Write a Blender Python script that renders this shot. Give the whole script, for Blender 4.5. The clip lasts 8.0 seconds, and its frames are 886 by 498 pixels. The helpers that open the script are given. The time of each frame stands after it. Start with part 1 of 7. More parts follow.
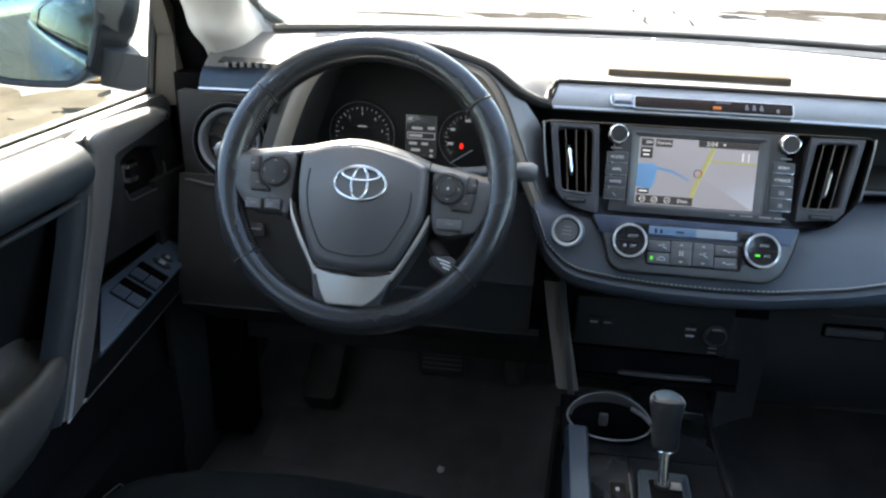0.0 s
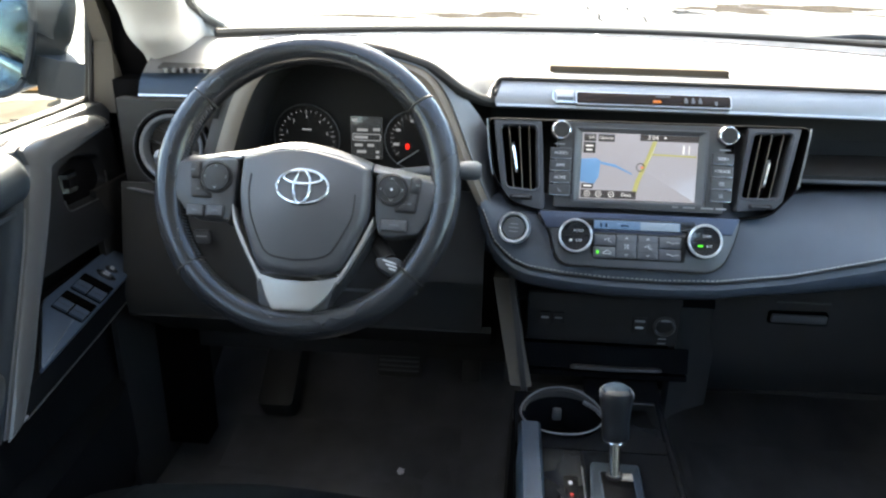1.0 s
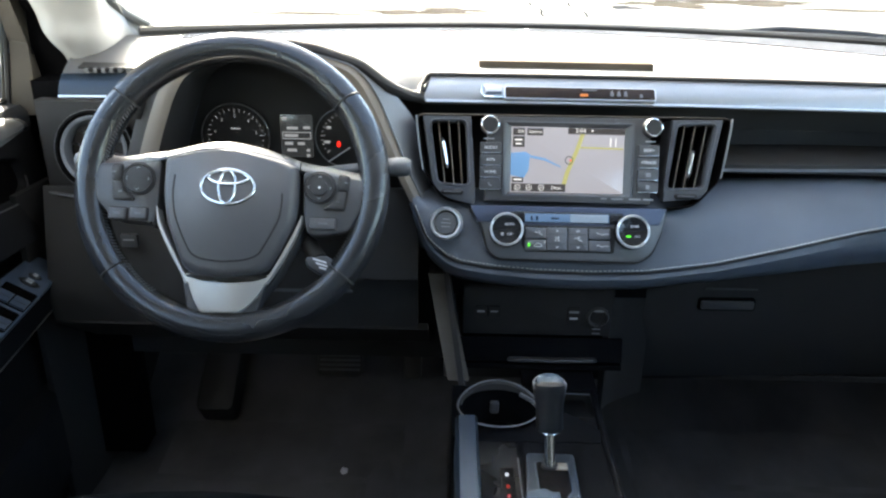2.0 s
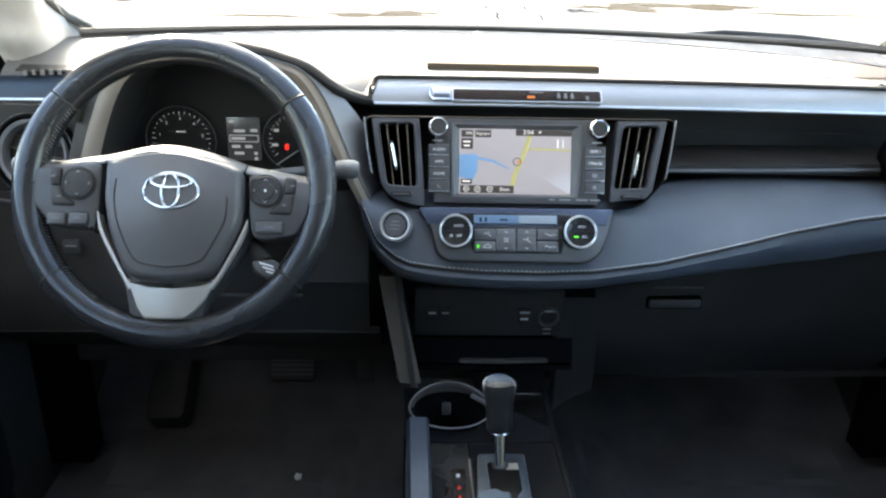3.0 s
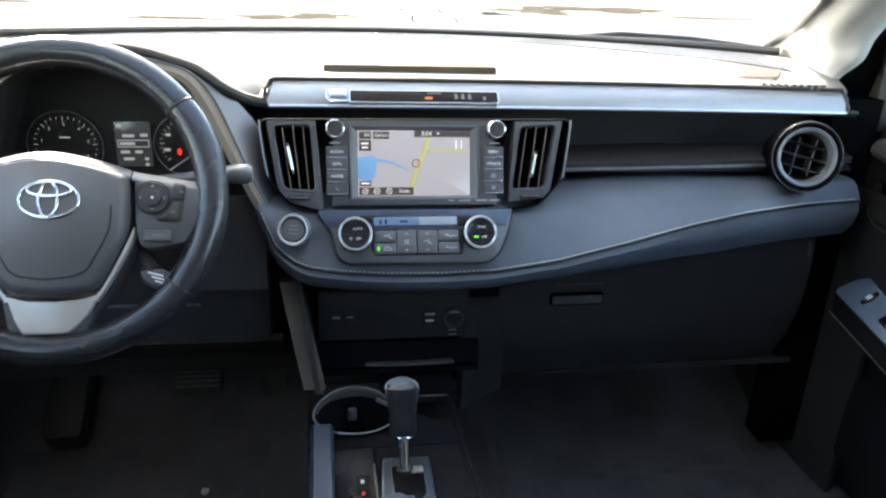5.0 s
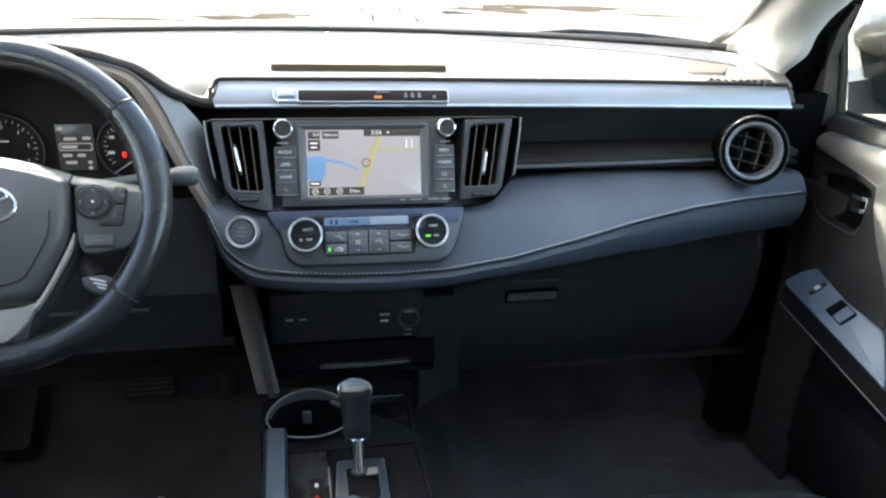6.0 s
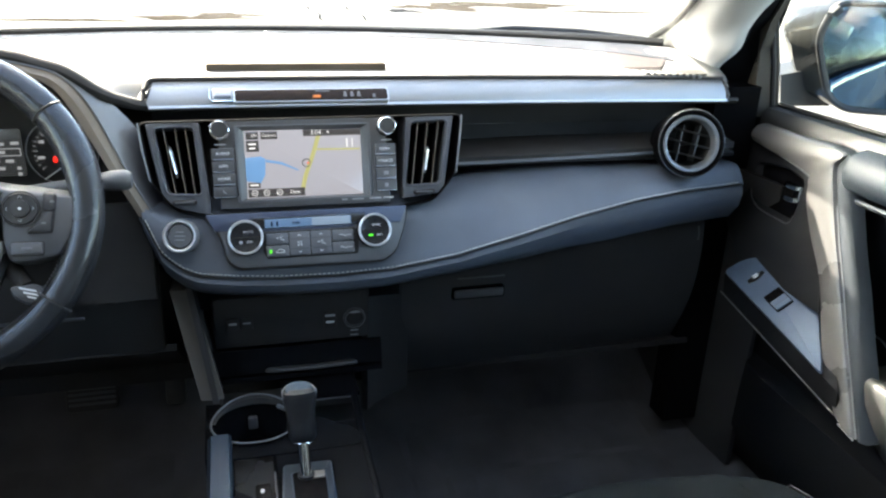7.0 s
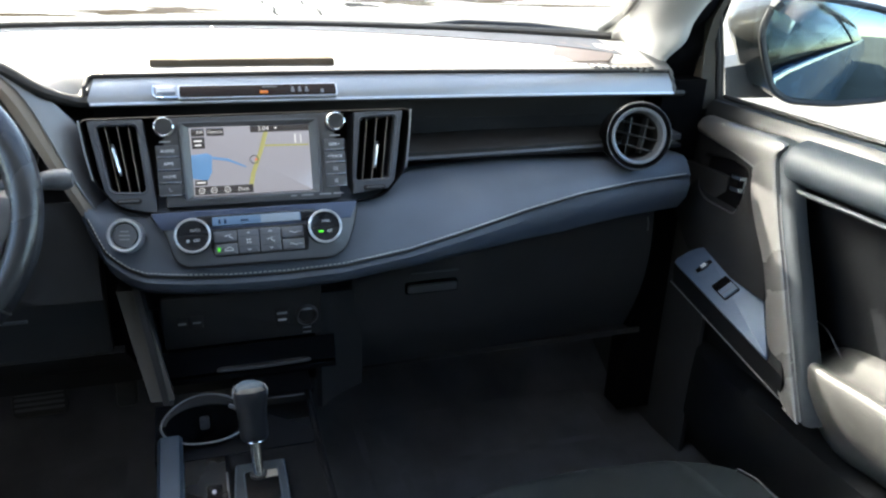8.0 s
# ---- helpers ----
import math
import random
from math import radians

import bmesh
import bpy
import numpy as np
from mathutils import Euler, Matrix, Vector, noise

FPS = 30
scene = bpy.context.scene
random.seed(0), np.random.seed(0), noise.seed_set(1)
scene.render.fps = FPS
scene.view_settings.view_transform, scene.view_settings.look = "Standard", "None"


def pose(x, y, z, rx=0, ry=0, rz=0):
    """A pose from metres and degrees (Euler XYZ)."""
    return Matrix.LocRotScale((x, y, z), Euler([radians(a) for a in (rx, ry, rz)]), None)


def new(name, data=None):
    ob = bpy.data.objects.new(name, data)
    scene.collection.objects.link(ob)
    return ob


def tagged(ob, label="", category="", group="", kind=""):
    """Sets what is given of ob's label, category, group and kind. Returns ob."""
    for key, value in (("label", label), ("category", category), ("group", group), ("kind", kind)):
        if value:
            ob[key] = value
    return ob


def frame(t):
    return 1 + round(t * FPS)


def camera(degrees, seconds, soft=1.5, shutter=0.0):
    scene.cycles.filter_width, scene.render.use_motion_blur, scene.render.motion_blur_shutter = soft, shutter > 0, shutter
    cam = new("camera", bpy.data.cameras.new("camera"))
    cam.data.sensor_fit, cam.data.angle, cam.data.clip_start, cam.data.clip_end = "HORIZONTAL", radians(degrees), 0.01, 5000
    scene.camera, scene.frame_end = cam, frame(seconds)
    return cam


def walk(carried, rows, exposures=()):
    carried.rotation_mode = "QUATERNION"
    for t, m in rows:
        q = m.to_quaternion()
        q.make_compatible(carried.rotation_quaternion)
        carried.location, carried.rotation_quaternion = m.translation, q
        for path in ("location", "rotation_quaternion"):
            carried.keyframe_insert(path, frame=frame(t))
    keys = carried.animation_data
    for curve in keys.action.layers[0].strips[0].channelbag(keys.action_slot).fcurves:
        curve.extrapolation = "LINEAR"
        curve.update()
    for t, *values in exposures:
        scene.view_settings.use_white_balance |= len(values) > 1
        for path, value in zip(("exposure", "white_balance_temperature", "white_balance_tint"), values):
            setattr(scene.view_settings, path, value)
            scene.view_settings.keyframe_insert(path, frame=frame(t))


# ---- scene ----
cam = camera(59.76, 8.0, soft=2.3)
ROWS = [
    (0.0, -0.2189, -0.0060, 1.3832, 67.56, -2.00, 7.47),
    (0.5, -0.2083, -0.0040, 1.3819, 67.36, -1.56, 6.94),
    (1.0, -0.1956, -0.0020, 1.3826, 67.70, -1.17, 4.35),
    (1.5, -0.1810, -0.0003, 1.3823, 67.49, -0.91, 2.42),
    (3.0, -0.1572, -0.0006, 1.3814, 67.82, -1.59, -2.62),
    (3.5, -0.1472, 0.0004, 1.3814, 67.94, -1.25, -2.97),
    (4.0, -0.1406, 0.0006, 1.3811, 68.20, -1.82, -5.61),
    (5.5, -0.1179, 0.0034, 1.3788, 68.17, -2.19, -9.64),
    (6.0, -0.1079, 0.0039, 1.3782, 68.25, -2.13, -11.28),
    (6.5, -0.1008, 0.0042, 1.3783, 68.27, -1.51, -12.20),
    (7.0, -0.0924, 0.0029, 1.3778, 68.25, -1.96, -14.95),
    (7.5, -0.0874, 0.0010, 1.3788, 68.09, -1.81, -15.85),
    (8.0, -0.0801, -0.0008, 1.3786, 67.95, -2.13, -18.02),
]
walk(cam, [(t, pose(x, y, z, rx, ry, rz)) for t, x, y, z, rx, ry, rz in ROWS], exposures=[(0.0, 3.24, 6700, 8), (0.5, 3.5, 6800, 8), (1.0, 3.64, 6950, 8), (6.5, 3.66, 6950, 8), (7.5, 3.6, 6850, 8), (8.0, 3.36, 6700, 8)])

# ---- sky and sun ----
SUN_AZ, SUN_EL = 25.0, 39.0  # degrees to the left of straight ahead, and above the horizon
world = bpy.data.worlds.new("sky")
scene.world = world
world.use_nodes = True
wn = world.node_tree
wn.nodes.clear()
sky = wn.nodes.new("ShaderNodeTexSky")
sky.sky_type = "NISHITA"
sky.sun_disc = False
sky.sun_elevation = radians(SUN_EL)
sky.sun_rotation = radians(-SUN_AZ)
sky.dust_density = 0.7
bg = wn.nodes.new("ShaderNodeBackground")
bg.inputs[1].default_value = 0.125
wo = wn.nodes.new("ShaderNodeOutputWorld")
wn.links.new(sky.outputs[0], bg.inputs[0])
wn.links.new(bg.outputs[0], wo.inputs[0])
sun = new("sun", bpy.data.lights.new("sun", "SUN"))
sun.data.energy, sun.data.angle, sun.data.color = 4.8, radians(0.6), (1.0, 0.93, 0.82)
to_sun = Vector((-math.sin(radians(SUN_AZ)) * math.cos(radians(SUN_EL)), math.cos(radians(SUN_AZ)) * math.cos(radians(SUN_EL)), math.sin(radians(SUN_EL))))
sun.matrix_world = Matrix.Translation((-6, 8, 9)) @ to_sun.to_track_quat("Z", "Y").to_matrix().to_4x4()


# ---- materials ----
def material(name, colour, rough=0.5, metal=0.0, grain=900.0, bump=0.15, vary=0.18, coat=0.0, spec=0.5, blotch=9.0, gloss_vary=0.12, kind="noise"):
    m = bpy.data.materials.new(name)
    m.use_nodes = True
    nt = m.node_tree
    b = nt.nodes["Principled BSDF"]
    b.inputs["Roughness"].default_value = rough
    b.inputs["Metallic"].default_value = metal
    b.inputs["Specular IOR Level"].default_value = spec
    b.inputs["Coat Weight"].default_value = coat
    b.inputs["Coat Roughness"].default_value = 0.08
    tc = nt.nodes.new("ShaderNodeTexCoord")
    big = nt.nodes.new("ShaderNodeTexNoise")
    big.inputs["Scale"].default_value = blotch
    big.inputs["Detail"].default_value = 5
    nt.links.new(tc.outputs["Object"], big.inputs["Vector"])
    if kind == "leather":
        fine = nt.nodes.new("ShaderNodeTexVoronoi")
        fine.feature = "DISTANCE_TO_EDGE"
        fine_out = fine.outputs["Distance"]
    else:
        fine = nt.nodes.new("ShaderNodeTexNoise")
        fine.inputs["Detail"].default_value = 2
        fine_out = fine.outputs["Fac"]
    fine.inputs["Scale"].default_value = grain
    nt.links.new(tc.outputs["Object"], fine.inputs["Vector"])
    ramp = nt.nodes.new("ShaderNodeValToRGB")
    c = Vector(colour)
    ramp.color_ramp.elements[0].position, ramp.color_ramp.elements[1].position = 0.3, 0.7
    ramp.color_ramp.elements[0].color = (*(c * (1 - vary)), 1)
    ramp.color_ramp.elements[1].color = (*(c * (1 + vary)), 1)
    nt.links.new(big.outputs["Fac"], ramp.inputs["Fac"])
    nt.links.new(ramp.outputs["Color"], b.inputs["Base Color"])
    ro = nt.nodes.new("ShaderNodeMapRange")
    ro.inputs["To Min"].default_value = max(0.02, rough - gloss_vary)
    ro.inputs["To Max"].default_value = min(1.0, rough + gloss_vary)
    nt.links.new(big.outputs["Fac"], ro.inputs["Value"])
    nt.links.new(ro.outputs["Result"], b.inputs["Roughness"])
    if bump:
        bu = nt.nodes.new("ShaderNodeBump")
        bu.inputs["Strength"].default_value = bump
        bu.inputs["Distance"].default_value = 0.0006
        nt.links.new(fine_out, bu.inputs["Height"])
        nt.links.new(bu.outputs["Normal"], b.inputs["Normal"])
    return m


def glowing(name, colour, strength, rough=0.2):
    m = bpy.data.materials.new(name)
    m.use_nodes = True
    b = m.node_tree.nodes["Principled BSDF"]
    b.inputs["Base Color"].default_value = (*(0.1 * Vector(colour)), 1)
    b.inputs["Roughness"].default_value = rough
    b.inputs["Emission Color"].default_value = (*colour, 1)
    b.inputs["Emission Strength"].default_value = strength
    return m


def clear_glass(name, tint=(0.95, 0.98, 0.96), rough=0.0):
    m = bpy.data.materials.new(name)
    m.use_nodes = True
    b = m.node_tree.nodes["Principled BSDF"]
    b.inputs["Base Color"].default_value = (*tint, 1)
    b.inputs["Roughness"].default_value = rough
    b.inputs["Transmission Weight"].default_value = 1.0
    b.inputs["IOR"].default_value = 1.45
    return m


# raised above the other black plastics: sun glare on the top is put in
DASH = material("dash soft plastic", (0.085, 0.087, 0.092), 0.62, grain=1400, bump=0.35, spec=0.35)
BLACK = material("black grained plastic", (0.024, 0.024, 0.025), 0.6, grain=1500, bump=0.3, spec=0.2)
DEEP = material("matt black plastic", (0.018, 0.018, 0.019), 0.75, grain=1500, bump=0.2, spec=0.25)
PIANO = material("gloss black plastic", (0.01, 0.01, 0.011), 0.16, grain=200, bump=0.0, gloss_vary=0.04)
GREY = material("dark grey plastic", (0.06, 0.064, 0.072), 0.38, grain=1600, bump=0.2)
BUTTON = material("button plastic", (0.036, 0.037, 0.041), 0.42, grain=1500, bump=0.15)
LEATHER = material("blue grey stitched leatherette", (0.055, 0.068, 0.09), 0.5, grain=420, bump=0.3, kind="leather", spec=0.45)
WHEEL_LEATHER = material("worn black leather", (0.014, 0.0145, 0.016), 0.24, grain=500, bump=0.14, kind="leather", gloss_vary=0.09)
SILVER = material("satin silver paint", (0.5, 0.51, 0.53), 0.34, metal=0.8, grain=900, bump=0.05, vary=0.06)
SWITCH_PLATE = material("blue-grey switch panel", (0.052, 0.075, 0.115), 0.42, metal=0.15, grain=900, bump=0.05, vary=0.07, spec=0.3)
RINGS = material("satin vent ring", (0.15, 0.16, 0.175), 0.36, metal=0.5, grain=900, bump=0.04, vary=0.05)
ELBOW = material("dark elbow padding", (0.032, 0.033, 0.033), 0.42, grain=480, bump=0.2, kind="leather", spec=0.35)
# below real black plastic: shade from an unbuilt occupant is put into the colour
CONSOLE = material("shade-darkened console plastic", (0.0032, 0.0037, 0.0048), 0.75, grain=1500, bump=0.25, spec=0.02)
# the next grey holds the shade that falls along the windscreen's foot
STRIP_SHADE = material("unglossy grey strip shade", (0.028, 0.031, 0.038), 0.9, grain=900, bump=0.3, spec=0.0)
LID = material("greyer pad lid", (0.042, 0.039, 0.041), 0.9, grain=700, bump=0.5, spec=0.0)
RAIL = material("dark satin rail", (0.014, 0.024, 0.04), 0.42, metal=0.2, grain=900, bump=0.05, vary=0.07, spec=0.3)
STRIP = material("blue silver trim panel", (0.21, 0.225, 0.25), 0.33, metal=0.3, grain=900, bump=0.05, vary=0.07)
DOOR_PAD = material("dark door padding", (0.019, 0.0245, 0.031), 0.58, grain=480, bump=0.2, kind="leather", spec=0.15)
RIDGE = material("polished black edge", (0.06, 0.061, 0.066), 0.31, grain=700, bump=0.05, spec=0.9, gloss_vary=0.05)
HUB_SKIN = material("grained hub plastic", (0.048, 0.049, 0.054), 0.4, grain=1300, bump=0.3)
SWITCH = material("matt dark switch plastic", (0.017, 0.0175, 0.019), 0.5, grain=1500, bump=0.15, spec=0.3)
SPOKE = material("fine grained spoke plastic", (0.03, 0.031, 0.034), 0.42, grain=1300, bump=0.25)
SATIN = material("satin grey paint", (0.125, 0.13, 0.138), 0.36, metal=0.4, grain=900, bump=0.04, vary=0.05)
PANEL_BLACK = material("deep black door panel", (0.010, 0.0105, 0.012), 0.65, grain=1500, bump=0.3, spec=0.1)
# nearly zero: the shade inside slots and recesses is put into this colour
SLOT = material("near-black plastic with recess shade", (0.0035, 0.0035, 0.004), 0.85, grain=900, bump=0.1, spec=0.01)
SILL = material("dark sill plastic", (0.015, 0.017, 0.02), 0.48, grain=1400, bump=0.3, spec=0.25)
VENT_FRAME = material("matt vent frame plastic", (0.058, 0.063, 0.074), 0.55, grain=1500, bump=0.2, spec=0.15)
HOUSING = material("gloss dark mirror housing", (0.05, 0.05, 0.044), 0.16, grain=300, bump=0.02, spec=0.6, coat=0.4)
TOP_SLOT = material("brown-grey slot plastic", (0.05, 0.042, 0.033), 0.85, grain=700, bump=0.2, spec=0.05)
SAND = material("sandy concrete", (0.085, 0.072, 0.052), 0.95, grain=30, bump=0.5, vary=0.35, blotch=1.6, spec=0.0)
RUST = material("orange-brown dirt", (0.075, 0.045, 0.02), 0.95, grain=40, bump=0.5, vary=0.3, blotch=2.0, spec=0.0)
BARK = material("pale grey bark", (0.16, 0.14, 0.11), 0.9, grain=120, bump=0.5, vary=0.3, blotch=4.0)
LEAF = material("yellow-green leaves", (0.14, 0.13, 0.035), 0.7, grain=200, bump=0.2, vary=0.4, blotch=2.0)
CAP = material("dull blue-grey cap", (0.02, 0.032, 0.048), 0.6, grain=900, bump=0.1, spec=0.1)
LEG = material("dull grey leg trim", (0.075, 0.07, 0.064), 0.55, grain=1100, bump=0.1, vary=0.1, spec=0.2)
LINING = material("black door lining plastic", (0.0065, 0.0072, 0.0085), 0.7, grain=1500, bump=0.3, spec=0.04)
PULL = material("satin grey pull paint", (0.066, 0.066, 0.067), 0.3, metal=0.1, grain=1100, bump=0.05, vary=0.05, spec=0.5)
POST = material("warm grey post plastic", (0.045, 0.041, 0.035), 0.6, grain=1300, bump=0.2, vary=0.1, spec=0.2)
# gloss plate, its base lowered for the same console shade
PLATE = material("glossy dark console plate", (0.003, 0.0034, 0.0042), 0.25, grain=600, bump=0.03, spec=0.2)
KNOB = material("black knob leather", (0.008, 0.0088, 0.0105), 0.5, grain=520, bump=0.2, kind="leather", spec=0.22)
GATE = material("dull blue-grey gate paint", (0.013, 0.019, 0.027), 0.5, grain=900, bump=0.08, spec=0.15)
EMBLEM = material("worn emblem chrome", (0.5, 0.5, 0.5), 0.24, metal=1.0, grain=300, bump=0.0, vary=0.06, gloss_vary=0.06)
SPOKE_SILVER = material("matt silver spoke paint", (0.36, 0.35, 0.335), 0.44, metal=0.6, grain=900, bump=0.05, vary=0.06)
BAND_BLUE = material("dark blue-grey band plastic", (0.045, 0.057, 0.092), 0.4, metal=0.2, grain=900, bump=0.04, vary=0.06, spec=0.3)
HOOD_TRIM = material("brown-grey cluster trim", (0.115, 0.097, 0.08), 0.5, metal=0.1, grain=1100, bump=0.08, vary=0.08)
FOOT = material("dark mirror foot plastic", (0.026, 0.027, 0.028), 0.6, grain=1500, bump=0.2, spec=0.25)
TRIM = material("warm grey trim", (0.19, 0.165, 0.135), 0.45, metal=0.2, grain=1100, bump=0.08, vary=0.08)
CHROME = material("chrome", (0.9, 0.9, 0.9), 0.14, metal=1.0, grain=300, bump=0.0, vary=0.04, gloss_vary=0.05)
THREAD = material("pale thread", (0.42, 0.43, 0.42), 0.8, grain=3000, bump=0.4)
CLOTH = material("dark seat cloth", (0.0042, 0.0062, 0.008), 0.9, grain=1300, bump=0.8, vary=0.25, spec=0.05)
CARPET = material("black carpet", (0.074, 0.074, 0.077), 0.95, grain=1200, bump=0.9, vary=0.25, spec=0.05)
HEADLINER = material("pale grey headliner cloth", (0.34, 0.34, 0.33), 0.9, grain=2000, bump=0.2, vary=0.05)
PILLAR = material("pale grey pillar cloth", (0.33, 0.33, 0.32), 0.8, grain=2000, bump=0.2, vary=0.05)
RUBBER = material("black rubber", (0.014, 0.014, 0.014), 0.55, grain=800, bump=0.2)
MARK = material("white print", (0.5, 0.52, 0.55), 0.6, bump=0.0)
DIM = material("grey print", (0.22, 0.23, 0.25), 0.6, bump=0.0)
PAINT = material("blue car paint", (0.09, 0.18, 0.33), 0.25, metal=0.4, grain=2500, bump=0.02, vary=0.08, coat=0.8)
CONCRETE = material("pale concrete", (0.125, 0.115, 0.10), 0.9, grain=40, bump=0.3, vary=0.22, blotch=0.5)
DIRT = material("brown wet dirt", (0.035, 0.027, 0.018), 0.9, grain=60, bump=0.5, vary=0.45, blotch=2.0, spec=0.0)
DARK_MARK = material("dark ground mark", (0.014, 0.013, 0.013), 0.9, grain=60, bump=0.3, vary=0.3, blotch=3.0, spec=0.0)
GLASS = clear_glass("window glass")
DARK_GLASS = clear_glass("tinted glass", (0.12, 0.14, 0.14))
MIRROR = material("mirror glass", (0.17, 0.225, 0.23), 0.02, metal=1.0, bump=0.0, vary=0.01, gloss_vary=0.01)
MAP = glowing("map screen", (0.69, 0.675, 0.76), 0.046)
MAP_BLUE = glowing("map water", (0.22, 0.46, 0.85), 0.058)
MAP_ROAD = glowing("map road", (0.62, 0.60, 0.25), 0.062)
MAP_DARK = glowing("map menu", (0.09, 0.085, 0.09), 0.06)
MAP_TEXT = glowing("screen text", (0.9, 0.9, 0.92), 0.09)
LCD = glowing("climate display", (0.22, 0.40, 0.70), 0.03)
LCD_PALE = glowing("pale display", (0.42, 0.58, 0.8), 0.036)
LCD_DARK = glowing("display figures", (0.03, 0.08, 0.2), 0.03)
GREEN = glowing("green lamp", (0.1, 0.9, 0.05), 0.12)
RED = glowing("red lamp", (1.0, 0.03, 0.02), 0.13)
SMOKED = material("smoked window plastic", (0.012, 0.008, 0.006), 0.22, grain=300, bump=0.0, spec=0.1)
RED_DIM = glowing("dim red mark", (1.0, 0.06, 0.04), 0.012)
AMBER_DIM = glowing("dim amber lamp", (1.0, 0.3, 0.03), 0.05)
GAUGE = glowing("gauge figures", (0.5, 0.52, 0.56), 0.05)
INFO = glowing("driver display", (0.12, 0.13, 0.14), 0.022)


# ---- mesh tools ----
BASE = {}


def thing(name, base, label, category, group="", kind=""):
    e = new(name)
    e.empty_display_size = 0.05
    e.location = base
    BASE[e] = Vector(base)
    return tagged(e, label, category, group, kind)


def finish(bm, name, mat, sharp=38):
    bmesh.ops.remove_doubles(bm, verts=bm.verts, dist=1e-6)
    bmesh.ops.recalc_face_normals(bm, faces=bm.faces)
    lim = radians(sharp)
    for e in bm.edges:
        e.smooth = len(e.link_faces) == 2 and e.calc_face_angle(0) < lim
    for f in bm.faces:
        f.smooth = True
    me = bpy.data.meshes.new(name)
    bm.to_mesh(me)
    bm.free()
    me.materials.append(mat)
    return me


def part(name, bm, mat, parent, label="", kind="", sharp=38):
    base = BASE[parent]
    bmesh.ops.translate(bm, verts=bm.verts, vec=-base)
    ob = new(name, finish(bm, name, mat, sharp))
    ob.parent = parent
    BASE[ob] = base
    return tagged(ob, label, kind=kind)


def single(name, bm, mat, label, category="", kind="", group="", sharp=38):
    c = Vector((0, 0, 0))
    for v in bm.verts:
        c += v.co
    c /= len(bm.verts)
    c.z = min(v.co.z for v in bm.verts)
    bmesh.ops.translate(bm, verts=bm.verts, vec=-c)
    ob = new(name, finish(bm, name, mat, sharp))
    ob.location = c
    BASE[ob] = c
    return tagged(ob, label, category, group, kind)


class Face:
    """A tilted plane: a point, the sideways axis, the upward axis and the outward one."""

    def __init__(self, p, lean=0.0, turn=0.0):
        a, b = radians(lean), radians(turn)
        rz = Matrix.Rotation(b, 3, "Z")
        self.p = Vector(p)
        self.u = rz @ Vector((1, 0, 0))
        self.v = rz @ Vector((0, math.sin(a), math.cos(a)))
        self.n = rz @ Vector((0, -math.cos(a), math.sin(a)))

    def at(self, u, v, d=0.0):
        return self.p + u * self.u + v * self.v + d * self.n

    def moved(self, u, v, d=0.0):
        f = Face((0, 0, 0))
        f.p, f.u, f.v, f.n = self.at(u, v, d), self.u, self.v, self.n
        return f


def rounded(w, h, r, steps=4, cx=0.0, cy=0.0):
    pts = []
    for sx, sy, a0 in ((1, 1, 0), (-1, 1, 90), (-1, -1, 180), (1, -1, 270)):
        for k in range(steps + 1):
            a = radians(a0 + 90 * k / steps)
            pts.append((cx + sx * (w / 2 - r) + r * math.cos(a), cy + sy * (h / 2 - r) + r * math.sin(a)))
    return pts


def softened(pts, r, steps=3):
    """A polygon with its corners rounded off."""
    out = []
    n = len(pts)
    for i in range(n):
        a, b, c = Vector(pts[i - 1]), Vector(pts[i]), Vector(pts[(i + 1) % n])
        d0, d1 = (a - b), (c - b)
        k = min(r, d0.length * 0.45, d1.length * 0.45)
        p0, p1 = b + d0.normalized() * k, b + d1.normalized() * k
        for s in range(steps + 1):
            t = s / steps
            out.append(tuple(p0 * (1 - t) ** 2 + 2 * b * t * (1 - t) + p1 * t * t))
    return out


def circle(r, n=32, cx=0.0, cy=0.0, ry=None):
    ry = r if ry is None else ry
    return [(cx + r * math.cos(2 * math.pi * k / n), cy + ry * math.sin(2 * math.pi * k / n)) for k in range(n)]


def inset(pts, k):
    c = sum((Vector(p) for p in pts), Vector((0, 0))) / len(pts)
    out = []
    n = len(pts)
    for i in range(n):
        a, b, d = Vector(pts[i - 1]), Vector(pts[i]), Vector(pts[(i + 1) % n])
        t = (d - a)
        nrm = Vector((-t.y, t.x)).normalized()
        if nrm.dot(c - b) < 0:
            nrm = -nrm
        out.append(tuple(b + nrm * k))
    return out


def plate(face, pts, d0, d1, edge=0.001, bm=None, dome=0.0):
    """A slab on a face from depth d0 to d1, with a chamfered rim and, if wanted, a domed front."""
    bm = bm or bmesh.new()
    rings = [(pts, d0), (pts, d1 - edge), (inset(pts, edge * 0.35), d1 - edge * 0.3), (inset(pts, edge), d1)]
    if dome:
        c = sum((Vector(p) for p in pts), Vector((0, 0))) / len(pts)
        for k in (0.94, 0.86, 0.76, 0.64, 0.5, 0.35, 0.2, 0.07):
            rings.append(([tuple(c + (Vector(p) - c) * k) for p in rings[3][0]], d1 + dome * (1 - k * k)))
    loft([[face.at(u, v, d) for u, v in ring] for ring, d in rings], bm=bm)
    return bm


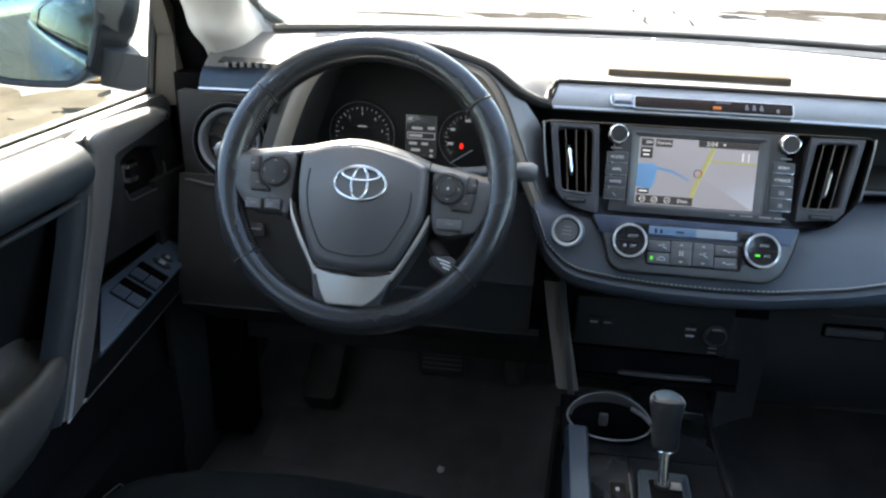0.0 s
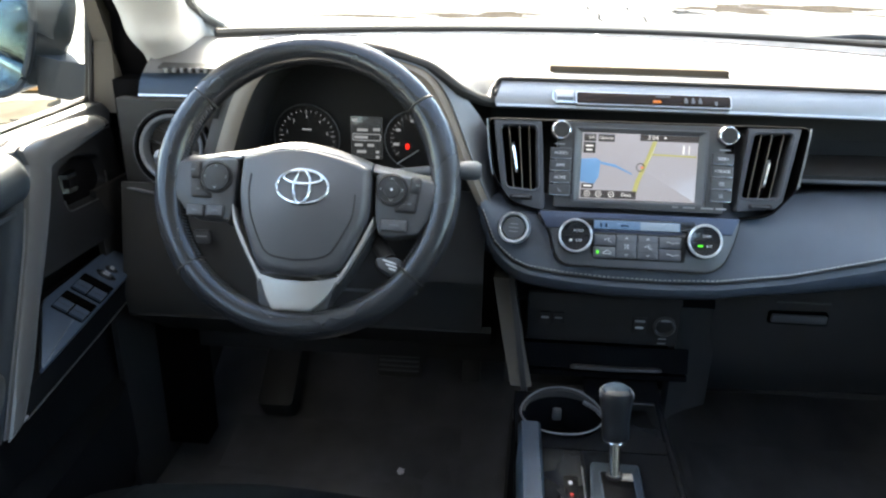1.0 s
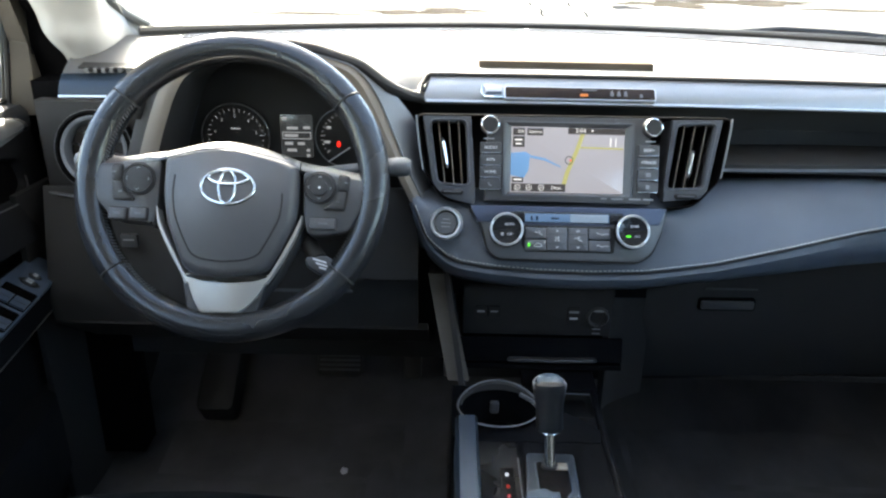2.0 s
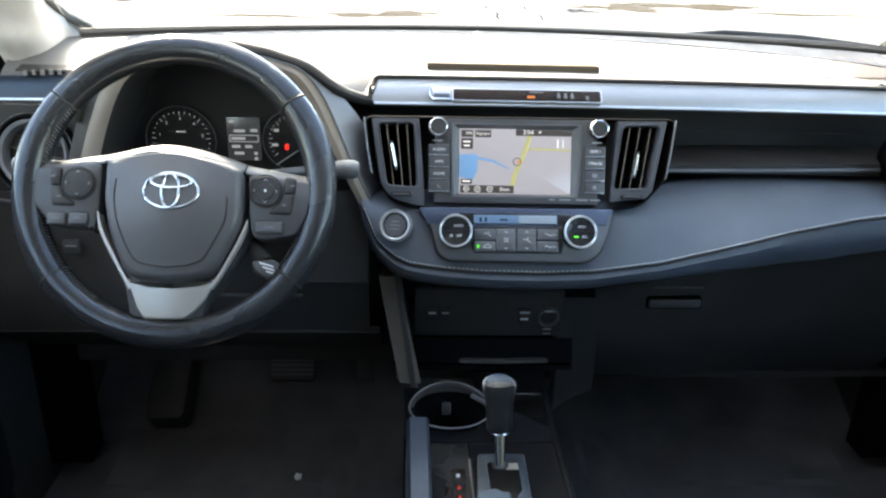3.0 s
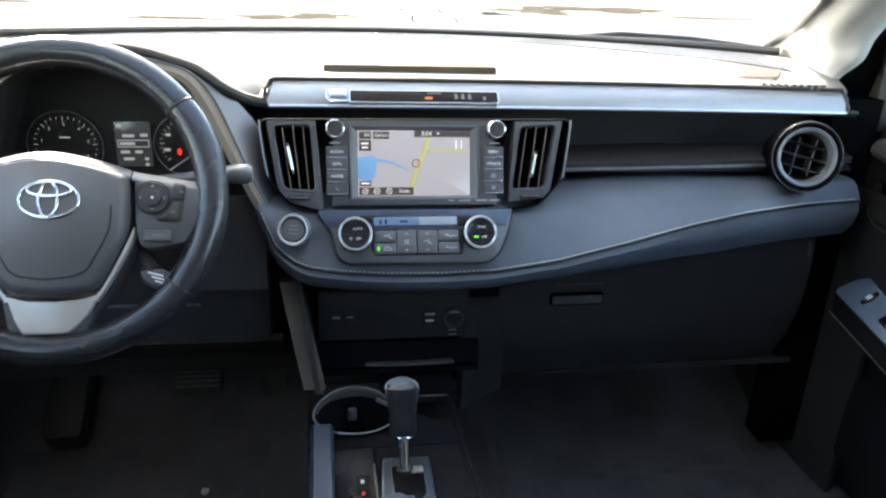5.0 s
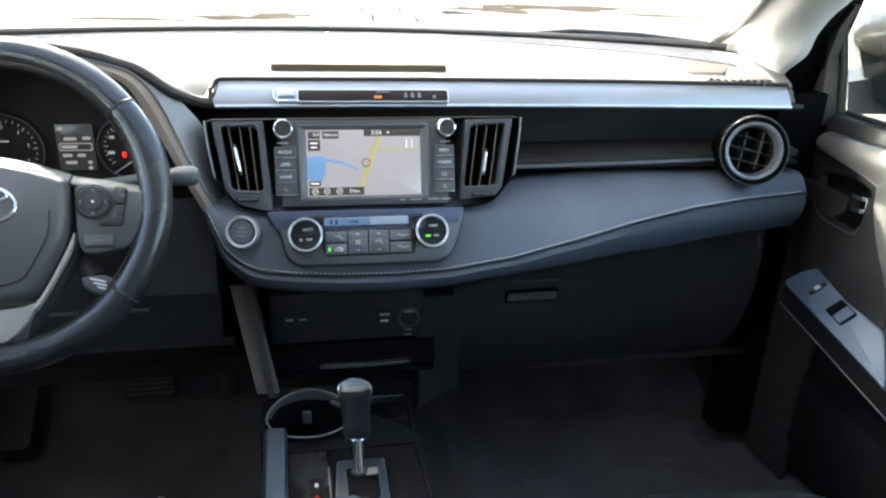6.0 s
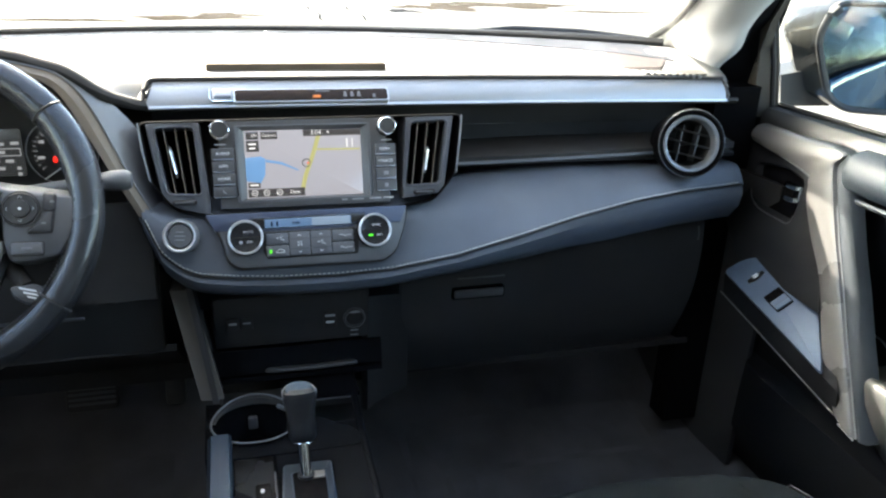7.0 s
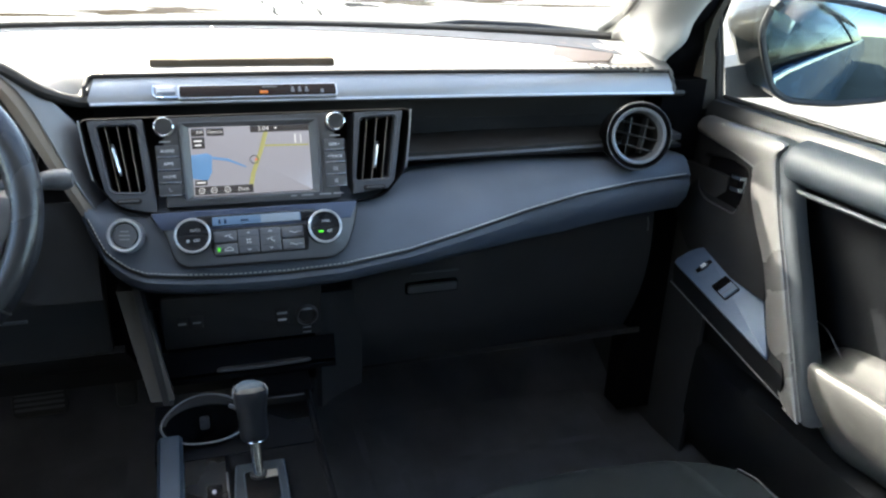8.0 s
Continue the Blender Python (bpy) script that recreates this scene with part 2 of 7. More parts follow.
def loft(rings, closed=True, caps=True, bm=None, loop=False):
    bm = bm or bmesh.new()
    vs = [[bm.verts.new(p) for p in ring] for ring in rings]
    n = len(rings[0])
    pairs = list(zip(vs, vs[1:])) + ([(vs[-1], vs[0])] if loop else [])
    for a, b in pairs:
        for i in range(n if closed else n - 1):
            j = (i + 1) % n
            bm.faces.new((a[i], a[j], b[j], b[i]))
    if caps and closed and not loop:
        bm.faces.new(vs[0])
        bm.faces.new(vs[-1])
    return bm


def curve(pts, n, closed):
    """Points on a smooth curve through the given ones."""
    pts = [Vector(p) for p in pts]
    m = len(pts)
    out = []
    for i in range(m if closed else m - 1):
        if closed:
            p0, p1, p2, p3 = pts[i - 1], pts[i], pts[(i + 1) % m], pts[(i + 2) % m]
        else:
            p0, p1, p2, p3 = pts[max(i - 1, 0)], pts[i], pts[i + 1], pts[min(i + 2, m - 1)]
        for k in range(n):
            t = k / n
            out.append(0.5 * (2 * p1 + (p2 - p0) * t + (2 * p0 - 5 * p1 + 4 * p2 - p3) * t * t + (3 * p1 - p0 - 3 * p2 + p3) * t ** 3))
    return out if closed else out + [pts[-1]]


def soft_loft(rings, around=3, along=3, bm=None, caps=True):
    """A smooth skin over a few rings."""
    full = [curve(r, around, True) for r in rings]
    cols = [curve([r[i] for r in full], along, False) for i in range(len(full[0]))]
    return loft([[c[j] for c in cols] for j in range(len(cols[0]))], bm=bm, caps=caps)


def tube(path, r, n=10, loop=False, bm=None, rs=None, flat=1.0, up=None):
    """A round or flattened bar along a path."""
    bm = bm or bmesh.new()
    path = [Vector(p) for p in path]
    rings = []
    m = len(path)
    for i, p in enumerate(path):
        t = (path[(i + 1) % m] - path[i - 1]) if loop else (path[min(i + 1, m - 1)] - path[max(i - 1, 0)])
        t.normalize()
        ref = Vector(up) if up else (Vector((0, 0, 1)) if abs(t.z) < 0.9 else Vector((1, 0, 0)))
        s = t.cross(ref).normalized()
        w = s.cross(t).normalized()
        k = rs[i] if rs else r
        rings.append([p + k * math.cos(2 * math.pi * a / n) * s + k * flat * math.sin(2 * math.pi * a / n) * w for a in range(n)])
    return loft(rings, bm=bm, loop=loop)


def turned(face, profile, n=32, bm=None, cx=0.0, cy=0.0, caps=True):
    """A shape turned round a face's outward axis: rows of radius and depth."""
    bm = bm or bmesh.new()
    return loft([[face.at(cx + r * math.cos(2 * math.pi * k / n), cy + r * math.sin(2 * math.pi * k / n), d) for k in range(n)] for r, d in profile], bm=bm, caps=caps)


def box(x0, x1, y0, y1, z0, z1, bevel=0.0, bm=None):
    f = Face(((x0 + x1) / 2, y0, (z0 + z1) / 2))
    own = bmesh.new()
    w, h = x1 - x0, z1 - z0
    loft([[f.at(u, v, d) for u, v in ((-w / 2, -h / 2), (w / 2, -h / 2), (w / 2, h / 2), (-w / 2, h / 2))] for d in (y0 - y1, 0)], bm=own)
    if bevel:
        bmesh.ops.bevel(own, geom=list(own.edges), offset=bevel, segments=2, affect="EDGES", profile=0.5)
    if bm is None:
        return own
    me = bpy.data.meshes.new("tmp")
    own.to_mesh(me)
    own.free()
    bm.from_mesh(me)
    bpy.data.meshes.remove(me)
    return bm


def ray_ring(pts, poly):
    """For each point of an opening, the point of the surrounding polygon in the same direction from the middle."""
    c0 = sum((Vector(p) for p in pts), Vector((0, 0))) / len(pts)
    wide = []
    for q in pts:
        r = Vector(q) - c0
        best = 9.0
        for i in range(len(poly)):
            p, e = Vector(poly[i]), Vector(poly[(i + 1) % len(poly)]) - Vector(poly[i])
            det = r.x * -e.y + e.x * r.y
            if abs(det) > 1e-12:
                t = ((p - c0).x * -e.y + e.x * (p - c0).y) / det
                w = (r.x * (p - c0).y - r.y * (p - c0).x) / det
                if t > 0 and -0.001 <= w <= 1.001:
                    best = min(best, t)
        wide.append(tuple(c0 + r * best))
    return wide


def slab(rows, thick, bm=None):
    """A curved sheet given as rows of points, made thick along its normals."""
    bm = bm or bmesh.new()
    nr, nc = len(rows), len(rows[0])
    g = [[Vector(p) for p in r] for r in rows]
    back = []
    for i in range(nr):
        line = []
        for j in range(nc):
            du = g[i][min(j + 1, nc - 1)] - g[i][max(j - 1, 0)]
            dv = g[min(i + 1, nr - 1)][j] - g[max(i - 1, 0)][j]
            line.append(g[i][j] - du.cross(dv).normalized() * thick)
        back.append(line)
    top = [[bm.verts.new(p) for p in r] for r in g]
    bot = [[bm.verts.new(p) for p in r] for r in back]
    for i in range(nr - 1):
        for j in range(nc - 1):
            bm.faces.new((top[i][j], top[i][j + 1], top[i + 1][j + 1], top[i + 1][j]))
            bm.faces.new((bot[i][j], bot[i + 1][j], bot[i + 1][j + 1], bot[i][j + 1]))
    for j in range(nc - 1):
        bm.faces.new((top[0][j], bot[0][j], bot[0][j + 1], top[0][j + 1]))
        bm.faces.new((top[-1][j], top[-1][j + 1], bot[-1][j + 1], bot[-1][j]))
    for i in range(nr - 1):
        bm.faces.new((top[i][0], top[i + 1][0], bot[i + 1][0], bot[i][0]))
        bm.faces.new((top[i][-1], bot[i][-1], bot[i + 1][-1], top[i + 1][-1]))
    return bm


def lettering(text, face, u, v, d, size, mat, parent, name="lettering", align="CENTER"):
    cu = bpy.data.curves.new("letters", "FONT")
    cu.body, cu.size, cu.align_x, cu.align_y = text, size, align, "CENTER"
    cu.extrude, cu.resolution_u = 0.00012, 2
    tmp = bpy.data.objects.new("letters", cu)
    me = bpy.data.meshes.new_from_object(tmp)
    bm = bmesh.new()
    bm.from_mesh(me)
    bpy.data.objects.remove(tmp)
    bpy.data.curves.remove(cu)
    bpy.data.meshes.remove(me)
    for vert in bm.verts:
        x, y, z = vert.co
        vert.co = face.at(u + x, v + y, d + z)
    return part(name, bm, mat, parent)


def spline(keys, x):
    """Straight-line reading of a short table of pairs, gently smoothed."""
    if x <= keys[0][0]:
        return keys[0][1]
    for (a, p), (b, q) in zip(keys, keys[1:]):
        if x <= b:
            return p + (q - p) * (x - a) / (b - a)
    return keys[-1][1]


def steps(a, b, n):
    return [a + (b - a) * k / n for k in range(n + 1)]


# ---- ground and car shell ----
bm = bmesh.new()
N = 60
loft([[(r * math.cos(2 * math.pi * k / N), r * math.sin(2 * math.pi * k / N), 0) for k in range(N)] for r in (900, 60, 20, 8, 2)], bm=bm, caps=False)
bm.faces.new([v for v in bm.verts if v.co.length < 2.5])
single("ground", bm, CONCRETE, "pale sunlit concrete lot", "ground", "structure")


def stain(x, y, w, h, mat, seed, label):
    rnd = random.Random(seed)
    pts = []
    for k in range(40):
        a = 2 * math.pi * k / 40
        q = 1 + 0.25 * math.sin(3 * a + seed) + 0.2 * math.sin(7 * a + 2 * seed) + rnd.uniform(-0.15, 0.15)
        pts.append((x + w / 2 * q * math.cos(a), y + h / 2 * q * math.sin(a)))
    b = bmesh.new()
    loft([[(px, py, z) for px, py in pts] for z in (0.001, 0.004 + 0.0011 * seed)], bm=b)
    return single("ground_stain", b, mat, label, "stain", "stuff")


WET = "brown wet patch on the pale concrete"
for n, (x, y, w, h) in enumerate(((-0.8, 14.6, 2.0, 0.8), (-0.1, 15.2, 1.2, 0.8), (-2.6, 14.0, 1.8, 0.4), (-6.6, 16.6, 2.2, 1.0), (4.6, 17.6, 1.8, 1.6), (6.6, 18.6, 3.2, 1.6), (8.6, 17.0, 3.0, 0.5))):
    stain(x, y, w, h, DIRT, n + 1, WET)
stain(-5.9, 6.9, 2.6, 1.5, RUST, 21, "orange-brown dirt on the concrete")
for n, (x, y, w, h) in enumerate(((-4.3, 5.4, 1.6, 1.4), (-5.4, 5.2, 2.2, 1.6), (-3.6, 4.2, 1.3, 1.6), (-4.9, 3.6, 1.8, 1.6))):
    stain(x, y, w, h, SAND, 31 + n, "sandy worn patch on the concrete")
stain(3.5, 16.5, 0.6, 0.8, DARK_MARK, 9, "dark patch on the pale concrete")


# a thin dark wavy line laid flat on the ground
def crack(x, y, length, seed):
    rnd = random.Random(seed)
    path = []
    for k in range(14):
        path.append((x + 0.05 * math.sin(0.7 * k + seed) + rnd.uniform(-0.008, 0.008), y + length * k / 13, 0.004))
    b = tube(path, 0.028, 6, flat=0.12)
    return single("ground_line", b, DARK_MARK, "dark wavy line on the pale concrete", "crack", "stuff")


for n, (x, y) in enumerate(((1.6, 14.2), (2.4, 14.3))):
    crack(x, y, 3.2, 10 + n)

def branch(rnd, p, way, length, r, depth, wood, tips):
    """A bent limb that splits into thinner ones."""
    pts, q = [p], p
    for k in range(3):
        way = (way + Vector((rnd.uniform(-0.25, 0.25), rnd.uniform(-0.25, 0.25), rnd.uniform(-0.05, 0.2)))).normalized()
        q = q + way * length / 3
        pts.append(q)
    tube(pts, r, 6, bm=wood, rs=[r, r * 0.85, r * 0.7, r * 0.55])
    if depth == 0:
        tips.extend(pts[1:])
        return
    for k in range(4 if depth > 1 else 5):
        side = Vector((rnd.uniform(-1, 1), rnd.uniform(-1, 1), rnd.uniform(0.1, 0.8))).normalized()
        branch(rnd, pts[rnd.choice((2, 3, 3))], (way * 0.5 + side).normalized(), length * rnd.uniform(0.55, 0.75), r * 0.5, depth - 1, wood, tips)


def tree(x, y, height, seed, leaves, label):
    rnd = random.Random(seed)
    t = thing("tree", (x, y, 0), label, "tree", "trees behind the car")
    wood, tips = bmesh.new(), []
    branch(rnd, Vector((x, y, -0.05)), Vector((0, 0, 1)), height * 0.42, height * 0.025, 3, wood, tips)
    part("trunk", wood, BARK, t, "pale bark trunk and limbs")
    if leaves:
        b = bmesh.new()
        for p in tips:
            for k in range(leaves):
                c = p + Vector([rnd.gauss(0, 0.16) for _ in range(3)])
                u, v = (Vector([rnd.uniform(-1, 1) for _ in range(3)]).normalized() * 0.09 for _ in range(2))
                b.faces.new([b.verts.new(c + e) for e in (u, v, -u, -v)])
        part("crown", b, LEAF, t, "yellow-green leaves", "stuff")
    return t


tree(-5.6, -58.0, 5.0, 3, 0, "bare pale tree far behind the car")
tree(-5.2, -4.0, 4.0, 7, 6, "small yellow-green tree beside the lot")
tree(-6.6, -8.5, 5.0, 11, 6, "small yellow-green tree beside the lot")

YB = lambda x: 1.49 - 0.45 * x * x
ZB = lambda x: 1.216
car = thing("car", (0, 0, 0.3), "blue painted car body around the cabin", "car")
for s in (-1, 1):
    rows = []
    for y in steps(-2.3, 2.2, 18):
        k = 0.06 * max(0, -1.2 - y) + 0.1 * max(0, y - 1.4)
        rows.append([(s * (px - k), y, z) for px, z in ((0.845, 1.112), (0.875, 1.108), (0.905, 1.02), (0.925, 0.9), (0.915, 0.7), (0.925, 0.55), (0.90, 0.36), (0.85, 0.30))])
    part("side_panel", slab(rows, 0.02 * s), PAINT, car)
    part("belt_moulding", tube([(s * (0.880 - 0.05 * max(0, -1.2 - y)), y, 1.108) for y in steps(-2.2, 1.2, 20)], 0.011, 8), CHROME, car, "bright belt moulding")
    part("front_pillar", tube([(s * 0.775, 1.46, 1.19), (s * 0.748, 1.27, 1.325), (s * 0.71, 1.0, 1.47), (s * 0.66, 0.60, 1.60)], 0.03, 10), PAINT, car)
    part("roof_rail", tube([(s * 0.70, 0.62, 1.545), (s * 0.71, 0.2, 1.60), (s * 0.71, -0.6, 1.62), (s * 0.70, -1.6, 1.60), (s * 0.70, -2.1, 1.52)], 0.055, 10), PAINT, car)
    part("window_pillar", loft([[(s * (0.855 - k * 0.135), y + 0.13 * k + e, 1.10 + 0.5 * k) for e in (-0.09, 0.09)] + [(s * (0.80 - k * 0.13), y + 0.13 * k + e, 1.10 + 0.5 * k) for e in (0.09, -0.09)] for k in (0, 0.5, 1) for y in (-0.35,)]), DEEP, car)
    part("rear_pillar", loft([[(s * (0.82 - k * 0.11), y - 0.1 * k + e, 1.10 + 0.48 * k) for e in (-0.3, 0.3)] + [(s * (0.77 - k * 0.11), y - 0.1 * k + e, 1.10 + 0.48 * k) for e in (0.3, -0.3)] for k in (0, 0.5, 1) for y in (-1.8,)]), PAINT, car)
part("roof", slab([[(x, y, 1.655 - 0.06 * (x / 0.7) ** 2 - 0.05 * max(0, -y - 1) ** 2) for x in steps(-0.72, 0.72, 12)] for y in steps(-2.15, 0.52, 10)], 0.012), PAINT, car)
part("tailgate", slab([[(x, -2.25 - 0.1 * math.cos(x), z) for x in steps(-0.86, 0.86, 8)] for z in (0.3, 0.7, 1.05, 1.12)], 0.03), PAINT, car)
part("hood", slab([[(x, y, 1.02 - 0.22 * (y - 1.75) ** 2 - 0.06 * x * x) for x in steps(-0.85, 0.85, 10)] for y in steps(1.75, 2.75, 8)], 0.01), PAINT, car)
part("cowl", slab([[(x, YB(x) + d, 1.20 - dz) for x in steps(-0.78, 0.78, 14)] for d, dz in ((0.02, 0.0), (0.12, 0.05), (0.3, 0.12))], 0.01), DEEP, car, "black plastic cowl")
part("firewall", box(-0.86, 0.86, 1.66, 1.70, 0.3, 1.1), DEEP, car)

part("scuttle", slab([[(x, YB(x) + d, z) for x in steps(-0.84, 0.84, 14)] for d, z in ((0.012, 1.206), (0.10, 1.14), (0.24, 1.06))], 0.01), DEEP, car)
FLOOR_Z = [(-2.2, 0.44), (-0.6, 0.44), (0.0, 0.44), (0.7, 0.43), (1.12, 0.44), (1.28, 0.46), (1.42, 0.56), (1.58, 0.74), (1.64, 0.95)]
floor_z = lambda x, z: z + 0.10 * math.exp(-((x + 0.02) / 0.10) ** 2)
floor_rows = [[(x, y, floor_z(x, z)) for x in steps(-0.84, 0.84, 28)] for y, z in FLOOR_Z]
single("floor", slab(floor_rows, -0.02), CARPET, "black carpeted car floor", "floor", "structure")
single("ceiling", slab([[(x, y, 1.60 - 0.05 * (x / 0.7) ** 2 - 0.05 * max(0, -y - 1) ** 2) for x in steps(-0.70, 0.70, 10)] for y in steps(-2.1, 0.56, 10)], 0.008), HEADLINER, "pale grey cloth headliner", "ceiling", "structure")

# windscreen and side glass
def pane(name, bm, label):
    ob = single(name, bm, GLASS, label, "window", "structure")
    ob.visible_shadow = False
    return ob


pane("window_1", slab([[((0.69 - 0.22 * k) * u, (YB(0.66 * u) + 0.02) * (1 - k) + (0.60 - 0.12 * u * u) * k, 1.21 + 0.375 * k + 0.02 * k * (1 - k)) for u in steps(-1, 1, 20)] for k in steps(0, 1, 8)], 0.005), "clear curved windscreen glass")
for n, s in ((2, -1), (3, 1)):
    pane(f"window_{n}", slab([[(s * (0.846 - 0.09 * k - 0.05 * k * k), y, 1.10 + 0.45 * k) for k in steps(0, 1, 6)] for y in steps(-0.26, 1.16, 10)], 0.004 * s), "clear front door window glass")
    rear = single(f"window_{n + 2}", slab([[(s * (0.846 - 0.09 * k - 0.05 * k * k), y, 1.10 + 0.45 * k) for k in steps(0, 1, 6)] for y in steps(-1.5, -0.44, 8)], 0.004 * s), DARK_GLASS, "dark tinted rear door window glass", "window", "structure")
# dark band and seal round the windscreen's foot
seal = thing("windscreen_seal", (0, 1.4, 1.2), "black windscreen seal at the dashboard's far edge", "seal")
part("band", tube([(x, YB(x) - 0.002, 1.2225) for x in steps(-0.67, 0.67, 40)], 0.0095, 8, flat=0.9), RUBBER, seal)
for s, o in ((-1, 0.022), (1, 0.0)):
    part("edge_band", tube([(s * x, y, z) for x, y, z in ((0.665, 1.33, 1.222), (0.676, 1.345, 1.226), (0.662 + o, 1.27, 1.254), (0.638 + o * 1.6, 1.19, 1.283), (0.596 + o, 1.06, 1.34), (0.46, 0.6, 1.56))], 0.008, 8), RUBBER, seal)

# wiper lying outside the glass
wiper = thing("wiper", (0.5, 1.5, 1.2), "black wiper arm lying outside the windscreen", "wiper")
part("arm", tube([(0.36, 1.53, 1.214), (0.46, 1.505, 1.226), (0.58, 1.45, 1.226), (0.70, 1.38, 1.218)], 0.0055, 8), RUBBER, wiper)
part("blade", tube([(0.33, 1.52, 1.212), (0.50, 1.46, 1.222), (0.68, 1.355, 1.222)], 0.004, 6), RUBBER, wiper)

# windscreen pillars
for s in (-1, 1):
    p = thing("pillar_trim", (s * 0.7, 1.2, 1.17), "pale grey pillar trim beside the windscreen", "trim", "pillar trims", "structure")
    o, q = (0.022, 0.006) if s < 0 else (0.0, -0.015)
    st = (((0.688, 1.36, 1.195), (0.694, 1.23, 1.172), (0.725 + q, 1.19, 1.175)),
          ((0.682 + o * 0.3, 1.345, 1.222), (0.688, 1.205, 1.197), (0.720 + q, 1.165, 1.200)),
          ((0.664 + o, 1.27, 1.254), (0.674, 1.165, 1.225), (0.722 + q, 1.125, 1.232)),
          ((0.640 + o * 1.6, 1.19, 1.283), (0.662, 1.13, 1.262), (0.724 + q, 1.105, 1.275)),
          ((0.600 + o, 1.06, 1.34), (0.630, 1.01, 1.33), (0.708 + q, 1.0, 1.345)),
          ((0.46, 0.58, 1.56), (0.52, 0.56, 1.555), (0.64, 0.57, 1.59)))
    rings = []
    for a, m_, b in st:
        a, m_, b = (Vector((s * v[0], v[1], v[2])) for v in (a, m_, b))
        rings.append([a, a.lerp(m_, 0.4), a.lerp(m_, 0.8), m_.lerp(b, 0.25), m_.lerp(b, 0.6) + Vector((0, -0.004, 0)), b, b + Vector((s * 0.03, 0.03, 0.0)), b + Vector((s * 0.02, 0.10, 0.03)), a + Vector((s * 0.02, 0.03, 0.01))])
    part("cover", soft_loft(rings, 2, 4), PILLAR, p, sharp=75)
    frame_ = thing("door_frame", (s * 0.82, 1.25, 1.08), "black door frame between pillar and window", "door frame", "door frames", "structure")
    part("frame_panel", loft([[(s * x, y, z) for x, y, z in ring] for ring in (
        ((0.725, 1.24, 0.95), (0.80, 1.345, 0.95), (0.86, 1.34, 0.95), (0.86, 1.20, 0.95), (0.81, 1.19, 0.95)),
        ((0.725, 1.235, 1.09), (0.80, 1.345, 1.09), (0.86, 1.34, 1.09), (0.86, 1.20, 1.10), (0.81, 1.19, 1.10)),
        ((0.728, 1.21, 1.17), (0.80, 1.32, 1.17), (0.85, 1.32, 1.17), (0.85, 1.195, 1.17), (0.822, 1.19, 1.17)),
        ((0.738, 1.165, 1.24), (0.78, 1.26, 1.25), (0.83, 1.26, 1.25), (0.835, 1.19, 1.25), (0.812, 1.185, 1.25)),
        ((0.735, 1.10, 1.305), (0.76, 1.16, 1.33), (0.80, 1.16, 1.34), (0.815, 1.14, 1.33), (0.785, 1.12, 1.32)),
        ((0.695, 0.90, 1.415), (0.70, 0.95, 1.44), (0.74, 0.95, 1.45), (0.755, 0.93, 1.44), (0.725, 0.90, 1.43)),
        ((0.635, 0.56, 1.595), (0.64, 0.6, 1.61), (0.68, 0.6, 1.62), (0.70, 0.58, 1.61), (0.67, 0.56, 1.59)))]), SLOT, frame_)
    posts = ((0.787, 0.825, 1.110), (0.7815, 0.8075, 1.2025), (0.776, 0.790, 1.2716), (0.772, 0.782, 1.31)) if s > 0 else ((0.788, 0.831, 1.110), (0.786, 0.818, 1.20), (0.785, 0.8096, 1.252), (0.783, 0.800, 1.31))
    part("window_post", loft([[(s * xa, 1.164, z), (s * (xa + 0.002), 1.160, z), (s * (xb - 0.002), 1.158, z), (s * xb, 1.162, z), (s * xb, 1.20 - 0.03 * k, z), (s * xa, 1.20 - 0.03 * k, z)] for k, (xa, xb, z) in enumerate(posts)]), POST, frame_, "warm grey window post")
    part("post_seal", tube([(s * (xb + 0.003), 1.156, z) for xa, xb, z in posts], 0.0035, 6), RUBBER, frame_)
    part("glass_channel", tube([(s * (xb + 0.0105), 1.158, z) for xa, xb, z in posts], 0.0048, 8), POST, frame_)

# ---- dashboard ----
YF = lambda x: 1.085 + 0.1 * x * x
ZF = lambda x: 1.197 - 0.03 * x * x
dash = thing("dashboard", (0, 1.2, 0.9), "black dashboard, its top pad coloured lighter for sun glare", "dashboard")


def top_rows(x0, x1, n, front=None):
    rows = []
    for x in steps(x0, x1, n):
        yf, zf, yb = front or YF(x), ZF(x), YB(x)
        row = [(x, yf + 0.004, zf - 0.012), (x, yf + 0.005, zf - 0.003), (x, yf + 0.012, zf + 0.002)]
        for k in (0.1, 0.3, 0.55, 0.8, 1.0):
            y = yf + 0.012 + (yb - yf - 0.012) * k
            row.append((x, y, top_z(x, y)))
        rows.append(row)
    return rows


def top_z(x, y):
    k = max(0.0, min(1.0, (y - YF(x) - 0.012) / (YB(x) - YF(x) - 0.012)))
    return ZF(x) + 0.002 + (ZB(x) - ZF(x) - 0.002) * k + 0.006 * math.sin(math.pi * k)


bm = slab(top_rows(-0.735, -0.575, 12), -0.012)
slab(top_rows(-0.575, -0.204, 16, 1.165), -0.012, bm)
slab(top_rows(-0.204, 0.712, 50), -0.012, bm)
part("top_pad", bm, DASH, dash, "black soft top pad in full sun")
# blown-air slot in the middle of the top pad
part("slot", box(-0.1245, 0.1275, 1.124, 1.183, 1.190, 1.2112, 0.003), TOP_SLOT, dash, "long black slot in the top pad")
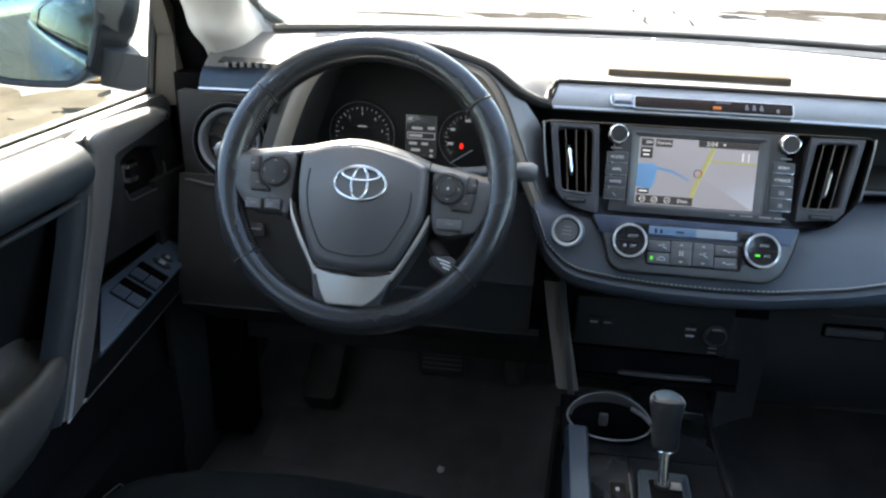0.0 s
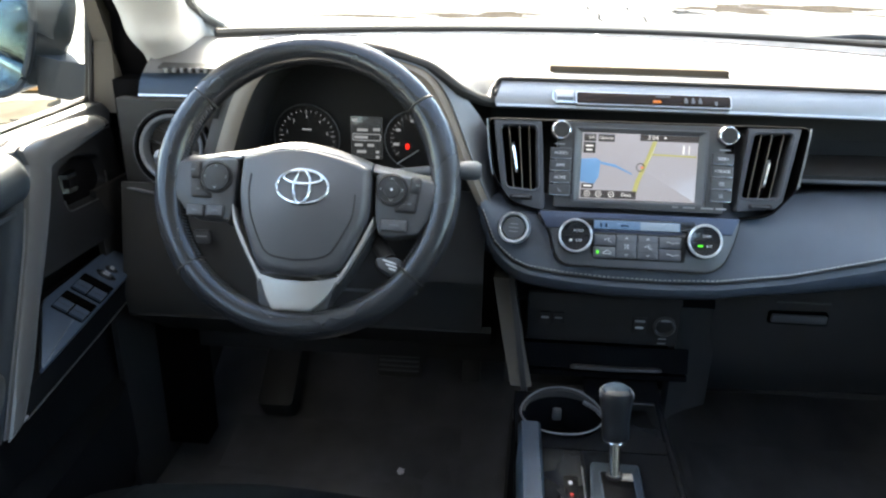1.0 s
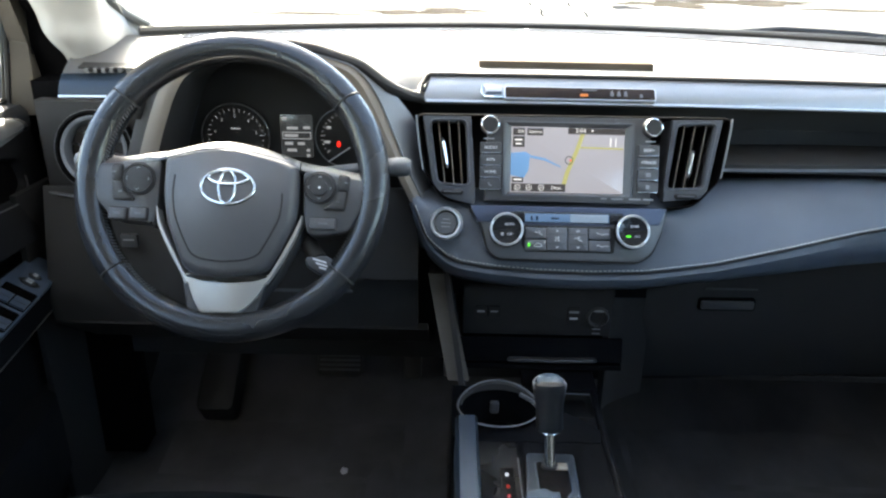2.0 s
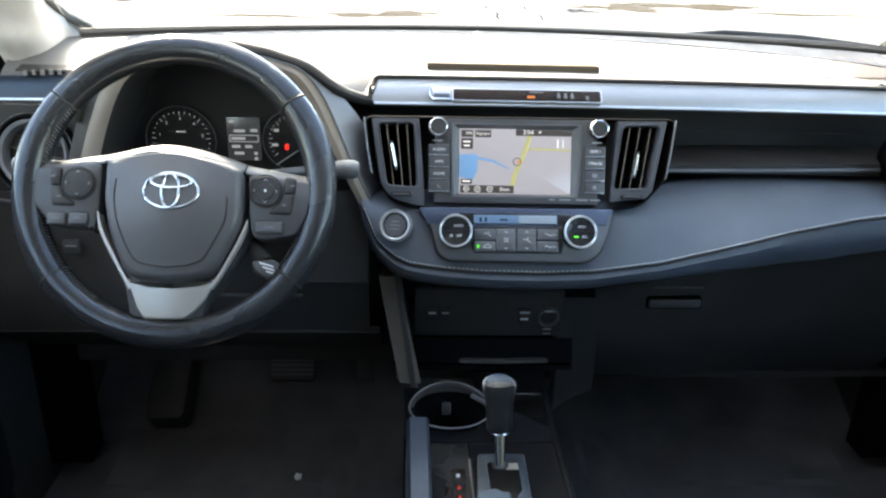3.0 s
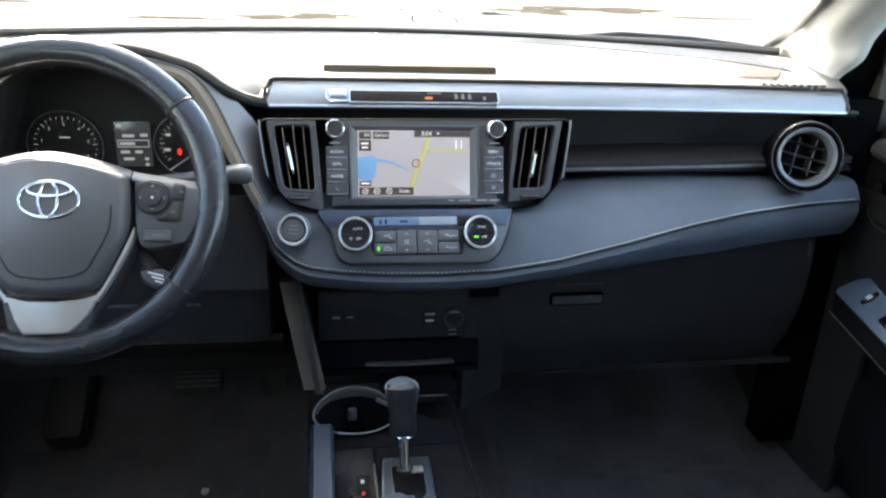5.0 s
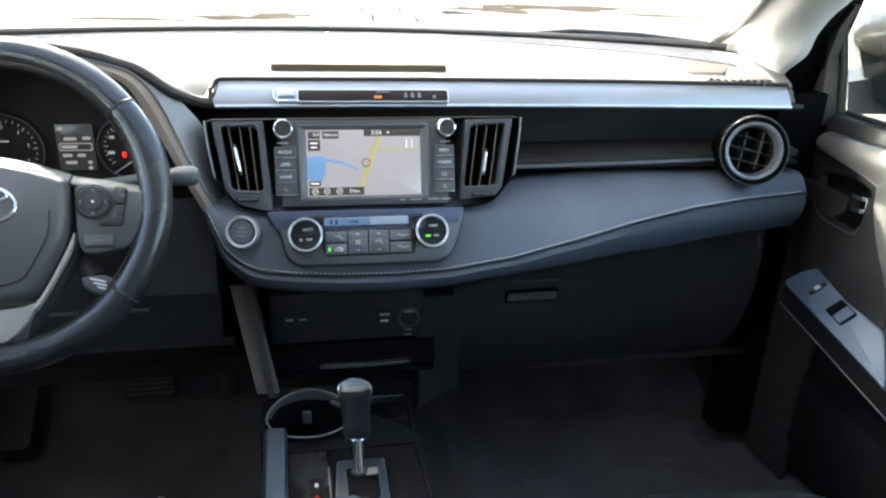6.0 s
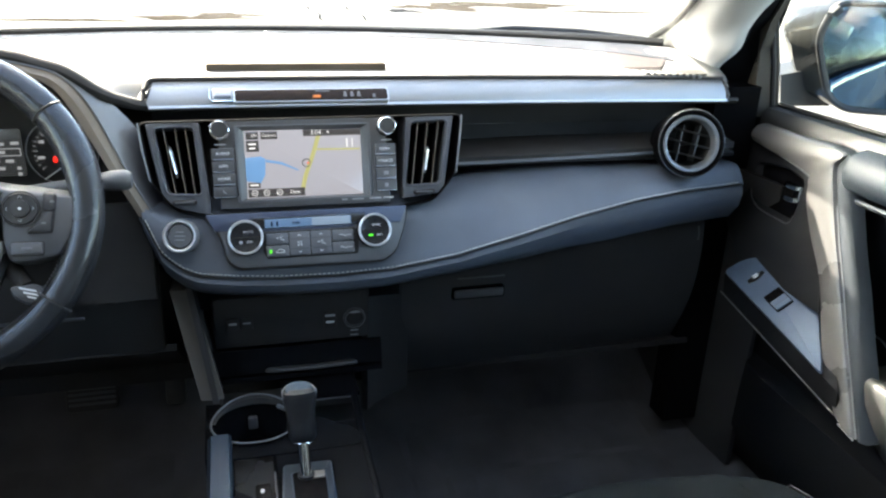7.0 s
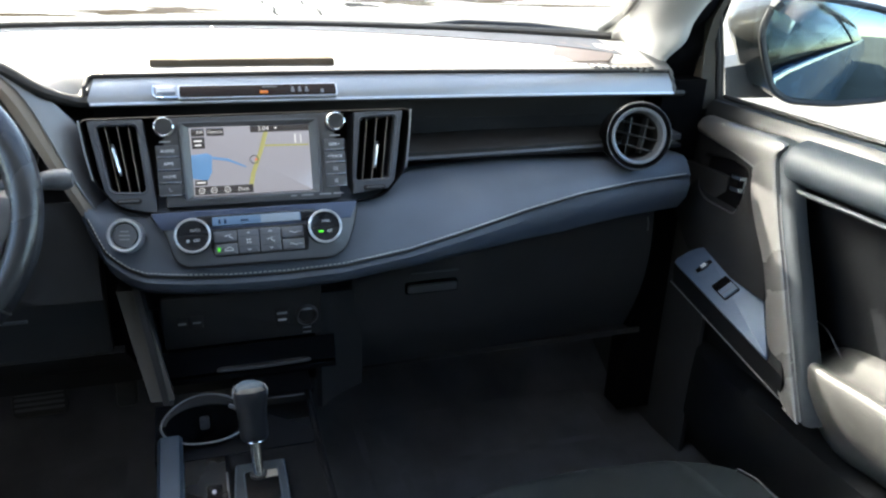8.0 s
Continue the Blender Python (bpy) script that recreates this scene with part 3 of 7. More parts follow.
# airbag lid seam and pad lip on the passenger side
part("airbag_lid", slab([[(x0_ + (x1_ - x0_) * k, y, top_z(0.55, y) + 0.0006) for k in steps(0, 1, 8)] for y, x0_, x1_ in ((1.150, 0.487, 0.588), (1.19, 0.505, 0.62), (1.24, 0.535, 0.645), (1.275, 0.56, 0.66))], 0.003), LID, dash, "greyer lid let into the top pad")
part("lid_seam", tube([(x, 1.149, top_z(0.5, 1.149) + 0.0018) for x in steps(0.478, 0.592, 10)], 0.0009, 5), TOP_SLOT, dash)
# shade under the glass edge, put in as a dark unglossy sheet
part("defroster_strip", slab([[(x, YB(x) - w, top_z(x, YB(x) - w) + 0.0015) for w in (0.0, 0.03, 0.06 + 0.12 * min(0.45, max(0.0, x)))] for x in steps(-0.60, 0.64, 40)], 0.004), STRIP_SHADE, dash, "defroster strip coloured dark for the shade at the glass")
for s in (-1, 1):
    x0 = 0.595 if s < 0 else 0.555
    part("grille", slab([[(s * (x0 - 0.006 + 0.115 * u), y, top_z(x0, y) + 0.0012) for u in steps(0, 1, 6)] for y in steps(1.128, 1.148, 3)], 0.003 * s), DEEP, dash, "dark speaker slot")
    for k in range(9):
        xx = s * (x0 + 0.012 * k)
        zz = top_z(abs(xx), 1.135)
        part("grille_tooth", box(xx - 0.003, xx + 0.003, 1.126, 1.145, zz - 0.004, zz + 0.0034, 0.001), DASH, dash)

part("tag", box(-0.031, -0.027, 1.405, 1.411, top_z(-0.03, 1.40), top_z(-0.03, 1.40) + 0.007, 0.0006), MARK, dash, "small white tag at the glass")
# bright trim strip along the front of the top
def strip_rows(x0, x1, n, skew=0.0):
    rows = []
    for x in steps(x0, x1, n):
        yf, zf = YF(x), ZF(x)
        k = skew * max(0, 1 - (x - x0) / 0.06)
        rows.append([(x + dx * k, y, z) for dx, (x, y, z) in zip((1, 1, 0.75, 0.4, 0.15, 0, 0), [(x, yf + 0.008, zf - 0.003), (x, yf + 0.001, zf - 0.004), (x, yf - 0.009, zf - 0.013), (x, yf - 0.016, zf - 0.023), (x, yf - 0.018, zf - 0.031), (x, yf - 0.014, zf - 0.036), (x, yf + 0.03, zf - 0.037)])])
    return rows


part("trim_strip", slab(strip_rows(-0.204, 0.700, 60, 0.012), 0.005), STRIP, dash, "blue-silver trim strip under the top pad")
part("trim_strip", slab(strip_rows(-0.735, -0.585, 8), 0.005), RAIL, dash, "dark satin trim strip beside the cluster")
part("strip_lip", tube([(x, YF(x) - 0.0175, ZF(x) - 0.0335) for x in steps(-0.198, 0.700, 40)], 0.0026, 6), SILVER, dash, "pale lower lip")
part("strip_lip", tube([(x, YF(x) - 0.0175, ZF(x) - 0.0335) for x in steps(-0.735, -0.60, 8)], 0.0026, 6), SILVER, dash, "pale lower lip")
part("strip_shadow_gap", tube([(-0.2065, YF(0.2) - 0.016, ZF(0.2) - 0.034), (-0.2055, YF(0.2) - 0.016, ZF(0.2) - 0.024), (-0.203, YF(0.2) - 0.008, ZF(0.2) - 0.012), (-0.199, YF(0.2) + 0.001, ZF(0.2) - 0.003), (-0.193, YF(0.19) + 0.004, ZF(0.19) - 0.0005)] + [(x, YF(x) + 0.004, ZF(x) - 0.0003) for x in steps(-0.186, 0.700, 40)], 0.0033, 6), DEEP, dash)
part("strip_end", tube([(0.7005, YF(0.7) + 0.006, ZF(0.7) - 0.004), (0.7015, YF(0.7) - 0.008, ZF(0.7) - 0.012), (0.702, YF(0.7) - 0.016, ZF(0.7) - 0.024), (0.7015, YF(0.7) - 0.014, ZF(0.7) - 0.036)], 0.004, 8), BUTTON, dash, "dark end cap of the strip")
part("under_strip", slab([[(x, YF(x) - 0.008, ZF(x) - 0.036), (x, YF(x) + 0.0, ZF(x) - 0.042), (x, YF(x) + 0.07, ZF(x) - 0.046), (x, YF(x) + 0.09, ZF(x) - 0.09), (x, YF(x) + 0.06, ZF(x) - 0.118), (x, YF(x) - 0.02, ZF(x) - 0.122)] for x in steps(-0.205, 0.735, 50)], 0.006), BLACK, dash, "dark storage recess")
# shelf lip inside the recess
part("shelf_lip", tube([(x, 1.062 + 0.08 * x * x, 1.072) for x in steps(0.215, 0.58, 12)], 0.003, 6), GREY, dash)
part("shelf", slab([[(x, 1.062 + 0.08 * x * x, 1.071), (x, 1.10 + 0.08 * x * x, 1.073), (x, 1.17, 1.076)] for x in steps(0.205, 0.72, 12)], 0.01), BLACK, dash)

# stitched pad
YP_KEYS = [(-0.215, 0.998), (-0.19, 0.972), (-0.15, 0.956), (-0.10, 0.949), (0.10, 0.949), (0.2, 0.962), (0.3, 0.978), (0.4, 0.996), (0.5, 1.015), (0.6, 1.037), (0.72, 1.066)]
ZS_KEYS = [(-0.213, 1.040), (-0.207, 1.026), (-0.193, 0.995), (-0.180, 0.983), (-0.166, 0.9735), (-0.145, 0.967), (-0.118, 0.9645), (-0.045, 0.9585), (0.031, 0.957), (0.109, 0.960), (0.2, 0.968), (0.3, 0.985), (0.4, 1.003), (0.5, 1.0155), (0.6, 1.0195), (0.72, 1.0175)]
YP = lambda x: spline(YP_KEYS, x)
ZS = lambda x: spline(ZS_KEYS, x)


def pad_row(x):
    yp, zs = YP(x), ZS(x)
    zt = spline([(-0.215, 1.046), (0.18, 1.046), (0.25, 1.054), (0.4, 1.057), (0.54, 1.050), (0.72, 1.045)], x)
    yt = spline([(-0.215, 1.01), (0.15, 1.01), (0.25, 1.06), (0.72, 1.105)], x)
    row = [(x, yt + 0.05, zt - 0.004), (x, yt + 0.012, zt)]
    for k in (0.25, 0.5, 0.75, 1.0):
        row.append((x, yt + (yp - yt) * k, zt + (zs - zt) * k + 0.010 * math.sin(math.pi * k)))
    return row


XS = steps(-0.213, -0.16, 10) + steps(-0.15, 0.725, 60)
part("stitched_pad", slab([pad_row(x) for x in XS], 0.012), LEATHER, dash, "blue-grey leather-look pad with pale stitching")


def roll_row(x):
    yp, zs = YP(x), ZS(x)
    zu = spline([(-0.213, 0.955), (-0.16, 0.928), (0.0, 0.905), (0.18, 0.905), (0.31, 0.932), (0.4, 0.951), (0.5, 0.964), (0.6, 0.971), (0.72, 0.979)], x)
    d = 1 + 0.9 * max(0.0, min(1.0, (x - 0.18) / 0.3))
    low = min(zu, zs - 0.036 * d)
    return [(x, yp + 0.003, zs - 0.0015), (x, yp - 0.002, zs - 0.008 * d), (x, yp + 0.003, zs - 0.020 * d), (x, yp + 0.024, zs - 0.034 * d), (x, max(yp + 0.06, 1.05), low), (x, 1.12, low - 0.002)]


part("pad_roll", slab([roll_row(x) for x in XS], 0.010), LEATHER, dash, "rolled lower edge of the pad")
b = bmesh.new()
L = 0.0
prev = None
for x in steps(-0.2105, 0.715, 900):
    p = Vector((x, YP(x) + 0.0005, ZS(x) + 0.0045))
    if prev is not None:
        L += (p - prev).length
        if L > 0.0052:
            t = (p - prev).normalized() * 0.0019
            tube([p - t, p, p + t], 0.00062, 5, bm=b)
            L = 0.0
    prev = p
part("pad_seam", tube([(x, YP(x) + 0.0004, ZS(x) + 0.0008) for x in steps(-0.2105, 0.722, 140)], 0.0016, 6), DEEP, dash, "dark sunk seam under the stitches")
part("stitching", b, THREAD, dash, "pale thread stitches along the pad", "stuff")

part("core", box(-0.74, 0.74, 1.16, 1.18, 0.70, 1.06), DEEP, dash)
# left end of the dashboard under the strip
part("end_panel", slab([[(x, 1.075 + 0.09 * (x + 0.66) ** 2 * 10, z) for x in steps(-0.752, -0.575, 8)] for z in (0.985, 1.02, 1.06, 1.10, 1.15)], 0.02), DEEP, dash)
part("end_line", tube([(-0.75, 1.062, 1.021), (-0.70, 1.048, 1.019), (-0.62, 1.04, 1.016)], 0.0022, 6), GREY, dash)

# lower driver-side panels
part("knee_panel", slab([[(x, 1.06 - 0.05 * k + 0.25 * (k - 0.75) ** 2 * (1 if k > 0.75 else 0), 1.03 - 0.20 * k) for x in steps(-0.75, -0.205, 10)] for k in steps(0, 1, 6)], -0.012), BLACK, dash, "black knee panel under the steering column")
part("knee_lip", tube([(x, 1.006, 0.897) for x in steps(-0.44, -0.30, 8)], 0.0022, 6), GREY, dash)
part("lower_cover", slab([[(x, 1.03 + 0.14 * k, 0.835 - 0.10 * k) for x in steps(-0.75, -0.19, 8)] for k in steps(0, 1, 3)], 0.01), DEEP, dash)
f = Face((-0.2465, 1.018, 0.977))
part("blank_switch", plate(f, rounded(0.026, 0.034, 0.003), 0, 0.006, 0.0012), DEEP, dash, "blank switch cover")
part("column_side_panel", slab([[(x, 1.02 - 0.03 * k, 1.05 - 0.125 * k) for x in steps(-0.30, -0.205, 4)] for k in steps(0, 1, 4)], -0.01), BLACK, dash)
for x, z in ((-0.66, 0.962), (-0.62, 0.962)):
    sw = part("small_switch", plate(Face((x, 1.028, z)), rounded(0.024, 0.02, 0.003), 0, 0.006, 0.001), BUTTON, dash)
    part("print_bar", plate(Face((x, 1.0215, z + 0.002)), rounded(0.016, 0.002, 0.0008), 0, 0.0006, 0.0002), DIM, sw)

# glovebox
glove = thing("glovebox", (0.42, 1.1, 0.7), "closed black glovebox with a pull handle", "glovebox")
part("lid", slab([[(x, 1.078 + 0.05 * (x - 0.15) - 0.012 * math.sin(math.pi * k) + 0.05 * k * k, spline([(0.15, 0.900), (0.31, 0.924), (0.4, 0.934), (0.5, 0.942), (0.7, 0.945)], x) * (1 - k) + 0.69 * k) for x in steps(0.145, 0.69, 16)] for k in steps(0, 1, 8)], -0.012), BLACK, glove)
f = Face((0.271, 1.0745, 0.855), 3)
# recess is a proud plate, its inner shade given by near-black colour
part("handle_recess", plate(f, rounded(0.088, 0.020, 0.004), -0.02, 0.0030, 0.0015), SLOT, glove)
part("handle", plate(f.moved(0.0, 0.0, 0.002), rounded(0.082, 0.0135, 0.003), 0, 0.005, 0.0020), BUTTON, glove, "dark grey pull handle")
part("handle_lip", plate(f.moved(0.004, 0.0262, 0.002), rounded(0.080, 0.0022, 0.0009), 0, 0.0018, 0.0005), BUTTON, glove)
part("side_seam", tube([(0.648, 1.060, 0.950), (0.650, 1.058, 0.938), (0.651, 1.060, 0.926)], 0.0013, 6), BUTTON, glove)
part("lower_trim", slab([[(x, 1.14 + 0.16 * k, 0.69 - 0.03 * k) for x in steps(0.10, 0.72, 8)] for k in steps(0, 1, 3)], 0.01), DEEP, glove)

for s in (-1, 1):
    part("end_filler", box(min(s * 0.70, s * 0.786), max(s * 0.70, s * 0.786), 1.145, 1.20, 0.5, 1.165), SLOT, dash)
# rear screen, rear bench and side kick panels close the cabin
single("window_6", slab([[(x, -2.3 + 0.35 * k, 1.11 + 0.42 * k) for x in steps(-0.66, 0.66, 6)] for k in steps(0, 1, 3)], 0.005), DARK_GLASS, "dark tinted rear screen glass", "window", "structure")
bench = thing("rear_bench", (0, -1.1, 0.44), "dark cloth rear bench seat", "seat")
part("cushion", loft([[(x, y, z) for x, z in ((-0.68, 0.46), (-0.7, 0.66), (-0.6, 0.70), (0.6, 0.70), (0.7, 0.66), (0.68, 0.46))] for y in (-0.75, -0.8, -1.25)]), CLOTH, bench)
part("backrest", loft([[(x, -1.22 - 0.28 * k + dy, 0.64 + 0.62 * k) for x, dy in ((-0.66, 0.0), (-0.6, 0.08), (0.6, 0.08), (0.66, 0.0), (0.6, -0.08), (-0.6, -0.08))] for k in (0, 0.3, 0.8, 1.0)]), CLOTH, bench)
for s in (-1, 1):
    single("kick_panel", slab([[(s * (0.79 - 0.05 * k), 1.04 + 0.6 * k, z) for k in steps(0, 1, 5)] for z in (0.44, 0.6, 0.8, 0.96, 1.02)], 0.01 * s), DEEP, "black kick panel beside the footwell", "panel", "structure")


# ---- audio unit with its two air vents ----
U = Face((0, 1.022, 1.143), 18)
unit = thing("audio_unit", (0, 1.03, 1.03), "dark centre display unit with lit map screen", "display unit")
OUT = softened([(-0.210, 0.0125), (0.216, 0.0145), (0.203, -0.070), (0.172, -0.105), (0.126, -0.112), (-0.128, -0.112), (-0.172, -0.103), (-0.199, -0.066)], 0.012)
part("surround", loft([[U.at(q[0], q[1], d) for q in ring] for ring, d in ((OUT, -0.075), (OUT, -0.002), (inset(OUT, 0.0015), 0.0), (inset(OUT, 0.003), -0.002), (inset(OUT, 0.003), -0.07))], caps=False), SLOT, unit, "dark surround")
part("backing", plate(U, inset(OUT, 0.002), -0.078, -0.060, 0.001), DEEP, unit)
HOLE = rounded(0.178, 0.100, 0.004, cx=-0.004, cy=-0.0455)
PANEL = softened([(-0.1265, 0.0105), (0.1265, 0.0115), (0.1255, -0.104), (-0.1255, -0.103)], 0.006)
RING = ray_ring(HOLE, PANEL)
part("front_panel", loft([[U.at(q[0], q[1], d) for q in ring] for ring, d in ((RING, -0.02), (RING, -0.001), (inset(RING, 0.001), 0.0), (HOLE, 0.0), (HOLE, -0.012))], caps=False), BUTTON, unit, "dark front panel")
INNER = rounded(0.1535, 0.0885, 0.001, cx=-0.004, cy=-0.0465)
part("bezel", loft([[U.at(q[0], q[1], d) for q in ring] for ring, d in ((ray_ring(INNER, inset(HOLE, -0.001)), 0.0010), (ray_ring(INNER, inset(HOLE, 0.0015)), 0.0012), (INNER, -0.0060), (INNER, -0.012))], caps=False), GREY, unit, "sloping grey screen surround")
UU = U
U = UU.moved(0, 0, -0.0078)
screen = part("screen", plate(U, INNER, -0.004, 0.0016, 0.0003), MAP, unit, "lit navigation map screen")


def on_screen(name, pts, mat, d=0.0019):
    return part(name, plate(U, pts, 0.0014, d, 0.0001), mat, screen)


def dot(px, py):
    """Place on the screen from fractions of its width and height."""
    return (-0.004 + (px - 0.5) * 0.1535, -0.0465 + (0.5 - py) * 0.0885)


on_screen("map_water", [dot(*q) for q in ((0.0, 0.40), (0.13, 0.38), (0.17, 0.42), (0.16, 0.66), (0.12, 0.78), (0.0, 0.74))], MAP_BLUE)
on_screen("map_water", [dot(*q) for q in ((0.17, 0.43), (0.30, 0.47), (0.44, 0.59), (0.45, 0.62), (0.30, 0.51), (0.17, 0.47))], MAP_BLUE, 0.00185)
on_screen("map_road", [dot(*q) for q in ((0.61, 0.10), (0.65, 0.10), (0.60, 0.36), (0.52, 0.70), (0.48, 0.98), (0.44, 0.98), (0.48, 0.70), (0.56, 0.36))], MAP_ROAD, 0.00205)
on_screen("map_road", [dot(*q) for q in ((0.61, 0.285), (0.99, 0.30), (0.99, 0.325), (0.61, 0.315))], MAP_ROAD, 0.0020)
on_screen("map_block", [dot(*q) for q in ((0.87, 0.15), (0.885, 0.15), (0.885, 0.28), (0.87, 0.28))], MAP_TEXT, 0.0019)
on_screen("map_block", [dot(*q) for q in ((0.92, 0.15), (0.93, 0.15), (0.93, 0.28), (0.92, 0.28))], MAP_TEXT, 0.0019)
on_screen("status_bar", [dot(*q) for q in ((0.50, 0.0), (1.0, 0.0), (1.0, 0.10), (0.50, 0.10))], MAP_DARK, 0.0022)
on_screen("menu_button", [dot(*q) for q in ((0.015, 0.02), (0.12, 0.02), (0.12, 0.13), (0.015, 0.13))], MAP_DARK, 0.0022)
on_screen("menu_button", [dot(*q) for q in ((0.015, 0.145), (0.12, 0.145), (0.12, 0.31), (0.015, 0.31))], MAP_DARK, 0.0022)
on_screen("menu_button", [dot(*q) for q in ((0.14, 0.02), (0.28, 0.02), (0.28, 0.13), (0.14, 0.13))], MAP_DARK, 0.0022)
on_screen("menu_button", [dot(*q) for q in ((0.01, 0.865), (0.49, 0.865), (0.49, 0.985), (0.01, 0.985))], MAP_DARK, 0.0022)
on_screen("scale_button", [dot(*q) for q in ((0.015, 0.77), (0.115, 0.77), (0.115, 0.845), (0.015, 0.845))], MAP_DARK, 0.0022)
for text, px, py, size in (("3:04", 0.61, 0.05, 0.0085), ("Options", 0.21, 0.075, 0.0056), ("SW", 0.085, 0.075, 0.0056), ("Dest.", 0.41, 0.925, 0.0068)):
    lettering(text, U, *dot(px, py), 0.0024, size, MAP_TEXT, screen)
for px in (0.065, 0.165, 0.275):
    bm = bmesh.new()
    cxy = dot(px, 0.925)
    tube([U.at(cxy[0] + 0.0036 * math.cos(a), cxy[1] + 0.0036 * math.sin(a), 0.0024) for a in steps(0, 2 * math.pi, 16)[:-1]], 0.00045, 5, loop=True, bm=bm)
    part("round_icon", bm, MAP_TEXT, screen)
    part("icon_bar", plate(U, rounded(0.0036, 0.0009, 0.0003, cx=cxy[0], cy=cxy[1]), 0.0023, 0.0026, 0.0001), MAP_TEXT, screen)
for px, py, w in ((0.065, 0.20, 0.010), (0.065, 0.26, 0.008), (0.065, 0.805, 0.011), (0.715, 0.045, 0.003)):
    part("print_bar", plate(U, rounded(w, 0.0022, 0.0006, cx=dot(px, py)[0], cy=dot(px, py)[1]), 0.0021, 0.0024, 0.0001), MAP_TEXT, screen)
bm = bmesh.new()
cxy = dot(0.515, 0.50)
tube([U.at(cxy[0] + 0.0052 * math.cos(a), cxy[1] + 0.0052 * math.sin(a), 0.0024) for a in steps(0, 2 * math.pi, 24)[:-1]], 0.0006, 5, loop=True, bm=bm)
part("map_pointer", bm, MAP_DARK, screen)
part("map_pointer", plate(U, [dot(*q) for q in ((0.545, 0.50), (0.52, 0.485), (0.525, 0.50), (0.52, 0.515))], 0.0023, 0.0027, 0.0001), RED, screen)

U = UU
for sx, uk in ((-1, -0.1105), (1, 0.1065)):
    kn = part("knob", turned(U.moved(uk, -0.0015), [(0.0125, -0.002), (0.0125, 0.003), (0.0112, 0.012), (0.0106, 0.0155), (0.0098, 0.0165), (0.0001, 0.0162)], 32), SWITCH, unit, "ribbed black volume knob")
    bm = bmesh.new()
    tube([U.at(uk + 0.0110 * math.cos(a), -0.0015 + 0.0110 * math.sin(a), 0.0148) for a in steps(0, 2 * math.pi, 32)[:-1]], 0.0011, 6, loop=True, bm=bm)
    part("bright_ring", bm, CHROME, kn, "bright knob ring")
    part("print_bar", plate(U, rounded(0.014, 0.0016, 0.0004, cx=uk + (-0.0005 if sx < 0 else 0.0), cy=-0.0195), 0.0, 0.0004, 0.0001), DIM, unit)
    words = ("AUDIO", "APPS", "HOME", "") if sx < 0 else ("SEEK>", "<TRACK", "", "")
    for k in range(4):
        v0 = -0.0315 - 0.0163 * k
        u0 = -0.1085 if sx < 0 else 0.1042
        bt = part("button", plate(U, rounded(0.0285, 0.0142, 0.0012, cx=u0, cy=v0), -0.001, 0.0022, 0.0012), BUTTON, unit)
        part("lit_edge", plate(U, rounded(0.0265, 0.0009, 0.0003, cx=u0, cy=v0 - 0.0074), 0.0005, 0.0030, 0.0002), CHROME, bt, "bright lower edge")
        if words[k]:
            lettering(words[k], U, u0, v0, 0.0024, 0.0055, MARK, bt)
        elif sx < 0:
            part("phone_icon", tube([U.at(u0 - 0.002, v0 + 0.002, 0.0026), U.at(u0 - 0.001, v0 - 0.0012, 0.0026), U.at(u0 + 0.0022, v0 - 0.0022, 0.0026)], 0.0006, 5), DIM, bt)
        else:
            for dv in (-0.0018, 0.0, 0.0018):
                part("icon_bar", plate(U, rounded(0.007 if k == 2 else 0.005, 0.0009, 0.0003, cx=u0, cy=v0 + dv), 0.0021, 0.0026, 0.0001), DIM, bt)
for cx, w in ((0.046, 0.008), (0.064, 0.016), (0.088, 0.016), (0.106, 0.014)):
    part("print_bar", plate(U, rounded(w, 0.0019, 0.0005, cx=cx, cy=-0.0975), 0.0, 0.0004, 0.0001), DIM, unit)


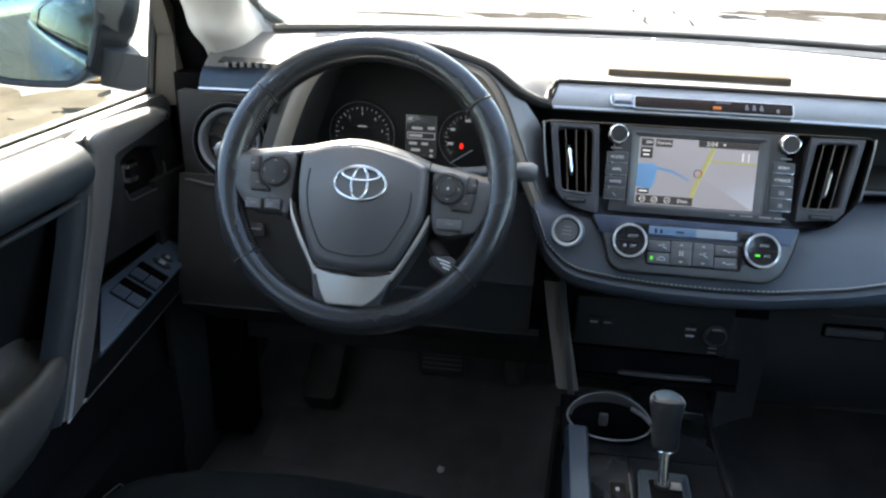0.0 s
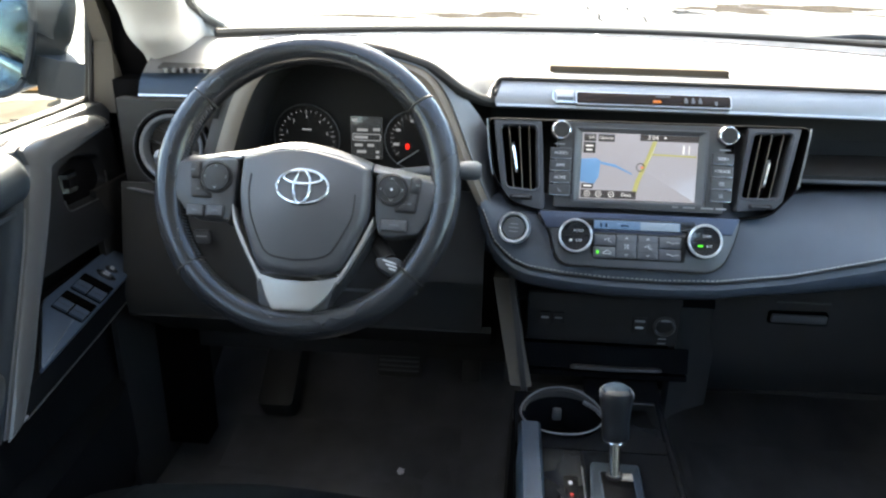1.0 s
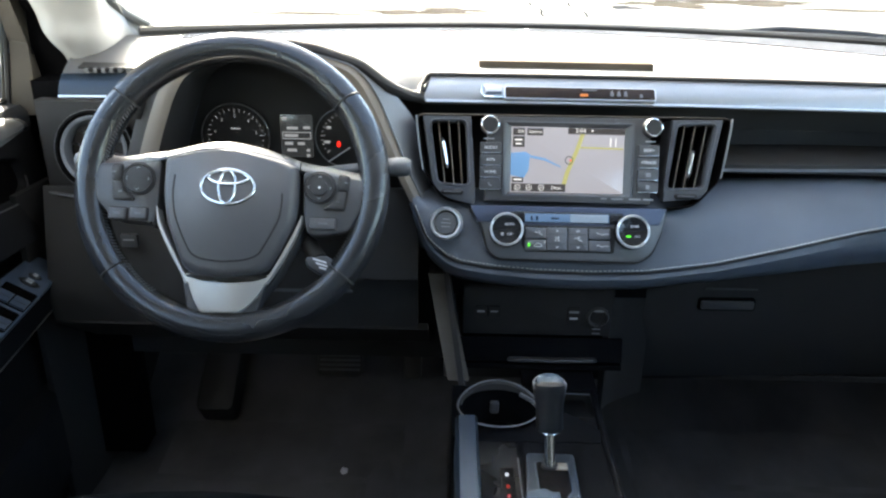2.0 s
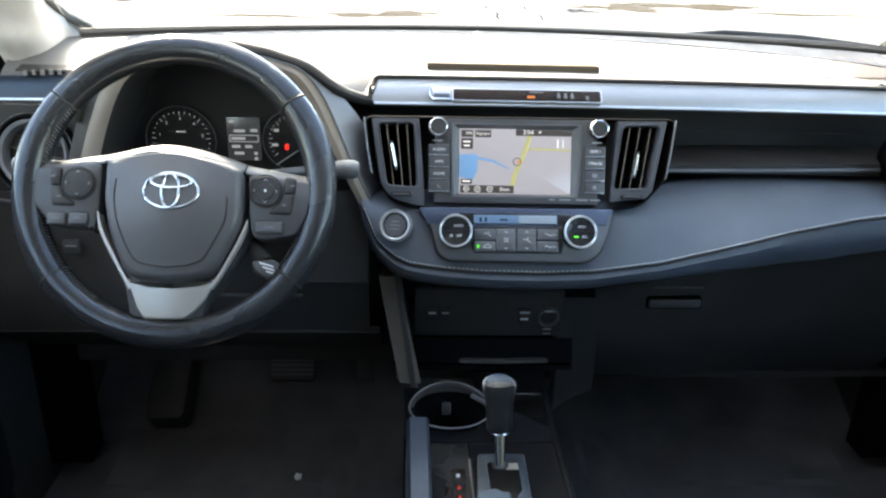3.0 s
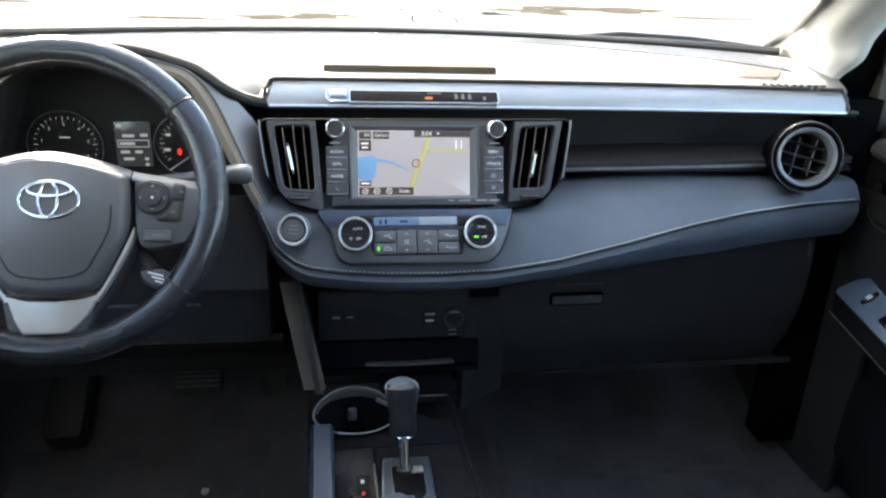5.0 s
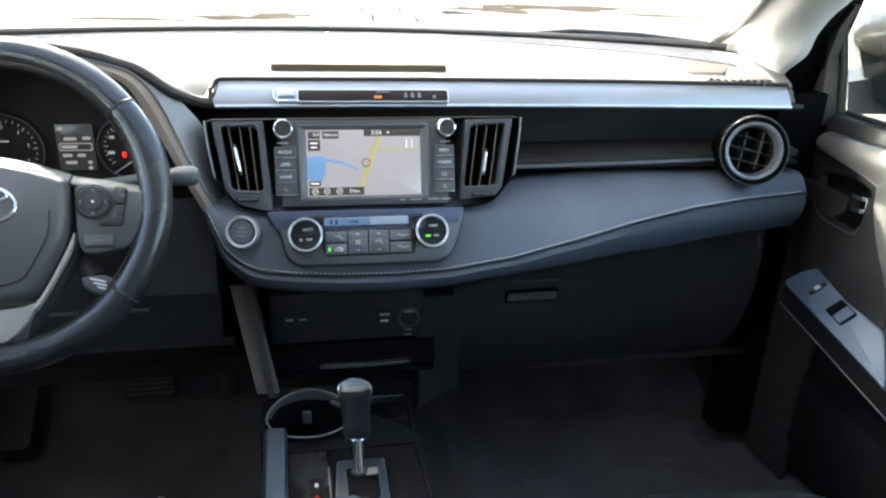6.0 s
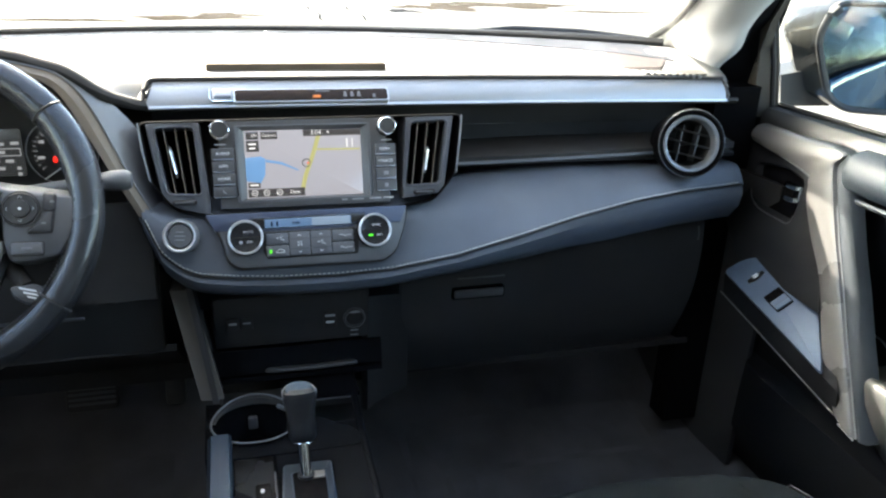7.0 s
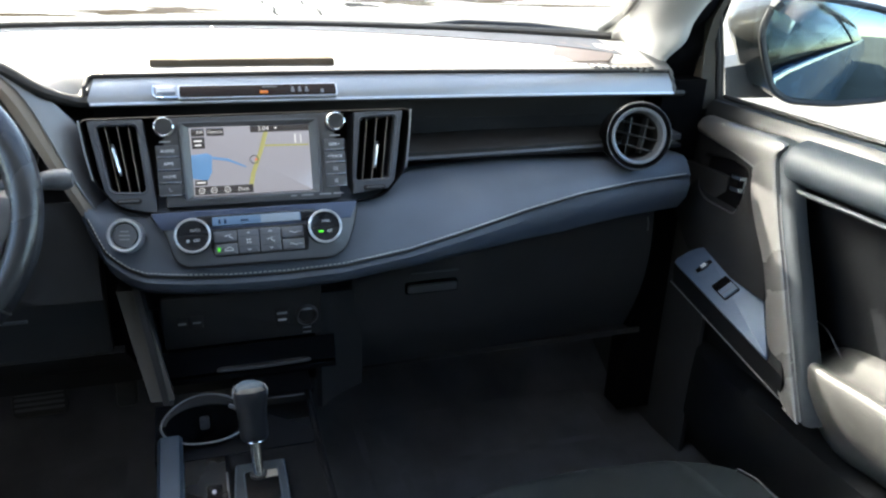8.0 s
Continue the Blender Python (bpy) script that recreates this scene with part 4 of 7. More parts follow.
def centre_vent(s, quad, tab):
    (a, b_, c, d) = [Vector(q) for q in quad]  # upper inner, upper outer, lower outer, lower inner
    v = thing("air_vent", U.at(*((a + c) / 2), -0.03), "black upright air vent with a chrome tab", "air vent", "dashboard air vents")
    outer = softened([tuple(p) for p in (a, b_, c, d)], 0.006)
    side = [(s * 0.1275, 0.0105), (s * 0.208, 0.0125), (s * 0.200, -0.068), (s * 0.171, -0.103), (s * 0.1275, -0.110)]
    wide = ray_ring(outer, side)
    rim = [tuple(q) for q in inset(outer, -0.0035)]
    bm = bmesh.new()
    loft([[U.at(p[0], p[1], dd) for p in ring] for ring, dd in ((wide, -0.05), (wide, -0.003), ([tuple(Vector(p).lerp(Vector(q), 0.25)) for p, q in zip(wide, rim)], -0.0015), (rim, -0.0015), (inset(rim, 0.0012), 0.0005), (inset(rim, 0.003), -0.001), (outer, -0.004), (outer, -0.047))], bm=bm, caps=False)
    part("vent_frame", bm, VENT_FRAME, v, "dark grey vent frame")
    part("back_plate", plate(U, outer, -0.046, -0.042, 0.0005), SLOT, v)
    for k in (0.20, 0.48, 0.78):
        top, bot = a.lerp(b_, k), d.lerp(c, k)
        bm = loft([[U.at(p[0] + e, p[1], dd) for e, dd in ((-0.0011, -0.030), (0.0011, -0.030), (0.0014, -0.007), (-0.0002, -0.005), (-0.0014, -0.007))] for p in (top, top.lerp(bot, 0.5), bot)])
        sl = part("slat", bm, SLOT, v)
        part("slat_edge", tube([U.at(p[0], p[1], -0.0055) for p in (top, top.lerp(bot, 0.5), bot)], 0.00055, 5), TRIM, sl, "pale slat edge")
    t0, t1 = Vector(tab[0]), Vector(tab[1])
    tb = part("tab", loft([[U.at(*(t0.lerp(t1, k)) + Vector((e * w, 0)), dd) for e, dd in ((-1, -0.012), (1, -0.012), (0.8, 0.0), (-0.8, 0.0))] for k, w in ((-0.15, 0.0012), (0.1, 0.0026), (0.9, 0.0026), (1.15, 0.0012))]), BUTTON, v)
    part("bright_tab", tube([U.at(*t0.lerp(t1, k), 0.001) for k in (0, 0.3, 0.7, 1)], 0.0017, 6), CHROME, tb, "chrome edge")
    low = (c + d) / 2
    whl = part("thumb_wheel", plate(U, rounded(0.030, 0.0065, 0.003, cx=low.x + s * 0.001, cy=low.y - 0.0115), -0.006, 0.003, 0.002), DEEP, v)
    part("wheel_rib", plate(U, rounded(0.024, 0.0030, 0.001, cx=low.x + s * 0.001, cy=low.y - 0.0115), 0.0025, 0.0042, 0.001), BUTTON, whl)
    return v


centre_vent(-1, ((-0.1435, 0.0030), (-0.1900, 0.0025), (-0.1785, -0.0790), (-0.1378, -0.0820)), ((-0.1725, -0.0245), (-0.1672, -0.0550)))
centre_vent(1, ((0.1435, 0.0030), (0.1935, 0.0045), (0.1795, -0.0800), (0.1318, -0.0815)), ((0.1640, -0.0345), (0.1598, -0.0620)))

# ---- clock strip ----
Cl = Face((0, 1.0705, 1.1790), 42)
clock = thing("clock_panel", (0, 1.07, 1.17), "dark clock and seat-belt lamp window in the trim strip", "clock panel")
part("window_frame", plate(Cl, rounded(0.2105, 0.0200, 0.004, cx=0.0150, cy=-0.0033), -0.012, 0.0012, 0.0006), SILVER, clock, "pale rim")
part("window", plate(Cl, rounded(0.2070, 0.0172, 0.003, cx=0.0150, cy=-0.0033), -0.004, 0.0022, 0.0006), SMOKED, clock, "smoked brown window")
part("button_gap", tube([Cl.at(-0.1205, 0.007, 0.0012), Cl.at(-0.1208, -0.006, 0.0012), Cl.at(-0.117, -0.0105, 0.0012), Cl.at(-0.090, -0.0112, 0.0012)], 0.0011, 6), CHROME, clock, "bright edge beside the button")
hz = part("hazard_button", plate(Cl, rounded(0.0265, 0.0170, 0.003, cx=-0.1045, cy=-0.0018), -0.004, 0.0030, 0.0016), STRIP, clock, "grey hazard button")
part("button_shade", plate(Cl, rounded(0.0225, 0.0050, 0.001, cx=-0.1045, cy=-0.0062), 0.002, 0.0034, 0.0003), RAIL, hz)
part("print_bar", plate(Cl, rounded(0.020, 0.0016, 0.0004, cx=0.028, cy=0.0015), 0.0018, 0.0027, 0.0001), GREY, clock)
part("amber_lamp", plate(Cl, rounded(0.011, 0.0042, 0.001, cx=0.020, cy=-0.0065), 0.0018, 0.0028, 0.0001), AMBER_DIM, clock)
for k in range(3):
    part("lamp_icon", plate(Cl, softened([(0.0560 + 0.0095 * k, -0.0075), (0.0615 + 0.0095 * k, -0.0075), (0.0600 + 0.0095 * k, 0.001), (0.0575 + 0.0095 * k, 0.001)], 0.001), 0.0018, 0.0027, 0.0001), GREY, clock)
part("lamp_icon", plate(Cl, rounded(0.004, 0.006, 0.001, cx=0.099, cy=-0.0065), 0.0018, 0.0027, 0.0001), GREY, clock)

# ---- climate panel ----
K = Face((0, 0.963, 1.015), 26)
clim = thing("climate_panel", (0, 0.96, 0.96), "black climate control panel with two dials", "climate panel")
PO = softened([(-0.137, 0.030), (-0.119, 0.006), (-0.110, -0.030), (-0.097, -0.040), (0.091, -0.042), (0.108, -0.030), (0.120, -0.002), (0.128, 0.029)], 0.008)
part("seam", plate(K, [tuple(q) for q in inset(PO, -0.0016)], -0.03, 0.0026, 0.001), DEEP, clim)
part("face_plate", plate(K, PO, -0.03, 0.0042, 0.0025), GREY, clim, "dark grey face plate")
part("upper_band", plate(K, softened([(-0.135, 0.0305), (-0.124, 0.0085), (-0.066, 0.0085), (-0.062, 0.0055), (0.052, 0.0055), (0.056, 0.0085), (0.117, 0.008), (0.127, 0.0305)], 0.002), -0.01, 0.0052, 0.001), BAND_BLUE, clim, "glossy blue-grey upper band")
part("display_window", plate(K, rounded(0.150, 0.0150, 0.002, cx=-0.006, cy=0.016), 0.0, 0.0058, 0.0006), PIANO, clim)
lcd = part("display", plate(K, rounded(0.112, 0.0112, 0.001, cx=-0.006, cy=0.0152), 0.005, 0.0062, 0.0002), LCD, clim, "blue lit climate display")
part("pale_area", plate(K, rounded(0.050, 0.0108, 0.0005, cx=0.0235, cy=0.0152), 0.006, 0.0064, 0.0001), LCD_PALE, lcd)
for cx, w in ((-0.053, 0.003), (-0.046, 0.003), (-0.022, 0.010)):
    part("figure", plate(K, rounded(w, 0.006 if w < 0.005 else 0.0025, 0.0008, cx=cx, cy=0.0146), 0.006, 0.0065, 0.0001), LCD_DARK, lcd)
for uk, up, low, lamp in ((-0.087, "AUTO", "OFF", None), (0.079, "SYNC", "A/C", GREEN)):
    D = K.moved(uk, -0.002)
    dial = part("dial", turned(D, [(0.0230, 0.0), (0.0228, 0.010), (0.0222, 0.017), (0.0206, 0.0195), (0.0195, 0.0190), (0.0001, 0.0190)], 40), PIANO, clim, "black dial")
    bm = bmesh.new()
    tube([D.at(0.0207 * math.cos(a), 0.0207 * math.sin(a), 0.0190) for a in steps(0, 2 * math.pi, 40)[:-1]], 0.0016, 6, loop=True, bm=bm)
    part("bright_ring", bm, SILVER, dial, "bright dial ring")
    part("split_line", plate(D, rounded(0.036, 0.0006, 0.0002), 0.0188, 0.0194, 0.0001), DEEP, dial)
    lettering(up, D, 0.002 if lamp else 0.0035, 0.0065, 0.0193, 0.0046, MARK, dial)
    lettering(low, D, 0.0055 if lamp else 0.0045, -0.0065, 0.0193, 0.0046, MARK, dial)
    part("lamp_bar", plate(D, rounded(0.0065 if lamp else 0.004, 0.0024 if lamp else 0.004, 0.0008, cx=-0.006, cy=-0.0065), 0.0188, 0.0196, 0.0001), lamp or DIM, dial)
part("button_field", plate(K, softened([(-0.064, 0.0045), (0.056, 0.0045), (0.060, -0.006), (0.057, -0.0305), (-0.061, -0.0305), (-0.066, -0.02)], 0.003), 0.0, 0.0048, 0.0008), DEEP, clim)
CELLS = [(-0.0475, -0.0053, 0.0285, 0.0145), (-0.0475, -0.0213, 0.0285, 0.0145), (-0.019, -0.0128, 0.0265, 0.0305), (0.0088, -0.0128, 0.0265, 0.0305), (0.0375, -0.0053, 0.0285, 0.0145), (0.0375, -0.0213, 0.0285, 0.0145)]
SEAT_ICON = (((0.000, 0.0030), (0.0012, -0.0012), (0.0040, -0.0014), (0.0048, -0.0030)), ((0.0020, 0.0026), (0.0030, 0.0026)), ((-0.0050, 0.0008), (-0.0018, 0.0008), (-0.0028, 0.0018)))
CAR_ICON = ((-0.0020, -0.0020), (-0.0018, 0.0000), (0.0005, 0.0006), (0.0020, 0.0022), (0.0055, 0.0022), (0.0070, 0.0004), (0.0086, 0.0000), (0.0086, -0.0020), (-0.0020, -0.0020))
for n, (cx, cy, w, h) in enumerate(CELLS):
    bt = part("button", plate(K, rounded(w, h, 0.0015, cx=cx, cy=cy), 0.003, 0.0072, 0.0012), GREY, clim)
    if n in (2, 3):
        for sg in (-1, 1):
            part("arrow", tube([K.at(cx - 0.002, cy + sg * 0.010, 0.0074), K.at(cx, cy + sg * 0.0116, 0.0074), K.at(cx + 0.002, cy + sg * 0.010, 0.0074)], 0.00045, 5), MARK, bt)
            part("split_line", plate(K, rounded(w - 0.004, 0.0005, 0.0002, cx=cx, cy=cy + sg * 0.0065), 0.007, 0.0074, 0.0001), DEEP, bt)
        if n == 2:
            for q in (45, 135, 225, 315):
                c, e = math.cos(radians(q)), math.sin(radians(q))
                part("fan_blade", plate(K, softened([(cx + 0.0005 * c, cy + 0.0005 * e), (cx + 0.0034 * c - 0.0012 * e, cy + 0.0034 * e + 0.0012 * c), (cx + 0.0036 * c + 0.0010 * e, cy + 0.0036 * e - 0.0010 * c)], 0.0004), 0.007, 0.0075, 0.0001), MARK, bt)
        else:
            for pts in SEAT_ICON:
                part("icon_line", tube([K.at(cx + px, cy + py, 0.0074) for px, py in pts], 0.0005, 5), MARK, bt)
    elif n == 1:
        part("icon_line", tube([K.at(cx + px, cy + py, 0.0074) for px, py in CAR_ICON], 0.00045, 5), MARK, bt)
        part("lamp_bar", plate(K, rounded(0.0030, 0.0048, 0.0008, cx=cx - 0.009, cy=cy), 0.007, 0.0078, 0.0001), GREEN, bt)
    elif n == 0:
        for pts in SEAT_ICON:
            part("icon_line", tube([K.at(cx + 0.004 + px, cy + py, 0.0074) for px, py in pts], 0.00045, 5), MARK, bt)
    else:
        part("icon_line", tube([K.at(cx + 0.0005 - 0.0045 * math.cos(q), cy + 0.0012 * math.sin(2 * q), 0.0074) for q in steps(0, math.pi, 10)], 0.0004, 5), MARK, bt)
        part("print_bar", plate(K, rounded(0.0065, 0.0015, 0.0005, cx=cx + 0.0085, cy=cy), 0.007, 0.0075, 0.0001), DIM, bt)

# start button
S = Face((-0.166, 0.9705, 1.0185), 24, -10)
st = thing("start_button", (-0.166, 0.97, 1.0), "round black start button with a chrome ring", "button")
part("ring", turned(S, [(0.0215, -0.008), (0.0215, 0.006), (0.0200, 0.0090), (0.0175, 0.0085), (0.0160, 0.0045), (0.0160, -0.008)], 40), SILVER, st, "chrome ring")
cap = part("cap", turned(S, [(0.0158, -0.006), (0.0156, 0.004), (0.0145, 0.0062), (0.0001, 0.0068)], 32), GREY, st, "dark grey push cap")
for dv, w in ((0.005, 0.010), (0.0, 0.013), (-0.005, 0.012)):
    part("print_bar", plate(S, rounded(w, 0.0010, 0.0004, cy=dv), 0.006, 0.0073, 0.0001), DIM, cap)

# ---- lower centre stack ----
low = thing("lower_stack", (-0.03, 1.0, 0.72), "dark lower centre panel with sockets and a tray", "panel")
Lp = Face((-0.027, 1.022, 0.862), -4)
part("socket_panel", plate(Lp, rounded(0.222, 0.082, 0.006), -0.02, 0.0, 0.002), DEEP, low)
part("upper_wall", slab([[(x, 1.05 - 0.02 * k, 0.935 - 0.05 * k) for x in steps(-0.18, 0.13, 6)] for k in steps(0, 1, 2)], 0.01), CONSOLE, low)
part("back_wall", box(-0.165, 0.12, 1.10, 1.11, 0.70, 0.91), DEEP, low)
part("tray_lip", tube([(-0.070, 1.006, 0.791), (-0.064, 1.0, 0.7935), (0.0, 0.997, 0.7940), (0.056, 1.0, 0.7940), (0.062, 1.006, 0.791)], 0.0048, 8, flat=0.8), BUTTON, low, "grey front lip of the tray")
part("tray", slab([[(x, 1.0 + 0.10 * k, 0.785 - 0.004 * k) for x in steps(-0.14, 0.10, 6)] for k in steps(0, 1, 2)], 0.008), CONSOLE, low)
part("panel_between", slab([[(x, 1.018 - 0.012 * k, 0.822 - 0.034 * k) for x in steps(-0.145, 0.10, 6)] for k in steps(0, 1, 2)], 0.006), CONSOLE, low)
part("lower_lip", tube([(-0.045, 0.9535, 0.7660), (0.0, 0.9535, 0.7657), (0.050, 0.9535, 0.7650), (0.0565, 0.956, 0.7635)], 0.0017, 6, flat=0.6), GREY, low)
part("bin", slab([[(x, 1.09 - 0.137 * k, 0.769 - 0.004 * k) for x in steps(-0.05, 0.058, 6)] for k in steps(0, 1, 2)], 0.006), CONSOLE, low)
usb = part("usb_cover", plate(Lp, rounded(0.019, 0.030, 0.003, cx=0.053, cy=-0.006), -0.002, 0.0025, 0.001), DEEP, low)
part("usb_mark", plate(Lp, rounded(0.015, 0.0035, 0.001, cx=0.053, cy=0.002), 0.002, 0.0034, 0.0003), DIM, usb)
part("usb_mark", plate(Lp, rounded(0.012, 0.003, 0.001, cx=0.053, cy=-0.009), 0.002, 0.0034, 0.0003), MARK, usb)
skt = part("power_socket", turned(Lp.moved(0.089, -0.006), [(0.0165, -0.004), (0.0165, 0.003), (0.0145, 0.0055), (0.0125, 0.003), (0.0120, -0.012), (0.0001, -0.012)], 28), BUTTON, low, "round power socket")
part("socket_lid", turned(Lp.moved(0.089, -0.006), [(0.0115, -0.012), (0.0115, 0.0005), (0.009, 0.002), (0.0001, 0.002)], 24), DEEP, skt)
part("socket_mark", plate(Lp, rounded(0.014, 0.0028, 0.001, cx=0.089, cy=0.006), 0.003, 0.0062, 0.0003), DIM, skt)
for dv in (-0.028, -0.036):
    part("print_bar", plate(Lp, rounded(0.012, 0.0018, 0.0005, cx=0.089, cy=dv), -0.0005, 0.0006, 0.0001), DIM, low)
for cx in (-0.085, -0.0655):
    blk = part("switch", plate(Lp, rounded(0.0175, 0.019, 0.002, cx=cx, cy=0.0), -0.002, 0.003, 0.001), DEEP, low)
    part("print_bar", plate(Lp, rounded(0.011, 0.0034 if cx < -0.08 else 0.0024, 0.0008, cx=cx, cy=0.001), 0.0025, 0.0036, 0.0002), DIM, blk)
legs = []
for k in steps(0.02, 0.88, 8):
    y, z = 1.004 - 0.065 * k ** 1.2, 0.93 - 0.165 * k
    xa, xb = -0.1905 + 0.036 * k ** 1.1, -0.1615 + 0.038 * k ** 1.1
    legs.append([(xa, y + 0.004, z), ((xa + xb) / 2, y + 0.0028, z), (xb, y + 0.003, z), (xb - 0.004, y + 0.04, z), (xa + 0.002, y + 0.05, z)])
part("leg_trim", loft(legs), LEG, low, "grey slanting side trim")
part("side_wall", slab([[(0.082 + 0.075 * j, 1.024 + 0.056 * j ** 0.7, 0.935 - 0.245 * k) for j in steps(0, 1, 5)] for k in steps(0, 1, 6)], -0.01), BLACK, low, "dark panel beside the glovebox")
part("side_cheek", slab([[(-0.170 + 0.03 * k, 1.0 - 0.06 * k + 0.12 * j, 0.94 - 0.18 * k) for j in steps(0, 1, 3)] for k in steps(0, 1, 4)], 0.008), BLACK, low)

# ---- centre console with cup holder and gear lever ----
con = thing("centre_console", (-0.06, 0.6, 0.45), "dark centre console between the front seats", "console")
ZC = lambda y: 0.772 + 0.10 * max(0, y - 0.78) - 1.2 * max(0, y - 0.935)
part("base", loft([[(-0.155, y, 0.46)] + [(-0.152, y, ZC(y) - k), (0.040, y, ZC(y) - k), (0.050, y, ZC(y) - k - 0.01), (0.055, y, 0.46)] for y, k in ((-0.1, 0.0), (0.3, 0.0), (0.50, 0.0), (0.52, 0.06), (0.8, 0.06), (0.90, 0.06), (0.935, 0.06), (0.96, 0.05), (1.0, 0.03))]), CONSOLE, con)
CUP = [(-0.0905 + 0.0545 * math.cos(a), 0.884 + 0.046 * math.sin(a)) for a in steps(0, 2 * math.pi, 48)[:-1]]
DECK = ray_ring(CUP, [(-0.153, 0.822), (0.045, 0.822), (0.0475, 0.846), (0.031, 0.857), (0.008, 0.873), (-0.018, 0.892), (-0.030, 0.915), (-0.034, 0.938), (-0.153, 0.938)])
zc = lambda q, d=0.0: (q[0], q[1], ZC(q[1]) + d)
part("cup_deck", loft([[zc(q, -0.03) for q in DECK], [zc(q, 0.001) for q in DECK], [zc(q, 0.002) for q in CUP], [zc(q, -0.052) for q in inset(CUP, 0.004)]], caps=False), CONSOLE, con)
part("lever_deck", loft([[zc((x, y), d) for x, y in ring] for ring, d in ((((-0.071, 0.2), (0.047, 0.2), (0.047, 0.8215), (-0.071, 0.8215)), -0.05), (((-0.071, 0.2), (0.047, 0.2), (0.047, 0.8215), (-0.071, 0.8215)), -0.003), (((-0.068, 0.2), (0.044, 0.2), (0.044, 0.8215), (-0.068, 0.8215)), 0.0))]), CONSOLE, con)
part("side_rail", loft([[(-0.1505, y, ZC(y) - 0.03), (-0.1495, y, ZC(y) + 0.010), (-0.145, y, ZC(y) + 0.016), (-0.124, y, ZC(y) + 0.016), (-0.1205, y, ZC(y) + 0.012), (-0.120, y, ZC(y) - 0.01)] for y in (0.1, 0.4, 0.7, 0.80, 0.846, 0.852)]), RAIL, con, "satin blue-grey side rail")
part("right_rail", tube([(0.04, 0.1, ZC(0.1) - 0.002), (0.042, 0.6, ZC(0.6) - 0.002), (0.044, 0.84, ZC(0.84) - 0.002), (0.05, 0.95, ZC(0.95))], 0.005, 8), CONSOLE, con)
part("bulkhead", loft([[(-0.155, y, 0.5), (-0.152, y, z), (0.06, y, z), (0.062, y, 0.5)] for y, z in ((0.96, 0.72), (1.0, 0.70), (1.05, 0.69))]), DEEP, con)
# cup holder: rim, well and divider
rim_pts = [(-0.0905 + 0.0555 * math.cos(a), 0.884 + 0.047 * math.sin(a)) for a in steps(0, 2 * math.pi, 48)[:-1]]
part("cup_rim", tube([(x, y, ZC(0.88) + 0.006 + (0.012 if y > 0.884 else 0.0) * ((y - 0.884) / 0.047) ** 2) for x, y in rim_pts], 0.0013, 8, loop=True, flat=0.8), SATIN, con, "satin rim round the cup holder")
part("cup_wall", loft([[(-0.0905 + 0.055 * math.cos(a) * k, 0.884 + 0.0465 * math.sin(a) * k, ZC(0.88) + 0.005 + h * math.sin(a) ** 2) for a in steps(0.06, math.pi - 0.06, 24)] for k, h in ((1.0, 0.012), (0.93, 0.009), (0.90, 0.0))], closed=False, caps=False), DEEP, con)
part("cup_tab", box(-0.099, -0.087, 0.918, 0.926, ZC(0.88) - 0.03, ZC(0.88) - 0.012, 0.002), BUTTON, con)
part("cup_arc", tube([(-0.06, 0.905, ZC(0.88) + 0.012), (-0.045, 0.893, ZC(0.88) + 0.010), (-0.035, 0.875, ZC(0.88) + 0.008)], 0.003, 6), GREY, con)
# glossy plate beside the lever; its finger hole is a flat disc coloured as shade
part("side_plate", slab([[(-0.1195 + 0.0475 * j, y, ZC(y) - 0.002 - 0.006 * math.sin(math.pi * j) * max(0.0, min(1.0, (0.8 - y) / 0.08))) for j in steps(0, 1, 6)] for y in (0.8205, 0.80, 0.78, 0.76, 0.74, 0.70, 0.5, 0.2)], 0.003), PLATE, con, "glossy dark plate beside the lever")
part("plate_line", tube([(-0.0712, y, ZC(y) + 0.0005) for y in (0.792, 0.74, 0.6, 0.4)], 0.0009, 6), GREY, con)
part("finger_hole", plate(Face((-0.108, 0.748, ZC(0.75) - 0.0035), 90), circle(0.0085, 20, ry=0.022), -0.004, 0.0006, 0.0003), SLOT, con)

gear = thing("gear_lever", (-0.035, 0.75, 0.77), "automatic gear lever with a leather knob in a silver gate", "gear lever")
G = Face((-0.034, 0.742, 0.7795), 90)
gate_o = softened([(-0.027, 0.048), (0.0310, 0.047), (0.0255, -0.12), (-0.042, -0.12)], 0.004)
part("gate_edge", plate(G, gate_o, -0.002, 0.0042, 0.0012), RAIL, gear, "satin edge of the gate")
part("gate_plate", plate(G, inset(gate_o, 0.0018), 0, 0.0050, 0.0008), GATE, gear, "dull blue-grey gate plate")
part("slot_edge", plate(G, softened([(-0.0195, 0.0305), (0.0215, 0.0310), (0.0205, -0.025), (0.0135, -0.034), (0.011, -0.11), (-0.011, -0.11), (-0.0195, -0.03)], 0.004), 0.002, 0.0053, 0.0003), RAIL, gear)
# slot lies on top of the gate; its depth is only dark colour
part("gate_slot", plate(G, softened([(-0.0180, 0.0290), (0.0200, 0.0295), (0.0190, -0.024), (0.012, -0.033), (0.0095, -0.11), (-0.0095, -0.11), (-0.0180, -0.03)], 0.004), 0.002, 0.0057, 0.0003), SLOT, gear)
part("gate_bar", plate(G, rounded(0.0225, 0.013, 0.002, cx=0.0085, cy=0.020), 0.004, 0.0072, 0.001), TRIM, gear)
part("gate_cover", plate(G, softened([(-0.036, -0.030), (-0.012, -0.022), (-0.004, -0.03), (0.004, -0.028), (0.002, -0.11), (-0.036, -0.11)], 0.005), 0.003, 0.010, 0.003), CAP, gear)
